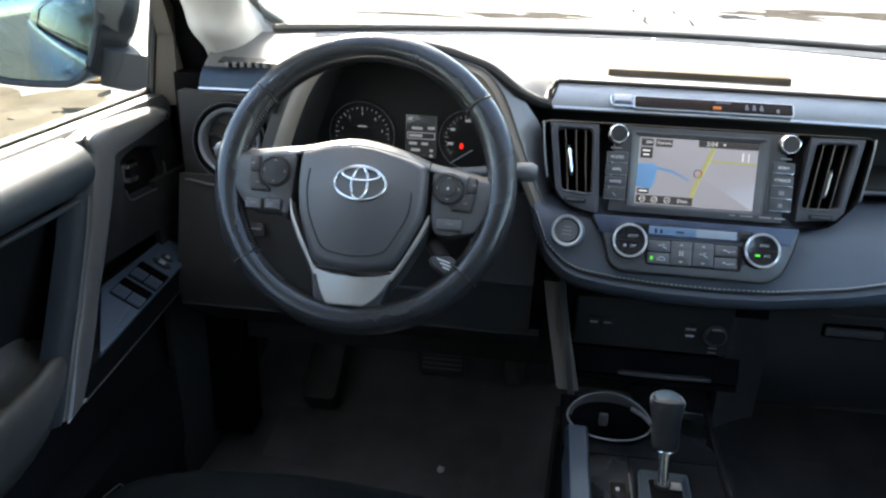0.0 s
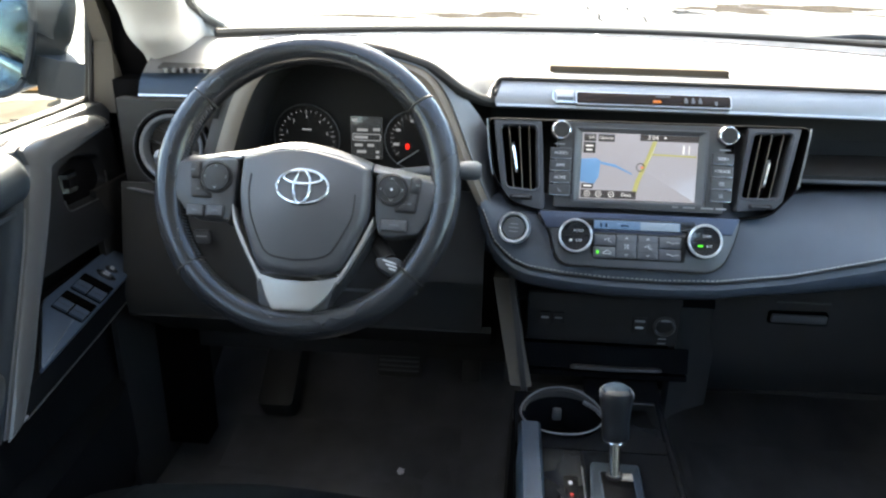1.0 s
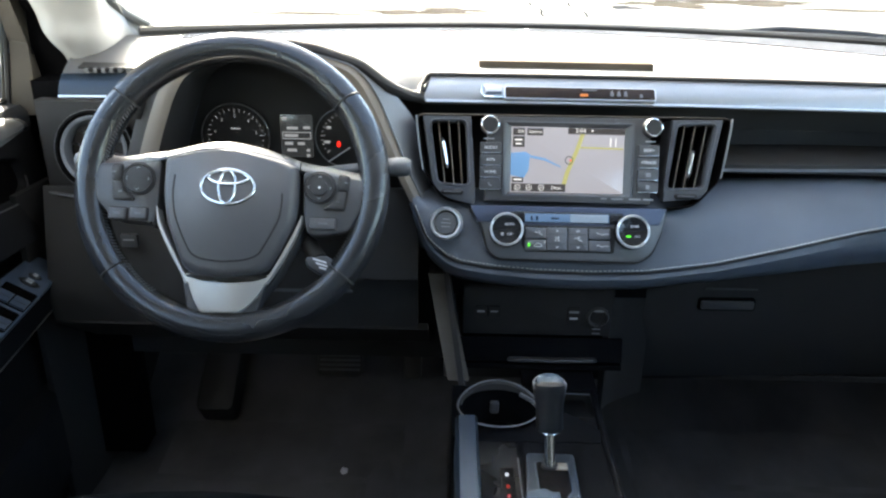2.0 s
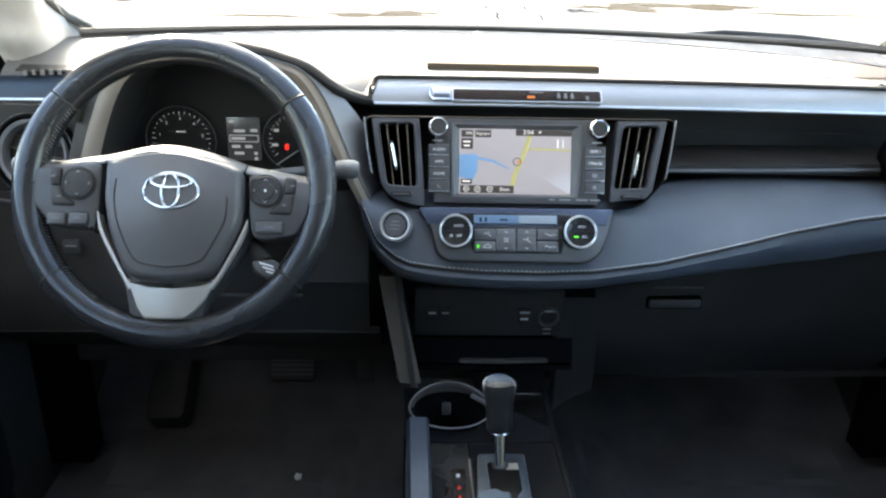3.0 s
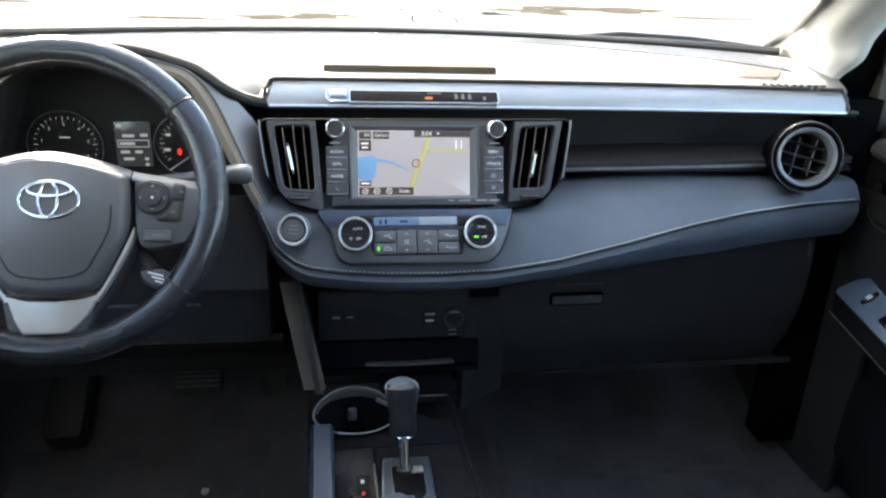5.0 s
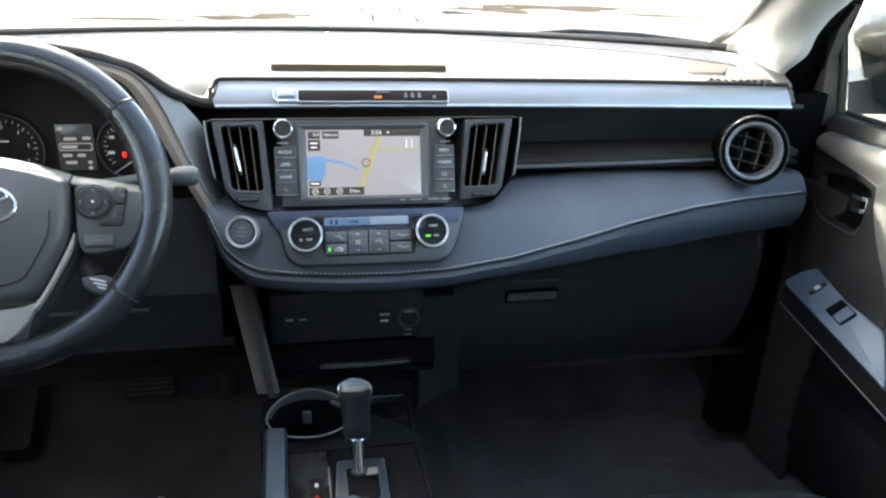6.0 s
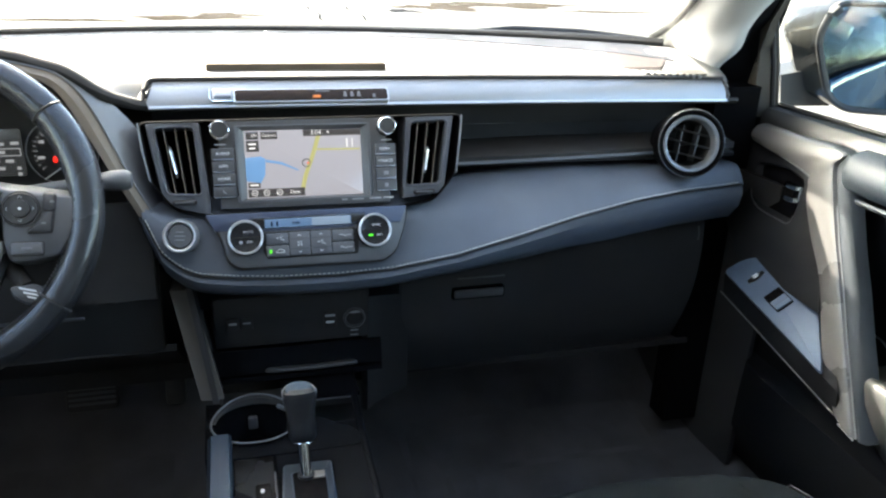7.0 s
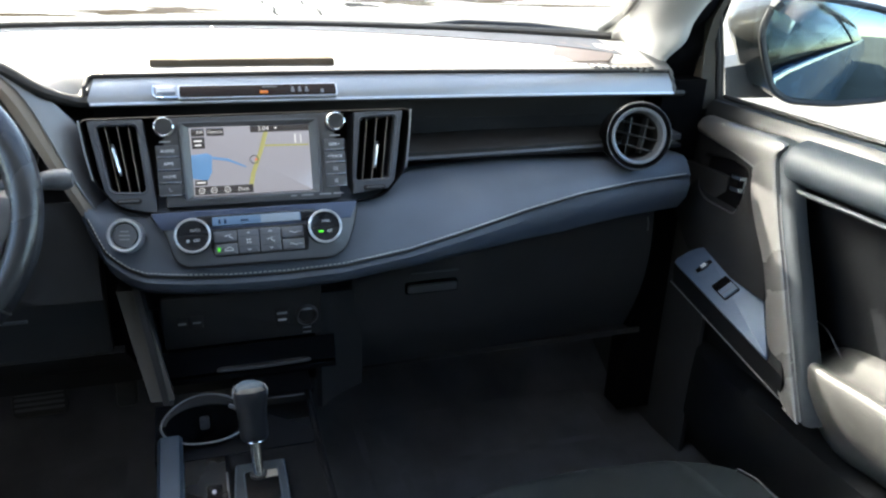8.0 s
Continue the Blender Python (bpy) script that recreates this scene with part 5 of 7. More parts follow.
part("mark_plate", plate(Face((-0.0865, 0.715, 0.766), 90), rounded(0.018, 0.12, 0.003), -0.02, 0.0068, 0.001), PIANO, gear, "gloss black gear position strip")
for y, m_ in ((0.7607, DIM), (0.739, RED_DIM), (0.722, RED_DIM)):
    part("gear_mark", plate(Face((-0.0872, y, 0.7725), 90), rounded(0.0045, 0.0065, 0.0015), 0, 0.0012, 0.0002), m_, gear)
axis0, axis1 = Vector((-0.036, 0.762, 0.782)), Vector((-0.0383, 0.803, 0.885))
part("shaft", tube([axis0, axis0.lerp(axis1, 0.46)], 0.0072, 16), CHROME, gear, "chrome shaft")
part("shaft_boot", tube([axis0 - Vector((0, 0, 0.004)), axis0 + Vector((0, 0.001, 0.006))], 0.010, 16), DEEP, gear)
kr = [(0.400, 0.0108), (0.412, 0.0140), (0.44, 0.0162), (0.52, 0.0166), (0.62, 0.0164), (0.72, 0.0172), (0.82, 0.0190), (0.88, 0.0200), (0.93, 0.0192), (0.965, 0.0150), (0.98, 0.0001)]
knob = part("knob", tube([axis0.lerp(axis1, k) for k, r in kr], 0.02, 28, rs=[r for k, r in kr]), KNOB, gear, "black leather knob")
tilt = Face((0, 0, 0))
ax = (axis1 - axis0).normalized()
tilt.u, tilt.n = Vector((1, 0, 0)), (ax * 0.9 + Vector((0, -0.42, 0.1))).normalized()
tilt.v = tilt.n.cross(tilt.u)
tilt.p = axis0.lerp(axis1, 0.905)
part("cap", plate(tilt, circle(0.0164, 28, ry=0.0150), 0.0, 0.0092, 0.002, dome=0.003), CAP, knob, "smooth grey cap")
bm = bmesh.new()
tube([tilt.at(0.0194 * math.cos(a), 0.0178 * math.sin(a), 0.0036 - 0.007 * max(0.0, -math.sin(a))) for a in steps(0, 2 * math.pi, 32)[:-1]], 0.0012, 6, loop=True, bm=bm)
part("cap_ring", bm, GREY, knob, "pale ring")
bm = bmesh.new()
tube([axis0.lerp(axis1, 0.402) + 0.0122 * (math.cos(a) * Vector((1, 0, 0)) + math.sin(a) * Vector((0, ax.z, -ax.y))) for a in steps(0, 2 * math.pi, 28)[:-1]], 0.0013, 6, loop=True, bm=bm)
part("lower_ring", bm, CHROME, knob, "chrome ring")
part("stitch_mark", tube([axis0.lerp(axis1, 0.50) + Vector((0.002, -0.0150, 0)), axis0.lerp(axis1, 0.58) + Vector((0.003, -0.0165, 0))], 0.0008, 5), THREAD, knob)

# bright side edges of the audio unit
for pts in (((0.2155, 0.0125), (0.2105, -0.026), (0.2035, -0.068)), ((-0.2095, 0.0105), (-0.205, -0.03), (-0.199, -0.064))):
    part("side_edge", tube([U.at(q[0], q[1], -0.001) for q in pts], 0.0013, 6), SATIN, unit, "pale side edge")


# ---- instrument cluster ----
clu = thing("instrument_cluster", (-0.42, 1.1, 1.02), "dark instrument cluster with two dials under a hood", "instrument cluster")
MID = [(-0.572, 1.040), (-0.556, 1.095), (-0.542, 1.138), (-0.525, 1.178), (-0.506, 1.203), (-0.470, 1.217), (-0.420, 1.220), (-0.365, 1.218), (-0.322, 1.212), (-0.298, 1.200), (-0.280, 1.172), (-0.258, 1.126), (-0.236, 1.079), (-0.216, 1.038)]
BAND = [(-0.602, 1.040), (-0.583, 1.095), (-0.567, 1.140), (-0.551, 1.178), (-0.530, 1.206), (-0.485, 1.232), (-0.420, 1.238), (-0.358, 1.232), (-0.315, 1.223), (-0.287, 1.211), (-0.262, 1.180), (-0.238, 1.126), (-0.219, 1.079), (-0.198, 1.038)]
EDGE = [(-0.622, 1.040, 0.02), (-0.602, 1.097, 0.016), (-0.586, 1.142, 0.014), (-0.568, 1.183, 0.012), (-0.544, 1.214, 0.012), (-0.495, 1.238, 0.012), (-0.420, 1.2445, 0.012), (-0.350, 1.2365, 0.012), (-0.314, 1.2265, 0.012), (-0.283, 1.2145, 0.015), (-0.249, 1.1885, 0.022), (-0.228, 1.1735, 0.048), (-0.214, 1.167, 0.062), (-0.203, 1.165, 0.070)]
FAR = EDGE[:11] + [(-0.208, 1.130, 0.045), (-0.198, 1.079, 0.045), (-0.188, 1.038, 0.045)]


def dense(pts, n=3):
    out = []
    for i in range(len(pts) - 1):
        p0, p1, p2, p3 = (Vector(pts[max(i - 1, 0)]), Vector(pts[i]), Vector(pts[i + 1]), Vector(pts[min(i + 2, len(pts) - 1)]))
        for k in range(n):
            t = k / n
            out.append(tuple(0.5 * (2 * p1 + (p2 - p0) * t + (2 * p0 - 5 * p1 + 4 * p2 - p3) * t * t + (3 * p1 - p0 - 3 * p2 + p3) * t ** 3)))
    return out + [pts[-1]]


MID, BAND = dense(MID), dense(BAND)
EDGE, FAR = ([tuple(v) for v in curve(pts, 3, False)] for pts in (EDGE, FAR))
hood_y = lambda z: 1.0 + 0.10 * (z - 1.04)
deep = lambda m, y, k, h: (-0.412 + (m[0] + 0.412) * k, y, 1.11 + (m[1] - 1.11) * h)
part("hood_lining", slab([[deep(m, 1.115, 0.93, 0.88), deep(m, hood_y(m[1]) + 0.05, 0.965, 0.94), deep(m, hood_y(m[1]) + 0.006, 0.985, 0.975), (m[0], hood_y(m[1]) - 0.002, m[1])] for m in MID], -0.006), BLACK, clu, "dark inner lining of the hood")
part("hood_trim", slab([[(m[0], hood_y(m[1]) - 0.002, m[1]), ((m[0] + o[0]) / 2, hood_y(m[1]) - 0.003, (m[1] + o[1]) / 2), (o[0], hood_y(o[1]) + 0.004, o[1])] for m, o in zip(MID, BAND)], -0.006), HOOD_TRIM, clu, "warm grey horseshoe trim round the cluster")
part("trim_edge", tube([(o[0] + 0.0005, hood_y(o[1]) + 0.0025, o[1] + 0.0005) for o in BAND[18:]], 0.0013, 6), SATIN, clu, "thin bright edge of the trim")
part("hood_face", slab([[(o[0], hood_y(o[1]) + 0.004, o[1]), (o[0] * 0.5 + e[0] * 0.5, hood_y(o[1]) + 0.003 + 0.4 * e[2], (o[1] + e[1]) / 2), (e[0], hood_y(e[1]) + e[2], e[1])] for o, e in zip(BAND[15:], FAR[15:])], -0.006), SATIN, clu, "satin blue-grey outer face of the hood")
part("hood_face", slab([[(o[0], hood_y(o[1]) + 0.004, o[1]), (o[0] * 0.5 + e[0] * 0.5, hood_y(o[1]) + 0.008, (o[1] + e[1]) / 2), (e[0], hood_y(e[1]) + e[2], e[1]), (e[0] - 0.004, hood_y(e[1]) + 0.06, e[1])] for o, e in zip(BAND[:16], EDGE[:16])], -0.006), BLACK, clu)
rows = []
for n_, e in enumerate(EDGE):
    if n_ < 8:
        continue
    y = hood_y(e[1]) + e[2]
    fx = -0.41 + (e[0] + 0.41) * (1.25 if e[0] < -0.41 else 1.0)
    zt = top_z(max(-0.70, fx), 1.19)
    soon = max(0.0, min(1.0, (n_ - 25) / 6))
    yt = max(y + 0.10, 1.19)
    rows.append([(e[0], y - 0.001, e[1] + 0.001)] + [(e[0] + (fx - e[0]) * k, y + (yt - y) * k, e[1] + (zt + 0.001 - e[1]) * h + 0.002) for k, h in ((0.06, 0.04 + 0.08 * soon), (0.3, 0.25 + 0.32 * soon), (0.6, 0.65 + 0.22 * soon), (0.85, 0.93 + 0.05 * soon))] + [(fx, yt, zt + 0.001), (fx, yt + 0.01, zt - 0.02)])
# the pad's corner rises from the hood's valley to the strip's end
bm = bmesh.new()
corner = []
for j in steps(0, 1, 8):
    rise = j * j * (3 - 2 * j)
    x = -0.2135 + 0.034 * j
    col = []
    for k in steps(0, 1, 7):
        y = 1.076 + 0.020 * rise + (1.205 - 1.076 - 0.020 * rise) * k
        low = 1.1685 + (top_z(x, 1.205) - 1.1685) * (1 - (1 - k) ** 1.6)
        col.append((x, y, low + (top_z(x, y) - low) * rise + 0.0014))
    corner.append(col)
part("hood_corner", slab(corner, -0.003, bm), DASH, clu, "soft pad corner in full sun", sharp=80)
part("hood_top", slab(rows, -0.004), DASH, clu, "black outer hood in full sun", sharp=25)
part("hood_edge", tube([(e[0], hood_y(e[1]) + e[2] - 0.002, e[1] + 0.0005) for e in EDGE[6:]], 0.0095, 10, flat=0.85), DEEP, clu, "dark rolled edge of the hood")
back = [(-0.412 + (m[0] + 0.412) * 0.93, 1.11 + (m[1] - 1.11) * 0.88) for m in MID]
Q = Face((0, 1.118, 0), 0)
part("back_plate", plate(Q, back, -0.01, 0.0, 0.001), DEEP, clu)
for cx, cz, r, needle in ((-0.478, 1.0955, 0.0495, None), (-0.3165, 1.0975, 0.0445, (-145, RED))):
    g = Face((cx, 1.112, cz), 0)
    dialp = part("dial_face", turned(g, [(r, -0.004), (r, 0.0), (r - 0.002, 0.001), (0.0001, 0.001)], 48), DEEP, clu, "round gauge face")
    bm = bmesh.new()
    tube([g.at(r * math.cos(a), r * math.sin(a), 0.004) for a in steps(0, 2 * math.pi, 56)[:-1]], 0.0009, 6, loop=True, bm=bm)
    part("dial_ring", bm, SATIN, dialp, "thin bright ring")
    for k in range(25):
        a = radians(220 - 260 * k / 24)
        l = 0.006 if k % 4 == 0 else 0.003
        part("tick", tube([g.at((r - 0.008) * math.cos(a), (r - 0.008) * math.sin(a), 0.0016), g.at((r - 0.008 - l) * math.cos(a), (r - 0.008 - l) * math.sin(a), 0.0016)], 0.0004, 4), GAUGE, dialp)
    if needle is None:
        for k in range(7):
            a = radians(205 - 232 * k / 6)
            lettering(str(k), g, (r - 0.0185) * math.cos(a), (r - 0.0185) * math.sin(a), 0.0018, 0.0065, GAUGE, dialp, "figure")
        part("print_bar", plate(g, rounded(0.014, 0.002, 0.0005, cy=0.012), 0.001, 0.0018, 0.0001), GAUGE, dialp)
    else:
        for a, w in ((150, 0.007), (195, 0.009), (95, 0.008), (40, 0.008), (340, 0.008)):
            part("print_bar", plate(g, rounded(w, 0.004, 0.0008, cx=(r - 0.016) * math.cos(radians(a)), cy=(r - 0.016) * math.sin(radians(a))), 0.001, 0.0018, 0.0001), GAUGE, dialp)
        part("needle", tube([g.at(0.0064, -0.0143, 0.005), g.at(-0.026, -0.0365, 0.005)], 0.0009, 5), MARK, dialp, "pale pointer")
        part("red_lamp", plate(g, circle(0.0030, 12, cx=-0.0107, cy=-0.0103, ry=0.0046), 0.001, 0.002, 0.0001), RED, dialp, "lit red warning lamp")
info = part("info_display", plate(Face((-0.388, 1.110, 1.0985), 0), rounded(0.048, 0.064, 0.002), 0, 0.001, 0.0003), INFO, clu, "small grey driver display")
If = Face((-0.388, 1.109, 1.0985), 0)
part("menu_frame", loft([[If.at(u, v, d) for u, v in pts] for pts, d in ((rounded(0.042, 0.0105, 0.001, cy=0.001), 0.0), (rounded(0.042, 0.0105, 0.001, cy=0.001), 0.0012), (rounded(0.040, 0.0085, 0.001, cy=0.001), 0.0012), (rounded(0.040, 0.0085, 0.001, cy=0.001), 0.0))], caps=False), GAUGE, info)
for cx, cy, w in ((-0.017, 0.026, 0.007), (-0.006, 0.012, 0.016), (0.015, 0.013, 0.010), (-0.008, 0.001, 0.020), (-0.012, -0.011, 0.012), (0.006, -0.011, 0.010), (-0.008, -0.021, 0.014), (0.016, -0.021, 0.005), (0.016, -0.029, 0.005)):
    part("print_bar", plate(If, rounded(w, 0.004, 0.0008, cx=cx, cy=cy), 0.0, 0.0013, 0.0001), GAUGE, info)

# ---- steering column, stalks ----
colm = thing("steering_column", (-0.425, 1.0, 0.99), "black steering column cover with control stalks", "steering column")
part("shroud", loft([[(-0.425 + w * math.cos(a), y, z + h * math.sin(a)) for a in steps(0, 2 * math.pi, 20)[:-1]] for y, z, w, h in ((0.925, 1.072, 0.055, 0.045), (0.96, 1.058, 0.062, 0.05), (1.05, 1.02, 0.066, 0.052), (1.10, 1.0, 0.066, 0.052))]), BLACK, colm)
for s in (-1, 1):
    tip = Vector((-0.425 + s * 0.206, 0.945, 1.103))
    stalk = part("stalk", tube([(-0.425 + s * 0.05, 0.985, 1.078), (-0.425 + s * 0.11, 0.965, 1.09), (-0.425 + s * 0.165, 0.952, 1.099), tip - Vector((s * 0.012, 0, 0)), tip, tip + Vector((s * 0.006, 0, 0))], 0.01, 12, rs=[0.006, 0.007, 0.0085, 0.0125, 0.0125, 0.009]), GREY, colm, "grey control stalk")
    part("stalk_band", tube([tip - Vector((s * 0.034, -0.005, 0.003)), tip - Vector((s * 0.015, -0.0015, 0.0005))], 0.0118, 12, rs=[0.0095, 0.0122]), BUTTON, stalk)
    part("print_bar", plate(Face(tip + Vector((-s * 0.026, -0.0115, 0.002)), 0), rounded(0.003, 0.009, 0.0006), 0, 0.001, 0.0002), MARK, stalk)
Lv = Face((-0.312, 0.836, 1.014), 30, 14)
lev = part("cruise_lever", plate(Lv, softened([(-0.020, 0.010), (0.004, 0.010), (0.016, 0.002), (0.006, -0.013), (-0.004, -0.012), (-0.018, -0.001)], 0.004), -0.016, 0.0, 0.002), BUTTON, colm, "small cruise lever")
for k in range(3):
    part("print_bar", plate(Lv, [(q[0] * 0.93 - q[1] * 0.36 - 0.002, q[0] * 0.36 * -1 + q[1] * 0.93) for q in rounded(0.017 - 0.003 * k, 0.0026, 0.0008, cy=0.0045 - 0.0052 * k)], -0.001, 0.0008, 0.0002), MARK, lev)
part("lever_root", tube([(-0.318, 0.845, 1.016), (-0.36, 0.90, 1.05)], 0.010, 10), DEEP, colm)

# ---- steering wheel ----
W = Face((-0.423, 0.884, 1.096), 28.3)
TURN = radians(-1.3)  # the wheel stands turned a little
W.u, W.v = math.cos(TURN) * W.u + math.sin(TURN) * W.v, math.cos(TURN) * W.v - math.sin(TURN) * W.u
wheel = thing("steering_wheel", W.p, "black leather steering wheel with a silver lower spoke", "steering wheel")
RM, RT = 0.1702, 0.0180
Wr = Face((-0.4241, 0.8835, 1.0943), 28.4)


def rim_ring(a, swell=1.0):
    t = 2 * math.pi / 16
    return [Wr.at((RM + RT * swell * math.cos(t * k)) * math.cos(a), (RM + RT * swell * math.cos(t * k)) * math.sin(a), RT * 1.08 * swell * math.sin(t * k)) for k in range(16)]


SEAMS = [38, 142, 218, 322]
rings = []
for k in range(240):
    a = 2 * math.pi * k / 240
    deg = 360 * k / 240
    near = min(abs(deg - q) for q in SEAMS)
    grip = 1.0 + (0.05 * math.exp(-((deg - 160) / 14) ** 2) + 0.05 * math.exp(-((deg - 20) / 14) ** 2))
    rings.append(rim_ring(a, grip * (0.955 if near < 0.8 else 1.0)))
part("rim", loft(rings, loop=True), WHEEL_LEATHER, wheel, "worn black leather rim", sharp=60)
for q in SEAMS:
    a = radians(q)
    bm = bmesh.new()
    tube([Wr.at((RM + RT * 0.985 * math.cos(t)) * math.cos(a), (RM + RT * 0.985 * math.cos(t)) * math.sin(a), RT * 1.06 * math.sin(t)) for t in steps(0, 2 * math.pi, 20)[:-1]], 0.0014, 5, loop=True, bm=bm)
    part("seam", bm, DEEP, wheel)
b = bmesh.new()
for q0, q1 in ((142, 178), (190, 236), (322, 354)):
    n_ = int((q1 - q0) / 1.5)
    for k in range(n_ + 1):
        a = radians(q0 + (q1 - q0) * k / n_)
        r0, r1 = RM - RT * 0.86, RM - RT * 1.0
        tube([Wr.at(r0 * math.cos(a), r0 * math.sin(a), RT * 0.60), Wr.at(r1 * math.cos(a + 0.012), r1 * math.sin(a + 0.012), RT * 0.30)], 0.0008, 4, bm=b)
part("rim_stitching", b, GREY, wheel, "lacing inside the rim", "stuff")

# airbag cover: a domed shield, with a line sunk round its lower half
HUB = softened([(-0.079, 0.014), (-0.0775, 0.026), (-0.062, 0.030), (-0.044, 0.036), (-0.017, 0.0405), (0.011, 0.0395), (0.039, 0.0345), (0.065, 0.027), (0.078, 0.021), (0.080, 0.012), (0.0815, -0.021), (0.0790, -0.0470), (0.066, -0.0755), (0.053, -0.1030), (0.0330, -0.1115), (-0.002, -0.1150), (-0.0355, -0.1115), (-0.0500, -0.1025), (-0.0610, -0.078), (-0.0725, -0.0480), (-0.0785, -0.018)], 0.009)
DOME0, DOME = 0.0175, 0.0225
part("hub_back", plate(W, [(u * 1.04, v * 1.0) for u, v in HUB], -0.055, 0.006, 0.006), DEEP, wheel)
core_ = inset(HUB, 0.006)
mid_ = sum((Vector(p) for p in core_), Vector((0, 0))) / len(core_)


def dome_ring(k):
    """The cover's outline drawn in towards its middle, from its own shape to an oval."""
    out = []
    for p in core_:
        q = Vector(p) - mid_
        a = math.atan2(q.y, q.x)
        oval = Vector((0.072 * math.cos(a), 0.072 * math.sin(a)))
        out.append(tuple(mid_ + q.lerp(oval, (1 - k) ** 0.8) * k))
    return out


def dome(u, v):
    return DOME0 + DOME * math.exp(-1.5 * (((u - 0.001) / 0.085) ** 2 + ((v + 0.024) / 0.090) ** 2))


cover = [(HUB, -0.01), (HUB, DOME0 - 0.006), (inset(HUB, 0.0021), DOME0 + 0.0005)]
cover = [[W.at(u, v, d) for u, v in ring] for ring, d in cover] + [[W.at(u, v, dome(u, v)) for u, v in dome_ring(k)] for k in (1.0, 0.95, 0.88, 0.8, 0.7, 0.6, 0.5, 0.4, 0.3, 0.2, 0.1)]
hub = part("airbag_cover", loft(cover), HUB_SKIN, wheel, "grained dark airbag cover", sharp=89)
line = dome_ring(0.87)
part("cover_groove", tube([W.at(u, v, dome(u, v) + 0.0001) for u, v in line[40:] + line[:1] if v < 0.012], 0.0010, 5), DEEP, hub)
Wf = W.moved(0, 0, -0.0005)
for s in (-1, 1):
    if s < 0:
        SP = softened([(-0.083, 0.024), (-0.110, 0.021), (-0.160, 0.016), (-0.162, -0.024), (-0.150, -0.036), (-0.137, -0.0515), (-0.094, -0.0525), (-0.088, -0.060), (-0.0835, -0.036)], 0.007)
    else:
        SP = softened([(0.0845, 0.017), (0.110, 0.0145), (0.162, 0.009), (0.160, -0.024), (0.150, -0.040), (0.143, -0.054), (0.110, -0.0605), (0.094, -0.060), (0.0875, -0.036)], 0.007)
    spk = part("spoke", plate(W, SP, -0.018, 0.0135, 0.004), SPOKE, wheel, "dark switch spoke")
    cx, cy = (0.1060, -0.0035) if s > 0 else (-0.1085, -0.0015)
    rb = part("round_switch", turned(Wf.moved(cx, cy), [(0.0178, 0.010), (0.0178, 0.0165), (0.0168, 0.0180), (0.0160, 0.0172)] + ([(0.0098, 0.0172), (0.0095, 0.0190), (0.0080, 0.0195), (0.0001, 0.0190)] if s > 0 else [(0.009, 0.0180), (0.0001, 0.0186)]), 36), SWITCH, spk, "round thumb switch")
    part("switch_surround", turned(Wf.moved(cx, cy), [(0.0197, 0.010), (0.0197, 0.0160), (0.0179, 0.0160)], 36), DEEP, spk)
    for a in (0, 90, 180, 270):
        q = radians(a)
        rr = 0.0130
        part("arrow", tube([Wf.at(cx + rr * math.cos(q) - 0.0018 * math.sin(q) - 0.001 * math.cos(q), cy + rr * math.sin(q) + 0.0018 * math.cos(q) - 0.001 * math.sin(q), 0.0186), Wf.at(cx + rr * 1.06 * math.cos(q), cy + rr * 1.06 * math.sin(q), 0.0186), Wf.at(cx + rr * math.cos(q) + 0.0018 * math.sin(q) - 0.001 * math.cos(q), cy + rr * math.sin(q) - 0.0018 * math.cos(q) - 0.001 * math.sin(q), 0.0186)], 0.0004, 4), DIM, rb)
    if s > 0:
        part("centre_dot", turned(Wf.moved(cx, cy), [(0.0016, 0.0185), (0.0014, 0.0200), (0.0001, 0.0201)], 12), MARK, rb)
    for pts in ([(s * 0.1290, cy + 0.017), (s * 0.1400, cy + 0.015), (s * 0.1390, cy - 0.002), (s * 0.1285, cy - 0.002)], [(s * 0.1280, cy - 0.004), (s * 0.1385, cy - 0.004), (s * 0.1360, cy - 0.0255), (s * 0.112, cy - 0.0255), (s * 0.114, cy - 0.0215), (s * 0.124, cy - 0.0155)]):
        part("switch_surround", plate(Wf, [tuple(q) for q in inset(softened(pts, 0.002), -0.0011)], 0.010, 0.0152, 0.0002), DEEP, spk)
        bt = part("switch", plate(Wf, softened(pts, 0.002), 0.010, 0.0174, 0.0012), SWITCH, spk)
        c = sum((Vector(p) for p in pts), Vector((0, 0))) / len(pts)
        part("print_bar", plate(Wf, rounded(0.0045, 0.0020, 0.0006, cx=c.x + s * 0.003, cy=c.y), 0.0165, 0.0177, 0.0001), GREY, bt)
    pairs = ((-0.1300, 0.0205, -0.0435), (-0.1055, 0.0205, -0.0428)) if s < 0 else ((0.1120, 0.031, -0.0462),)
    for cx2, w, cy2 in pairs:
        part("switch_surround", plate(Wf, rounded(w + 0.0024, 0.0155, 0.003, cx=cx2, cy=cy2), 0.010, 0.0150, 0.0002), DEEP, spk)
        bt = part("switch", plate(Wf, rounded(w, 0.0132, 0.002, cx=cx2, cy=cy2), 0.010, 0.0178, 0.0016), BUTTON, spk)
        part("print_bar", plate(Wf, rounded(w * 0.35, 0.0024, 0.0006, cx=cx2, cy=cy2), 0.017, 0.0181, 0.0001), GREY, bt)
    # silver arm beside the cover, running down into the lower plate
    arm_o = [(-0.0865, -0.033), (-0.0838, -0.0525), (-0.071, -0.0791), (-0.0534, -0.1085), (-0.046, -0.1225)] if s < 0 else [(0.0868, -0.036), (0.0860, -0.0491), (0.0775, -0.0701), (0.0585, -0.1068), (0.0500, -0.120)]
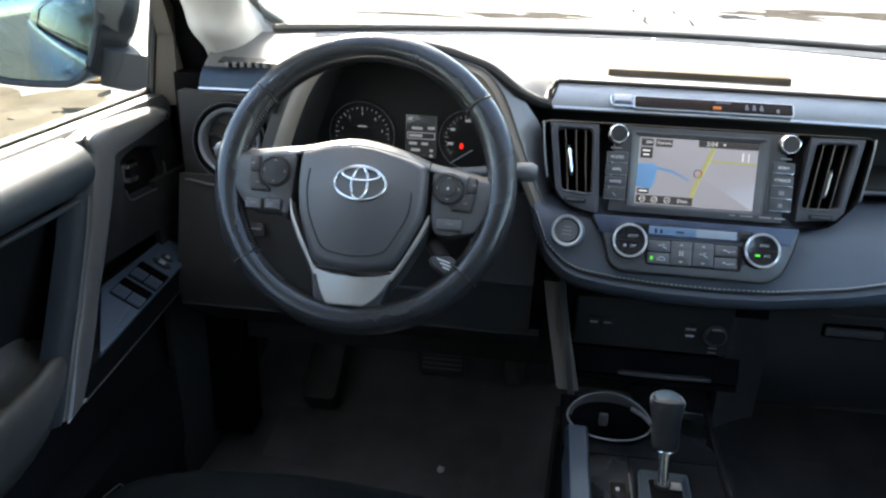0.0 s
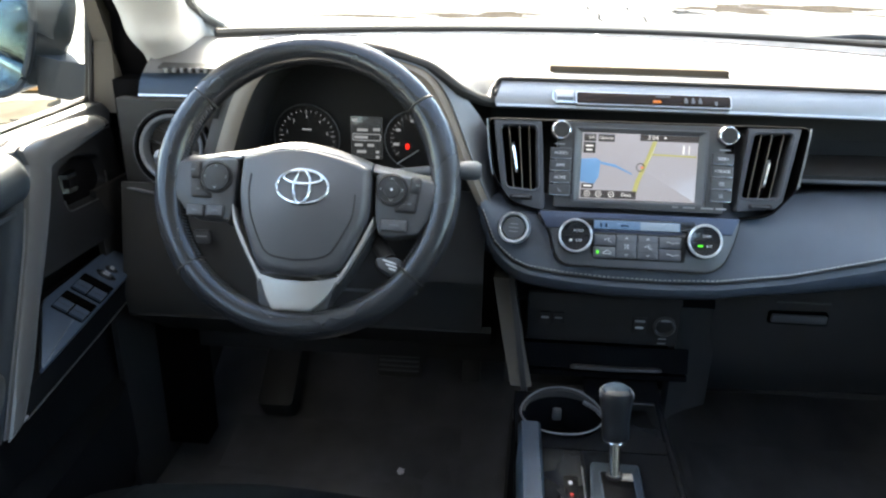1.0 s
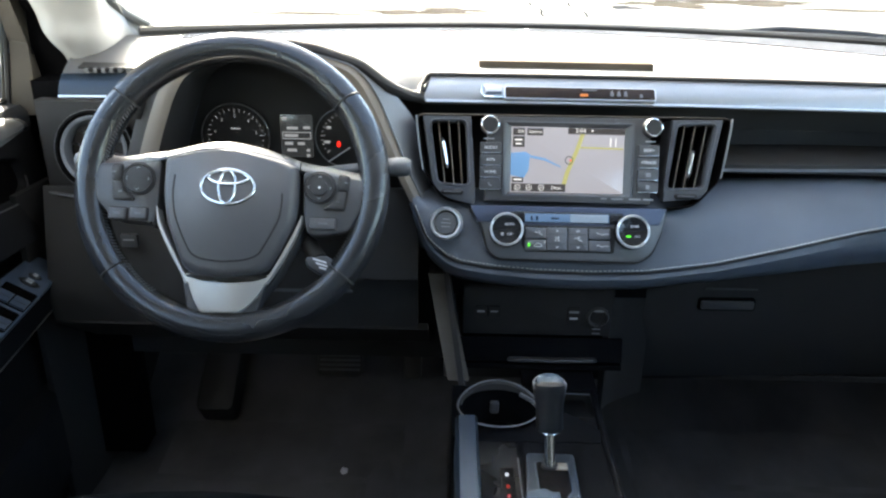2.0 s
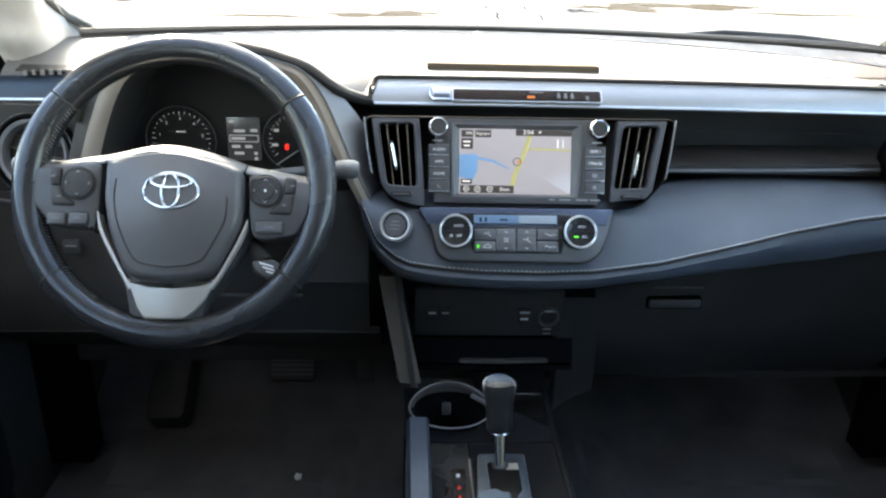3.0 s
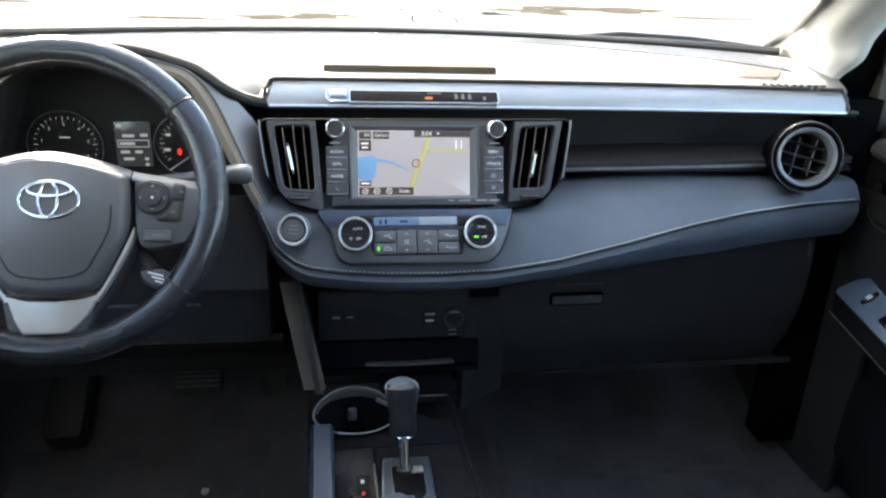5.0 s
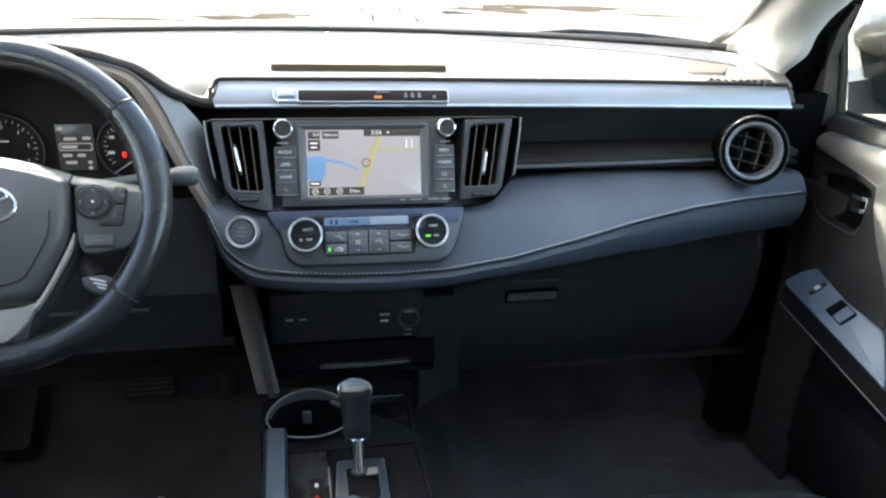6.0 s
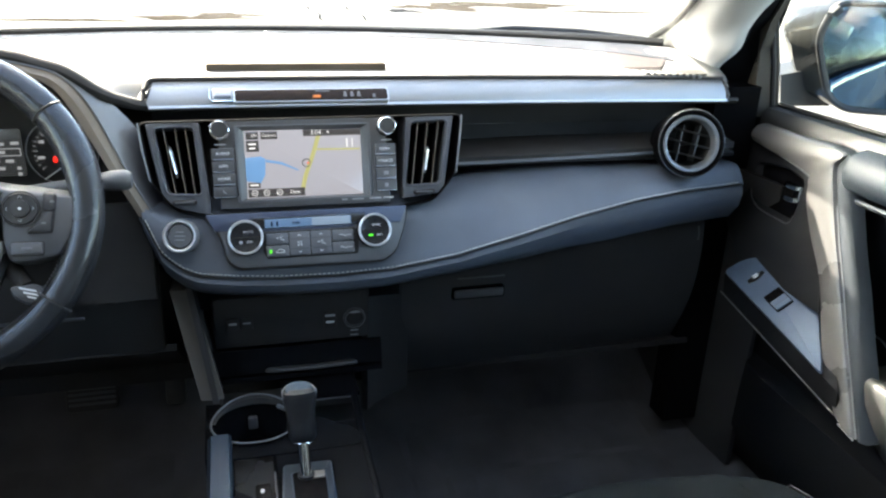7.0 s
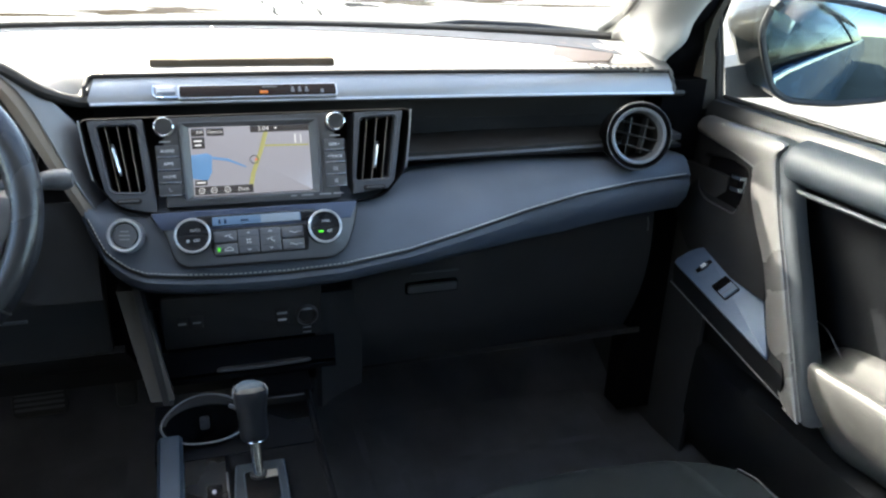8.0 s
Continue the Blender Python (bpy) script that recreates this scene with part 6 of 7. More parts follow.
    arm_i = [(-0.0845, -0.033), (-0.0785, -0.0522), (-0.0645, -0.0786), (-0.0462, -0.1094), (-0.0385, -0.118)] if s < 0 else [(0.0850, -0.039), (0.0795, -0.0516), (0.0708, -0.0706), (0.0520, -0.1076), (0.0430, -0.1145)]
    oo, ii = curve([(*p, 0) for p in arm_o], 3, False), curve([(*p, 0) for p in arm_i], 3, False)
    part("spoke_trim", loft([[W.at(o.x, o.y, -0.004), W.at(o.x, o.y, 0.0105), W.at(o.x * 0.75 + i.x * 0.25, o.y * 0.75 + i.y * 0.25, 0.0128), W.at(o.x * 0.2 + i.x * 0.8, o.y * 0.2 + i.y * 0.8, 0.0128), W.at(i.x, i.y, 0.0105), W.at(i.x, i.y, -0.004)] for o, i in zip(oo, ii)]), SPOKE_SILVER, wheel, "satin silver spoke edge")
    leg = [(p[0], p[1]) for p in arm_o[1:]] + ([(-0.0345, -0.144), (-0.030, -0.162)] if s < 0 else [(0.0320, -0.144), (0.027, -0.162)])
    part("lower_leg", loft([[W.at(u, v, d + 0.0) if e == 0 else W.at(u + s * e, v, d) for e, d in ((0.0, 0.004), (0.003, 0.006), (w * 0.6, 0.002), (w, -0.008), (w, -0.014), (0.0, -0.014))] for (u, v), w in zip(leg, (0.006, 0.006, 0.007, 0.007, 0.009, 0.018))]), SPOKE, wheel)
# glossy upper edge: one bevelled length on the cover and one on each spoke
RIDGE_V = [(-0.150, 0.0170), (-0.109, 0.0235), (-0.0714, 0.0293), (-0.0442, 0.0360), (-0.0169, 0.0402), (-0.002, 0.0404), (0.011, 0.0389), (0.039, 0.0336), (0.067, 0.0264), (0.0813, 0.0207), (0.1088, 0.0170), (0.1364, 0.0125), (0.156, 0.0100)]
RIDGE_D = [(-0.150, 0.0105), (-0.085, 0.0130), (-0.060, 0.0170), (-0.03, 0.0220), (0.03, 0.0220), (0.060, 0.0170), (0.085, 0.0130), (0.156, 0.0105)]
for u0, u1 in ((-0.158, -0.0805), (-0.0790, 0.0800), (0.0820, 0.158)):
    ridge = []
    for u in steps(u0, u1, 40 if abs(u0) > 0.079 and u1 > 0.079 else 20):
        vs_ = [spline(RIDGE_V, u + e) for e in (-0.008, 0.0, 0.008)]
        v, d = sum(vs_) / 3, spline(RIDGE_D, u)
        ridge.append([W.at(u, v + e, d + g) for e, g in ((-0.006, -0.005), (-0.0042, -0.0002), (-0.0022, 0.0002), (-0.0006, -0.0006), (0.0010, -0.0024), (0.0074, -0.0098), (0.0082, -0.0125), (0.0082, -0.020), (0.004, -0.030), (-0.008, -0.030))])
    part("upper_ridge", loft(ridge), RIDGE, wheel, "glossy upper edge of hub and spokes", sharp=40)
CH = softened([(-0.0470, -0.1100), (-0.023, -0.1165), (0.0044, -0.1175), (0.0347, -0.1140), (0.0530, -0.1078), (0.0420, -0.1330), (0.0318, -0.1450), (0.0200, -0.1548), (-0.0258, -0.1560), (-0.0345, -0.1420)], 0.004)
part("lower_spoke", plate(W, CH, -0.006, 0.0135, 0.003), SPOKE_SILVER, wheel, "satin silver lower spoke plate")
part("lower_spoke_back", plate(W, softened([(-0.055, -0.10), (0.055, -0.10), (0.036, -0.165), (-0.040, -0.165)], 0.006), -0.014, 0.008, 0.004), SPOKE, wheel)
b = bmesh.new()
for rx, ry, cy in ((0.0305, 0.0205, 0.0), (0.0095, 0.0196, -0.0005), (0.0222, 0.0080, 0.0108)):
    ring = [(0.0035 + rx * math.cos(a), -0.0105 + cy + ry * math.sin(a)) for a in steps(0, 2 * math.pi, 44)[:-1]]
    tube([W.at(u, v, dome(u, v) + 0.0008) for u, v in ring], 0.0017, 8, loop=True, bm=b)
part("emblem", b, EMBLEM, wheel, "chrome oval emblem of plain rings")


# ---- side air vents ----
def round_vent(x, y, z, turn, r=0.0585):
    F = Face((x, y, z), 12, turn)
    v = thing("air_vent", (x, y + 0.03, z - r), "round black air vent with a grey ring", "air vent", "dashboard air vents")
    part("outer_ring", turned(F, [(r - 0.010, -0.06), (r - 0.003, -0.02), (r, 0.004), (r - 0.002, 0.009), (r - 0.006, 0.010), (r - 0.010, 0.006), (r - 0.012, -0.002), (r - 0.013, -0.03)], 48, caps=False), SLOT, v)
    bm = bmesh.new()
    tube([F.at((r - 0.002) * math.cos(a), (r - 0.002) * math.sin(a), 0.0085) for a in steps(0, 2 * math.pi, 48)[:-1]], 0.0008, 5, loop=True, bm=bm)
    part("ring_edge", bm, GREY, v, "thin outer edge")
    bm = turned(F, [(r - 0.0095, -0.01), (r - 0.0095, 0.0075), (r - 0.0115, 0.0095), (r - 0.0150, 0.0080), (r - 0.0175, 0.001), (r - 0.0185, -0.008)], 48, caps=False)
    part("bright_ring", bm, RINGS, v, "satin grey ring")
    part("well", turned(F, [(r - 0.0185, -0.007), (r - 0.019, -0.03), (r - 0.020, -0.055), (0.0001, -0.055)], 40, caps=False), DEEP, v)
    ri = r - 0.019
    for k in (-0.52, 0.0, 0.52):
        h = math.sqrt(1 - k * k) * ri
        part("slat", loft([[F.at(u, k * ri + dv - 0.22 * u, d) for dv, d in ((-0.001, -0.022), (0.001, -0.022), (0.0014, -0.006), (0.0, -0.003), (-0.0014, -0.006))] for u in (-h, 0, h)]), BUTTON, v)
    for k in (-0.3, 0.45):
        part("slat", loft([[F.at(k * ri + du + 0.18 * w, w, d) for du, d in ((-0.001, -0.035), (0.001, -0.035), (0.001, -0.012), (-0.001, -0.012))] for w in (-0.8 * ri, 0, 0.8 * ri)]), BUTTON, v)
    return v


round_vent(0.600, 1.050, 1.0955, -12, 0.0545)
round_vent(-0.665, 1.062, 1.084, -4)

# ---- doors ----
def curve_tube(pts, r):
    return tube(curve(pts, 4, False), r, 6)


DRIVER_SWITCHES = [(-0.0385, -0.002, 0.046, 0.046, "pocket"), (0.0132, -0.003, 0.046, 0.046, "pocket"), (-0.0385, 0.0095, 0.042, 0.0200, "window"), (-0.0385, -0.0133, 0.042, 0.0200, "window"), (0.0132, 0.0085, 0.042, 0.0200, "window"), (0.0132, -0.0143, 0.042, 0.0200, "window"), (0.0545, -0.004, 0.015, 0.030, "lock"), (0.0725, -0.0045, 0.011, 0.020, "lock")]


def door(s, outer, inner, panel, xs, switches, bowl, lever, elbows):
    """s: -1 driver, 1 passenger. Points as (y, z); xs: x and z of the pull's face at its top and foot."""
    (xt, zt_), (xf, zf_) = xs
    X = lambda z: s * (xf + (xt - xf) * (z - zf_) / (zt_ - zf_))
    d = thing(f"door_{1 if s < 0 else 2}", (s * 0.83, 0.5, 0.45), "dark car door lining with a grey pull and armrest", "door", "front doors", "structure")
    sec = [(0.85, 1.118), (0.838, 1.126), (0.815, 1.124), (0.806, 1.112), (0.812, 1.07), (0.822, 1.0), (0.822, 0.90), (0.81, 0.80), (0.80, 0.68), (0.80, 0.56), (0.83, 0.44), (0.86, 0.44)]
    part("lining", loft([[(s * x, y, z + (0.008 * (1.15 - y) if z > 1.0 else 0)) for x, z in sec] for y in (-0.30, 0.0, 0.3, 0.6, 0.8, 0.95, 1.08, 1.195)]), LINING, d, "black moulded door lining")
    part("sill", loft([[(s * x, y, z + 0.008 * (1.15 - y)) for x, z in ((0.842, 1.122), (0.838, 1.1285), (0.812, 1.1275), (0.802, 1.116), (0.800, 1.098), (0.81, 1.08))] for y in (-0.3, 0.2, 0.6, 0.9, 1.05, 1.152)]), SILL, d, "soft upper door sill")
    part("glass_seal", tube([(s * 0.838, y, 1.132 + 0.008 * (1.15 - y)) for y in steps(-0.3, 1.155, 10)], 0.006, 6, flat=0.7), RUBBER, d)
    # pull: one bent bar, along the top and down, with a bevelled inner edge
    pts_o, pts_i = curve([(*p, 0) for p in outer], 4, False), curve([(*p, 0) for p in inner], 4, False)
    nn = len(pts_o)
    rings = []
    for q, (a, b_) in enumerate(zip(pts_o, pts_i)):
        k = q / (nn - 1)
        top = max(0.0, 1 - k * 4.2)
        at = lambda f, dx: (X(a.y * (1 - f) + b_.y * f) + s * dx, a.x * (1 - f) + b_.x * f, a.y * (1 - f) + b_.y * f)
        rings.append([at(0.02, 0.034), at(0.0, 0.008 + 0.012 * top), at(0.05, 0.002 + 0.010 * top), at(0.14, 0.006 * top), at(0.45, 0.0), at(0.70, 0.0), at(0.94, 0.004), at(1.0, 0.008), at(0.98, 0.034)])
    part("pull", loft(rings), PULL, d, "satin grey pull, bent over and down", sharp=30)
    part("pull_edge", tube([(X(a.y) + s * 0.006, a.x, a.y) for a in pts_o[nn // 2:]], 0.0011, 5), SATIN, d, "thin bright edge of the pull")
    part("pull_gap", tube([(X(b_.y) + s * 0.008, b_.x, b_.y) for b_ in pts_i[:nn // 3 + 2]], 0.0016, 5), SATIN, d, "pale edge under the pull")
    low_o = pts_o[nn // 5:]
    back = []
    for q, a in enumerate(low_o):
        w = min(1.0, 0.55 + 0.15 * q) * (1.0 if q < len(low_o) - 4 else 0.55)
        back.append([(X(a.y) + s * 0.007, a.x - 0.0005, a.y), (X(a.y) + s * 0.006, a.x - 0.012 * w, a.y - 0.001), (X(a.y) + s * 0.013, a.x - 0.024 * w, a.y - 0.002), (X(a.y) + s * 0.032, a.x - 0.027 * w, a.y - 0.002), (X(a.y) + s * 0.038, a.x, a.y)])
    part("pull_back", loft(back), DOOR_PAD, d, "dark rear face of the pull", sharp=50)
    # upper pad behind the pull: flat-topped, rounded over, with a groove below
    pad = []
    y1 = pts_o[nn // 3].x - 0.024
    zt = 1.112 if s < 0 else 1.104
    for y, e in ((y1 + 0.006, 0.45), (y1 - 0.002, 0.8), (y1 - 0.018, 1.0), (0.7, 1.06), (0.4, 1.1), (-0.25, 1.1)):
        zz = zt + 0.008 * (1.15 - y)
        pad.append([(s * 0.818, y, zz + 0.010), (s * (0.812 - 0.016 * e), y, zz + 0.009), (s * (0.812 - 0.034 * e), y, zz + 0.004), (s * (0.812 - 0.046 * e), y, zz - 0.008), (s * (0.812 - 0.050 * e), y, zz - 0.026), (s * (0.812 - 0.042 * e), y, zz - 0.044), (s * (0.812 - 0.026 * e), y, zz - 0.053), (s * 0.815, y, zz - 0.055), (s * 0.835, y, zz - 0.02)])
    part("upper_pad", soft_loft(pad, 3, 4), DOOR_PAD, d, "padded upper door panel", sharp=80)
    part("pad_ledge", tube([(s * 0.782, y, zt - 0.062 + 0.008 * (1.15 - y)) for y in steps(y1 + 0.004, -0.2, 8)], 0.0040, 8), DOOR_PAD, d, "thin padded ledge under the pad")
    # smooth panel ahead of the pull, with the bowl of the release lever let into it
    F = Face((0, 0, 0))
    F.p, F.u, F.v, F.n = Vector((0, 0, 0)), Vector((0, 1, 0)), Vector((0, 0, 1)), Vector((-s, 0, 0))
    REC = softened(bowl, 0.016, 4)
    EDGE_ = [(p[0] + 0.001, p[1] + 0.001) for p in inner[:7]] + [(inner[7][0] + 0.01, inner[7][1]), (1.06, inner[7][1] + 0.01), (1.155, inner[6][1]), (1.160, inner[0][1] - 0.004)]
    deep_ = lambda q, k: (s * (abs(X(q[1])) + 0.006 + 0.10 * max(0.0, q[0] - 0.96) + k), q[0], q[1])
    wide = ray_ring(REC, EDGE_)
    part("front_panel", loft([[deep_(q, dd) for q in ring] for ring, dd in ((wide, 0.03), (wide, 0.004), ([tuple(Vector(p).lerp(Vector(q), 0.5)) for p, q in zip(wide, REC)], 0.004), (inset(REC, -0.003), 0.0025), (REC, 0.0045), (inset(REC, 0.006), 0.020))], caps=False), PANEL_BLACK, d, "smooth black panel ahead of the pull", sharp=50)
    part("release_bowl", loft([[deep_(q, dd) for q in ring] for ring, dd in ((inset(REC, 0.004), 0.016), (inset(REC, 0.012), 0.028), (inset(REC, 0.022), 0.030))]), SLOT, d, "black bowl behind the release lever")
    part("bowl_lip", tube([deep_(q, 0.0035) for q in REC if q[1] < sum(p[1] for p in REC) / len(REC)], 0.0013, 5), BUTTON, d)
    ly, lz = lever
    lx = abs(X(lz)) + 0.002
    lv = part("release_lever", loft([[(s * (lx + dx), ly + dy, lz + h) for dx, dy in ((0.010, -0.018), (0.001, -0.013), (-0.002, 0.0), (0.001, 0.012), (0.012, 0.018))] for h in (-0.013, -0.011, 0.0, 0.011, 0.013)]), CHROME, d, "chrome release lever")
    part("lever_face", loft([[(s * (lx + dx), ly + dy, lz + h) for dx, dy in ((0.006, -0.017), (-0.0008, -0.012), (-0.0036, 0.0), (-0.0010, 0.010), (0.006, 0.013))] for h in (-0.006, -0.005, 0.006, 0.007)]), SLOT, lv, "dark middle of the lever")
    # armrest with the switch plate
    A, B, C_, D = [Vector(p) for p in panel]
    part("armrest", loft([[q + Vector((s * 0.012, 0, -0.004)), p, p + Vector((s * 0.004, 0, -0.036)), p + Vector((s * 0.03, 0, -0.062)), q + Vector((s * 0.05, 0, -0.08))] for p, q in ((C_ + Vector((s * 0.02, 0.02, 0)), B + Vector((0, 0.03, -0.02))), (C_, B), (C_.lerp(D, 0.5), B.lerp(A, 0.5)), (D, A), (D + (D - C_) * 0.12, A + (A - B) * 0.12))]), LINING, d)
    up = (C_ - D).cross(B - D)
    up = up.normalized() * (1 if up.z > 0 else -1)
    plate_f = Face((0, 0, 0))
    plate_f.p = (A + B + C_ + D) / 4
    plate_f.n = up
    plate_f.u = (C_ - D).normalized()
    plate_f.v = up.cross(plate_f.u)
    to2 = lambda p: ((p - plate_f.p).dot(plate_f.u), (p - plate_f.p).dot(plate_f.v))
    outline = softened([to2(p) for p in (D, C_, C_.lerp(B, 0.6) + (C_ - D) * 0.03, B, A)], 0.012)
    sp = part("switch_plate", plate(plate_f, outline, -0.004, 0.005, 0.002), SWITCH_PLATE, d, "blue-grey window switch plate")
    for (k, w, ln, wd, style) in switches:
        cu, cv = k, w
        if style == "pocket":
            # no real hollow: the pocket's shade is a near-black plate
            part("switch_pocket", plate(plate_f, rounded(ln, wd, 0.003, cx=cu, cy=cv), 0.002, 0.0056, 0.0003), SLOT, sp)
        elif style == "window":
            part("window_switch", loft([[plate_f.at(cu + du, cv + e * wd * 0.5, dd) for du, dd in ((-ln * 0.48, 0.004), (-ln * 0.46, 0.0082), (-ln * 0.02, 0.0078), (ln * 0.08, 0.0064), (ln * 0.10, 0.004))] for e in (-1, -0.94, 0.94, 1)]), SWITCH_PLATE, sp, "rocker window switch")
            part("switch_line", plate(plate_f, rounded(0.0006, wd * 0.9, 0.0002, cx=cu - ln * 0.22, cy=cv), 0.007, 0.0084, 0.0001), BUTTON, sp)
        else:
            part("switch_pocket", plate(plate_f, rounded(ln, wd, wd * 0.35, cx=cu, cy=cv), 0.002, 0.0056, 0.0003), DEEP, sp)
            part("lock_switch", plate(plate_f, rounded(ln * 0.75, wd * 0.55, wd * 0.2, cx=cu, cy=cv), 0.004, 0.0085, 0.002), BUTTON, sp)
            part("print_bar", plate(plate_f, rounded(ln * 0.18, wd * 0.3, 0.0006, cx=cu + ln * 0.18, cy=cv), 0.008, 0.009, 0.0002), MARK, sp)
            part("print_bar", plate(plate_f, rounded(ln * 0.18, wd * 0.3, 0.0006, cx=cu - ln * 0.18, cy=cv), 0.008, 0.009, 0.0002), MARK, sp)
    part("armrest_line", tube([C_ + Vector((s * 0.006, 0.01, -0.040)), C_.lerp(D, 0.5) + Vector((s * 0.002, 0, -0.037)), D + Vector((s * 0.002, 0, -0.036)), D + (D - C_) * 0.12 + Vector((s * 0.002, 0, -0.036))], 0.0010, 6), SATIN, d, "thin bright armrest line")
    a, b_ = pts_o[-1], pts_i[-1]
    part("blade_line", tube([(X(a.y) + s * 0.001, a.x, a.y - 0.001), (X(b_.y) + s * 0.003, b_.x, b_.y - 0.001)], 0.0012, 6), SILVER, d, "thin bright foot edge")
    if s > 0:
        part("pocket_edge", curve_tube([(0.790, 0.824, 0.854), (0.786, 0.795, 0.868), (0.785, 0.772, 0.864), (0.786, 0.752, 0.848), (0.788, 0.737, 0.834)], 0.0013), GREY, d, "thin pale edge of the hand recess")
        part("lining_seam", curve_tube([(0.795, 0.785, 0.712), (0.795, 0.752, 0.655), (0.795, 0.720, 0.603)], 0.0030), LEG, d, "thin brown seam of the lining")
    # elbow rest further back: a wedge with a sunk top behind its crest
    elbow = []
    for y, xc, zc_, h in elbows:
        xc = abs(xc)
        elbow.append([(s * 0.822, y, zc_ + 0.006 * h), (s * (xc + 0.055), y, zc_ - 0.004 * h), (s * (xc + 0.030), y, zc_ - 0.006 * h), (s * (xc + 0.012), y, zc_ + 0.001), (s * (xc + 0.003), y, zc_ - 0.003 * h), (s * xc, y, zc_ - 0.018 * h), (s * (xc + 0.004), y, zc_ - 0.045 * h), (s * (xc + 0.016), y, zc_ - 0.080 * h), (s * (xc + 0.050), y, zc_ - 0.13 * h), (s * 0.822, y, zc_ - 0.15 * h)])
    part("elbow_rest", soft_loft(elbow, 3, 4), ELBOW, d, "padded elbow rest", sharp=80)
    part("map_pocket", loft([[(s * 0.80, y, 0.70), (s * (0.80 - e), y, 0.69), (s * (0.80 - e * 1.1), y, 0.55), (s * 0.80, y, 0.48)] for y, e in ((1.08, 0.01), (0.98, 0.035), (0.6, 0.045), (0.1, 0.04))]), LINING, d)
    return d


door(-1, [(1.100, 1.120), (1.019, 1.125), (0.898, 1.126), (0.893, 1.102), (0.882, 1.084), (0.843, 1.023), (0.820, 0.993), (0.789, 0.954), (0.736, 0.890), (0.691, 0.835)],
     [(1.108, 1.102), (1.019, 1.093), (0.953, 1.088), (0.938, 1.076), (0.920, 1.050), (0.885, 1.007), (0.857, 0.975), (0.824, 0.938), (0.778, 0.882), (0.735, 0.840)],
     ((-0.79, 0.885, 0.921), (-0.79, 1.060, 0.914), (-0.748, 1.060, 0.888), (-0.742, 0.775, 0.868)), ((0.775, 1.08), (0.731, 0.818)),
     DRIVER_SWITCHES, [(0.955, 1.076), (1.0165, 1.080), (1.088, 1.062), (1.094, 1.020), (1.052, 1.006), (0.950, 1.018)], (0.974, 1.0555), [(0.768, 0.775, 0.895, 0.1), (0.756, 0.763, 0.897, 0.4), (0.735, 0.752, 0.900, 0.75), (0.69, 0.742, 0.902, 1.0), (0.6, 0.735, 0.902, 1.0), (0.3, 0.73, 0.90, 1.0), (-0.2, 0.73, 0.90, 1.0)])
door(1, [(1.131, 1.105), (1.054, 1.106), (0.927, 1.109), (0.928, 1.088), (0.920, 1.068), (0.873, 0.995), (0.833, 0.939), (0.795, 0.884), (0.753, 0.825), (0.708, 0.762)],
     [(1.129, 1.078), (1.032, 1.067), (0.981, 1.058), (0.972, 1.052), (0.960, 1.020), (0.924, 0.976), (0.878, 0.929), (0.837, 0.864), (0.792, 0.794), (0.742, 0.766)],
     ((0.757, 0.885, 0.889), (0.757, 1.025, 0.898), (0.712, 1.055, 0.862), (0.702, 0.785, 0.815)), ((0.769, 1.08), (0.698, 0.757)),
     [(-0.005, 0.0026, 0.042, 0.030, "pocket"), (-0.005, 0.0026, 0.038, 0.026, "window"), (0.0599, 0.0026, 0.012, 0.030, "lock")], [(0.980, 1.046), (1.043, 1.052), (1.120, 1.040), (1.104, 0.984), (1.072, 0.972), (0.978, 0.974)], (0.998, 1.0235), [(0.776, 0.748, 0.828, 0.1), (0.764, 0.736, 0.831, 0.4), (0.74, 0.726, 0.836, 0.75), (0.695, 0.716, 0.842, 1.0), (0.592, 0.71, 0.852, 1.0), (0.3, 0.705, 0.86, 1.0), (-0.2, 0.705, 0.86, 1.0)])

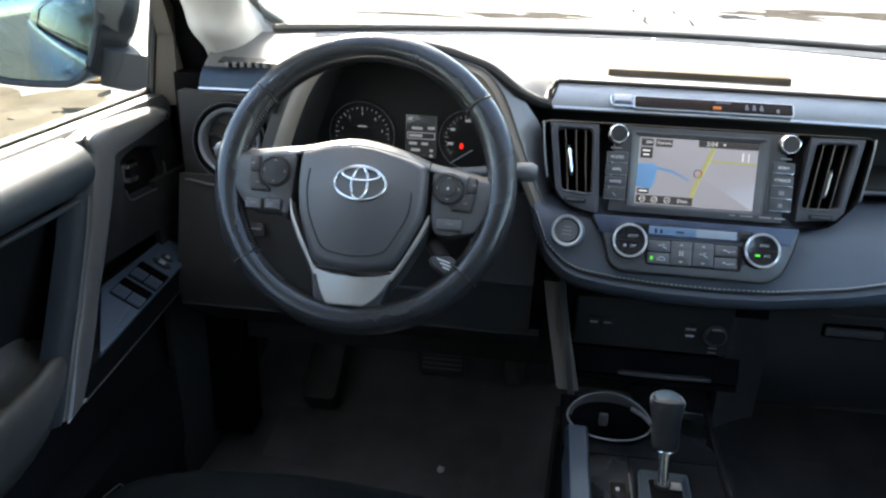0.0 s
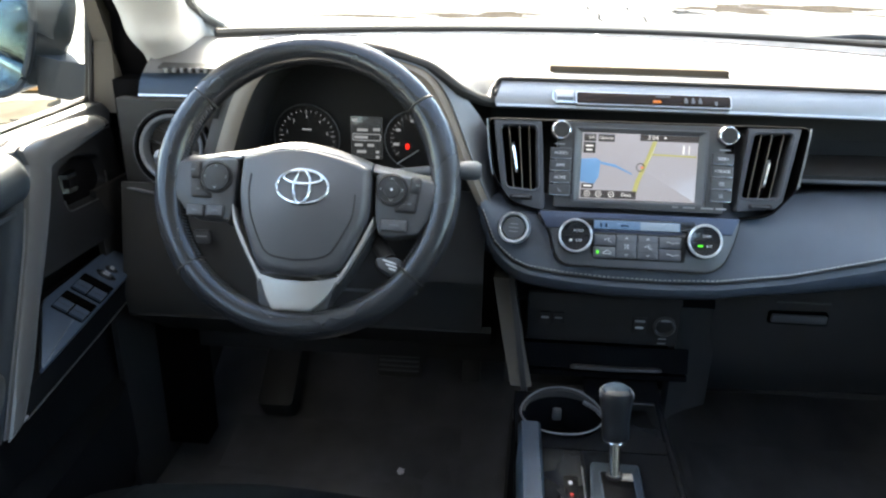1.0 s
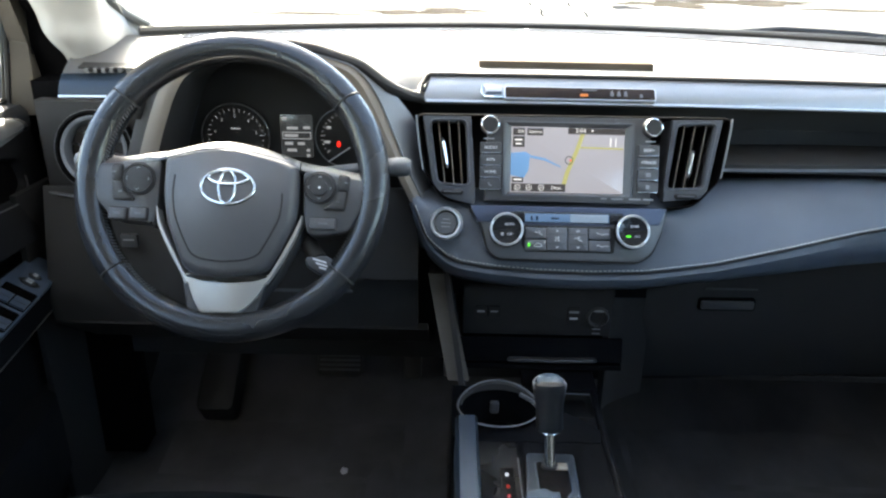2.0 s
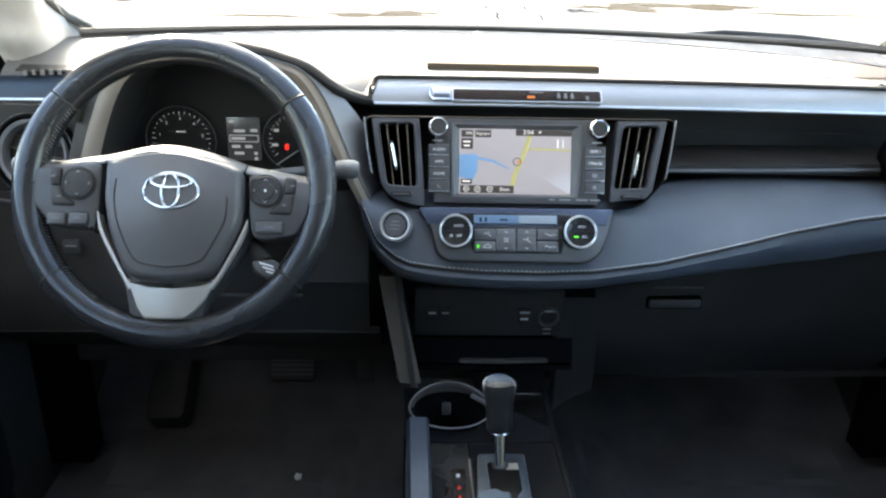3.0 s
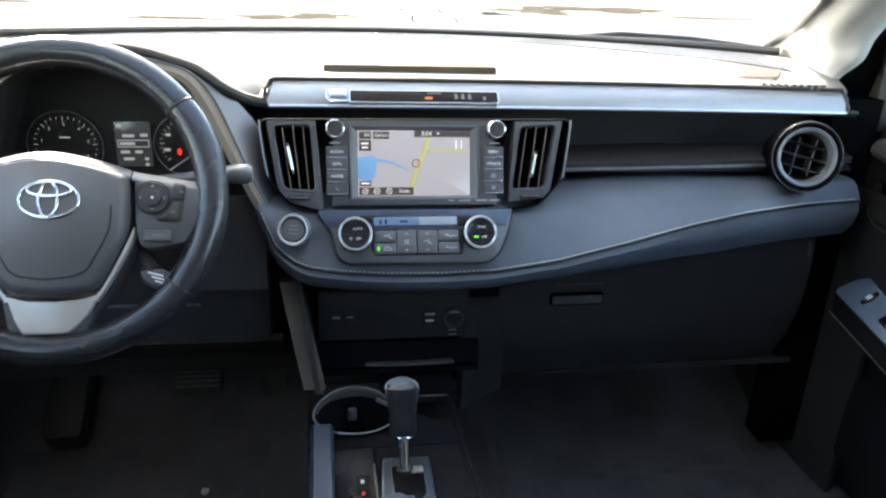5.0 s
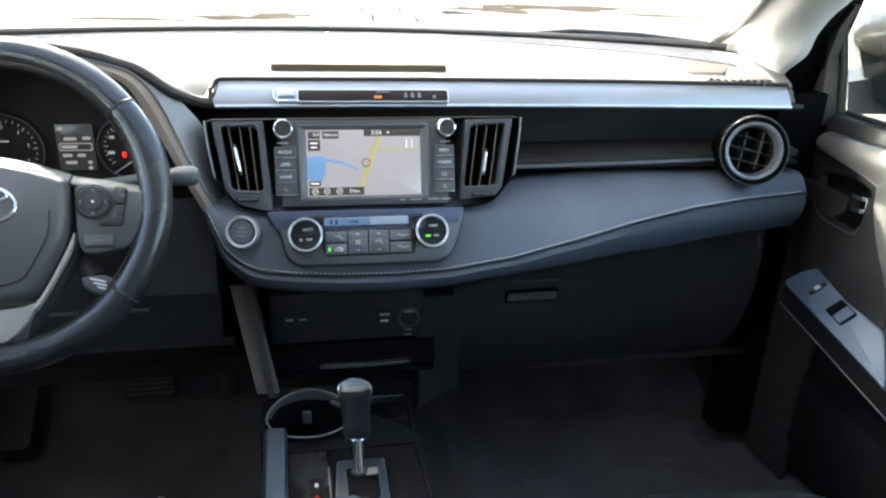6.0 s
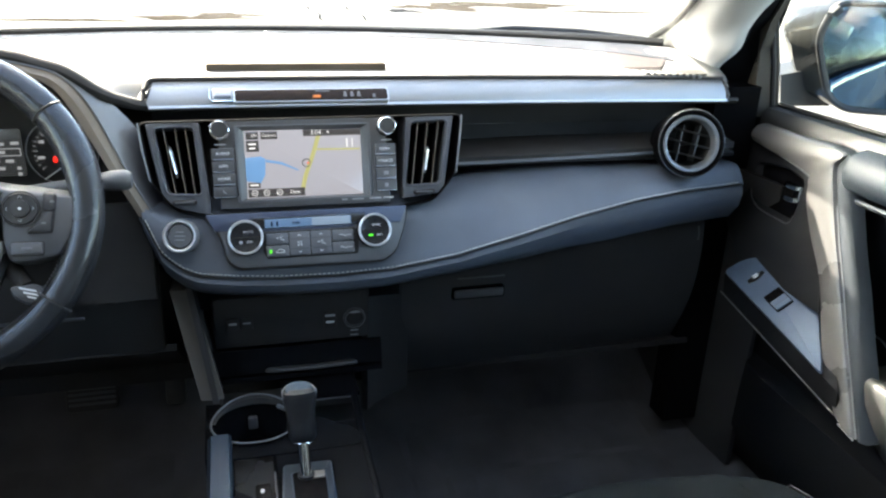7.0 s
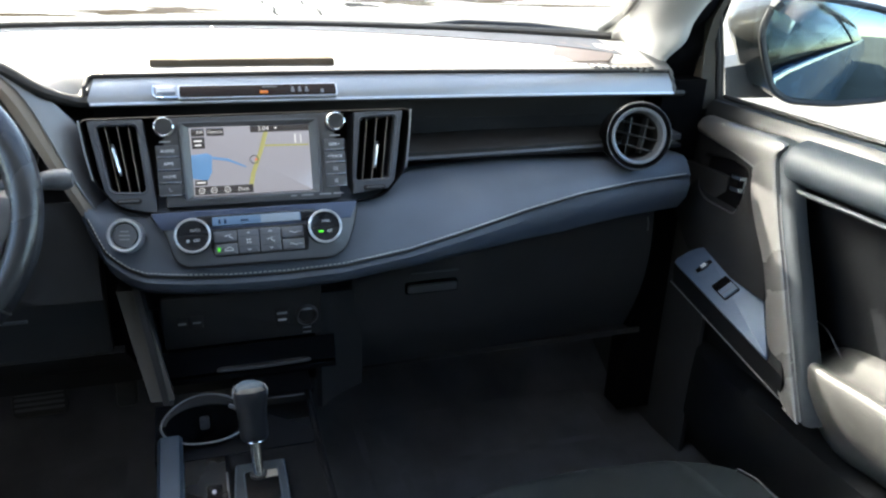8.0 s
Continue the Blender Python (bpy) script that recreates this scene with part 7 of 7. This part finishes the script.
# ---- outside mirrors ----
for s in (-1, 1):
    m = thing("door_mirror", (s * 0.95, 1.25, 1.05), "dark door mirror outside the front window", "mirror", "door mirrors")
    F = Face((0, 0, 0))
    F.n = Vector((-0.50, -0.866, -0.017) if s > 0 else (0.315, -0.947, 0.055)).normalized()
    F.u = Vector((0, 0, 1)).cross(F.n).normalized()
    F.v = F.n.cross(F.u)
    F.p = Vector((1.03, 1.12, 1.20) if s > 0 else (-1.03, 1.20, 1.20))
    if s > 0:
        GL = softened([(-0.128, 0.045), (-0.112, 0.100), (-0.03, 0.1005), (0.06, 0.087), (0.112, 0.068), (0.122, 0.02), (0.108, -0.056), (0.01, -0.0735), (-0.062, -0.0735), (-0.092, -0.055), (-0.114, 0.0)], 0.02, 5)
        shells = ((0.97, 0.97, 0.004, 0, 0), (1.0, 1.0, 0.002, 0, 0), (1.03, 1.03, -0.012, -0.004, 0.001), (1.0, 0.95, -0.035, -0.040, 0.006), (0.96, 0.78, -0.06, -0.056, 0.022), (0.84, 0.66, -0.085, -0.056, 0.022), (0.55, 0.4, -0.115, -0.05, 0.02), (0.2, 0.2, -0.12, -0.05, 0.02))
    else:
        GL = softened([(0.082, 0.100), (0.0855, 0.062), (0.0776, 0.014), (0.0657, -0.027), (0.050, -0.061), (0.0266, -0.0725), (-0.026, -0.0715), (-0.0765, -0.066), (-0.120, -0.05), (-0.135, 0.02), (-0.120, 0.08), (-0.02, 0.102)], 0.018, 5)
        shells = ((0.97, 0.97, 0.004, 0, 0), (1.0, 1.0, 0.002, 0, 0), (1.03, 1.03, -0.012, 0.004, 0.001), (1.0, 0.95, -0.03, 0.038, 0.006), (0.96, 0.72, -0.05, 0.056, 0.018), (0.84, 0.6, -0.08, 0.056, 0.02), (0.55, 0.4, -0.11, 0.05, 0.02), (0.2, 0.2, -0.115, 0.05, 0.02))
    rim = inset(GL, -0.008)
    part("housing", loft([[F.at(q[0] * ku + du, q[1] * kv + dv, dd) for q in rim] for ku, kv, dd, du, dv in shells]), HOUSING, m, "dark glossy mirror housing")
    bm = bmesh.new()
    tube([F.at(q[0], q[1], 0.004) for q in inset(GL, -0.004)], 0.0065, 8, loop=True, bm=bm)
    part("rim", bm, RUBBER, m)
    part("glass", plate(F, GL, 0.0, 0.0055, 0.0008), MIRROR, m, "clean mirror glass")
    feet = (((0.845, 1.205, 1.118), (0.845, 1.30, 1.118), (0.845, 1.30, 1.172), (0.845, 1.205, 1.172)), ((0.92, 1.215, 1.116), (0.92, 1.30, 1.116), (0.92, 1.30, 1.180), (0.92, 1.215, 1.180)), ((0.985, 1.20, 1.118), (0.985, 1.30, 1.118), (0.985, 1.30, 1.190), (0.985, 1.20, 1.190)))
    if s < 0:
        feet = (((0.845, 1.215, 1.112), (0.845, 1.30, 1.112), (0.845, 1.30, 1.174), (0.845, 1.215, 1.174)), ((0.91, 1.222, 1.114), (0.91, 1.30, 1.114), (0.91, 1.30, 1.178), (0.91, 1.222, 1.178)), ((0.965, 1.235, 1.118), (0.965, 1.30, 1.118), (0.965, 1.30, 1.185), (0.965, 1.235, 1.185)))
    part("foot", loft([[(s * x, y, z) for x, y, z in ring] for ring in feet]), FOOT, m, "dark plastic foot of the mirror")
    if s > 0:
        part("lamp", plate(Face((0.93, 1.172, 1.288), -38, 62), rounded(0.07, 0.016, 0.004), -0.01, 0.001, 0.002), DEEP, m, "dark turn lamp in the housing")
    else:
        part("lamp", tube([(-0.985, 1.30, 1.29), (-1.03, 1.315, 1.285), (-1.08, 1.31, 1.275)], 0.008, 6), DEEP, m)

# ---- seats ----
def seat(s, cx, edge_y, top):
    se = thing("bucket_seat", (cx, 0.4, 0.44), "dark cloth front car seat", "seat", "front seats")
    rings = []
    for y, z, w, h in ((0.12, top - 0.02, 0.23, 0.16), (0.3, top - 0.03, 0.245, 0.16), (0.55, top - 0.005, 0.25, 0.16), (edge_y - 0.10, top, 0.245, 0.15), (edge_y - 0.03, top - 0.006, 0.225, 0.13), (edge_y, top - 0.035, 0.19, 0.07)):
        ring = []
        for u, v in ((-1.0, -0.6), (-1.02, -0.1), (-0.93, 0.10), (-0.70, 0.10), (-0.62, 0.02), (0.0, 0.0), (0.62, 0.02), (0.70, 0.10), (0.93, 0.10), (1.02, -0.1), (1.0, -0.6), (0.5, -1.0), (-0.5, -1.0)):
            ring.append((cx + w * u, y - 0.05 * abs(u) ** 3 * (1 if y > 0.6 else 0), z + v * h * (0.16 if v > 0 else 1.0)))
        rings.append(ring)
    part("cushion", soft_loft(rings, 3, 4), CLOTH, se, "dark cloth seat cushion", sharp=80)
    part("piping", tube([(cx + s * 0.232, y, z) for y, z in ((0.3, top - 0.012), (0.55, top + 0.004), (edge_y - 0.12, top + 0.006), (edge_y - 0.085, top - 0.004), (edge_y - 0.06, top - 0.035))], 0.0009, 6), GREY, se, "pale seam piping")
    back = []
    for k, w, th in ((0, 0.22, 0.10), (0.3, 0.25, 0.11), (0.7, 0.24, 0.10), (0.92, 0.19, 0.08), (1.0, 0.15, 0.05)):
        yc, zc = 0.06 - 0.20 * k, 0.62 + 0.60 * k
        back.append([(cx + w * u, yc + th * v, zc) for u, v in ((-1, -0.3), (-1.0, 0.8), (-0.8, 1.0), (-0.6, 0.6), (0, 0.5), (0.6, 0.6), (0.8, 1.0), (1.0, 0.8), (1, -0.3), (0.8, -0.6), (-0.8, -0.6))])
    part("backrest", loft(back), CLOTH, se, sharp=70)
    part("headrest", loft([[(cx + w * math.cos(a), -0.15 + 0.045 * math.sin(a), z) for a in steps(0, 2 * math.pi, 16)[:-1]] for z, w in ((1.26, 0.08), (1.29, 0.105), (1.36, 0.11), (1.42, 0.10), (1.44, 0.07))]), CLOTH, se)
    part("base", box(cx - 0.2, cx + 0.2, 0.08, edge_y - 0.15, 0.45, 0.56, 0.01), DEEP, se)
    return se


seat(-1, -0.475, 0.815, 0.722)
seat(1, 0.375, 0.785, 0.712)

# ---- pedals and footwell ----
ped = thing("brake_pedal", (-0.36, 1.3, 0.6), "black rubber brake pedal", "pedal")
pf = Face((-0.360, 1.27, 0.626), 25)
part("pad", plate(pf, rounded(0.086, 0.062, 0.010), -0.01, 0.004, 0.003), RUBBER, ped)
for k in range(5):
    part("rib", plate(pf, rounded(0.076, 0.004, 0.001, cy=-0.018 + 0.009 * k), 0.003, 0.006, 0.001), GREY, ped)
part("arm", tube([(-0.362, 1.28, 0.65), (-0.35, 1.36, 0.78), (-0.34, 1.42, 0.9)], 0.012, 8), DEEP, ped)
acc = thing("accelerator_pedal", (-0.22, 1.32, 0.6), "black rubber accelerator pedal", "pedal")
pf = Face((-0.2225, 1.27, 0.626), 25)
part("pad", plate(pf, rounded(0.034, 0.068, 0.008), -0.01, 0.004, 0.003), RUBBER, acc)
part("arm", tube([(-0.222, 1.28, 0.66), (-0.215, 1.40, 0.82)], 0.010, 8), DEEP, acc)
fr = thing("footrest", (-0.6, 1.3, 0.46), "black footrest at the wheel arch", "footrest")
part("pad", plate(Face((-0.60, 1.32, 0.585), 55), rounded(0.07, 0.20, 0.012), -0.05, 0.004, 0.004), RUBBER, fr)
def mat_rows(x0, x1):
    """A mat lying on the carpet and running up the toe board."""
    return [[(x, y, floor_z(x, z) + 0.012) for x in steps(x0, x1, 16)] for y, z in ((0.55, 0.4321), (0.7, 0.43), (0.9, 0.4348), (1.12, 0.44), (1.20, 0.45), (1.28, 0.46), (1.35, 0.51), (1.41, 0.553))]


mat_ = thing("floor_mat", (-0.45, 1.0, 0.445), "black floor mat on the driver's side", "mat")
part("carpet", slab(mat_rows(-0.68, -0.20), -0.008), CARPET, mat_)
mat2 = thing("floor_mat", (0.45, 1.0, 0.445), "black floor mat on the passenger side", "mat")
part("carpet", slab(mat_rows(0.16, 0.68), -0.008), CARPET, mat2)
# pale scrap lying on the mat
b = bmesh.new()
rnd = random.Random(5)
rings = []
for k, r in ((0, 0.001), (0.25, 0.006), (0.5, 0.008), (0.75, 0.006), (1.0, 0.001)):
    rings.append([(-0.342 + r * math.cos(a) * (1 + rnd.uniform(-0.3, 0.3)), 1.143 + r * math.sin(a) * (1 + rnd.uniform(-0.3, 0.3)), 0.463 + 0.012 * k) for a in steps(0, 2 * math.pi, 9)[:-1]])
single("crumpled_scrap", loft(rings), MARK, "small pale crumpled scrap on the floor mat", "litter")
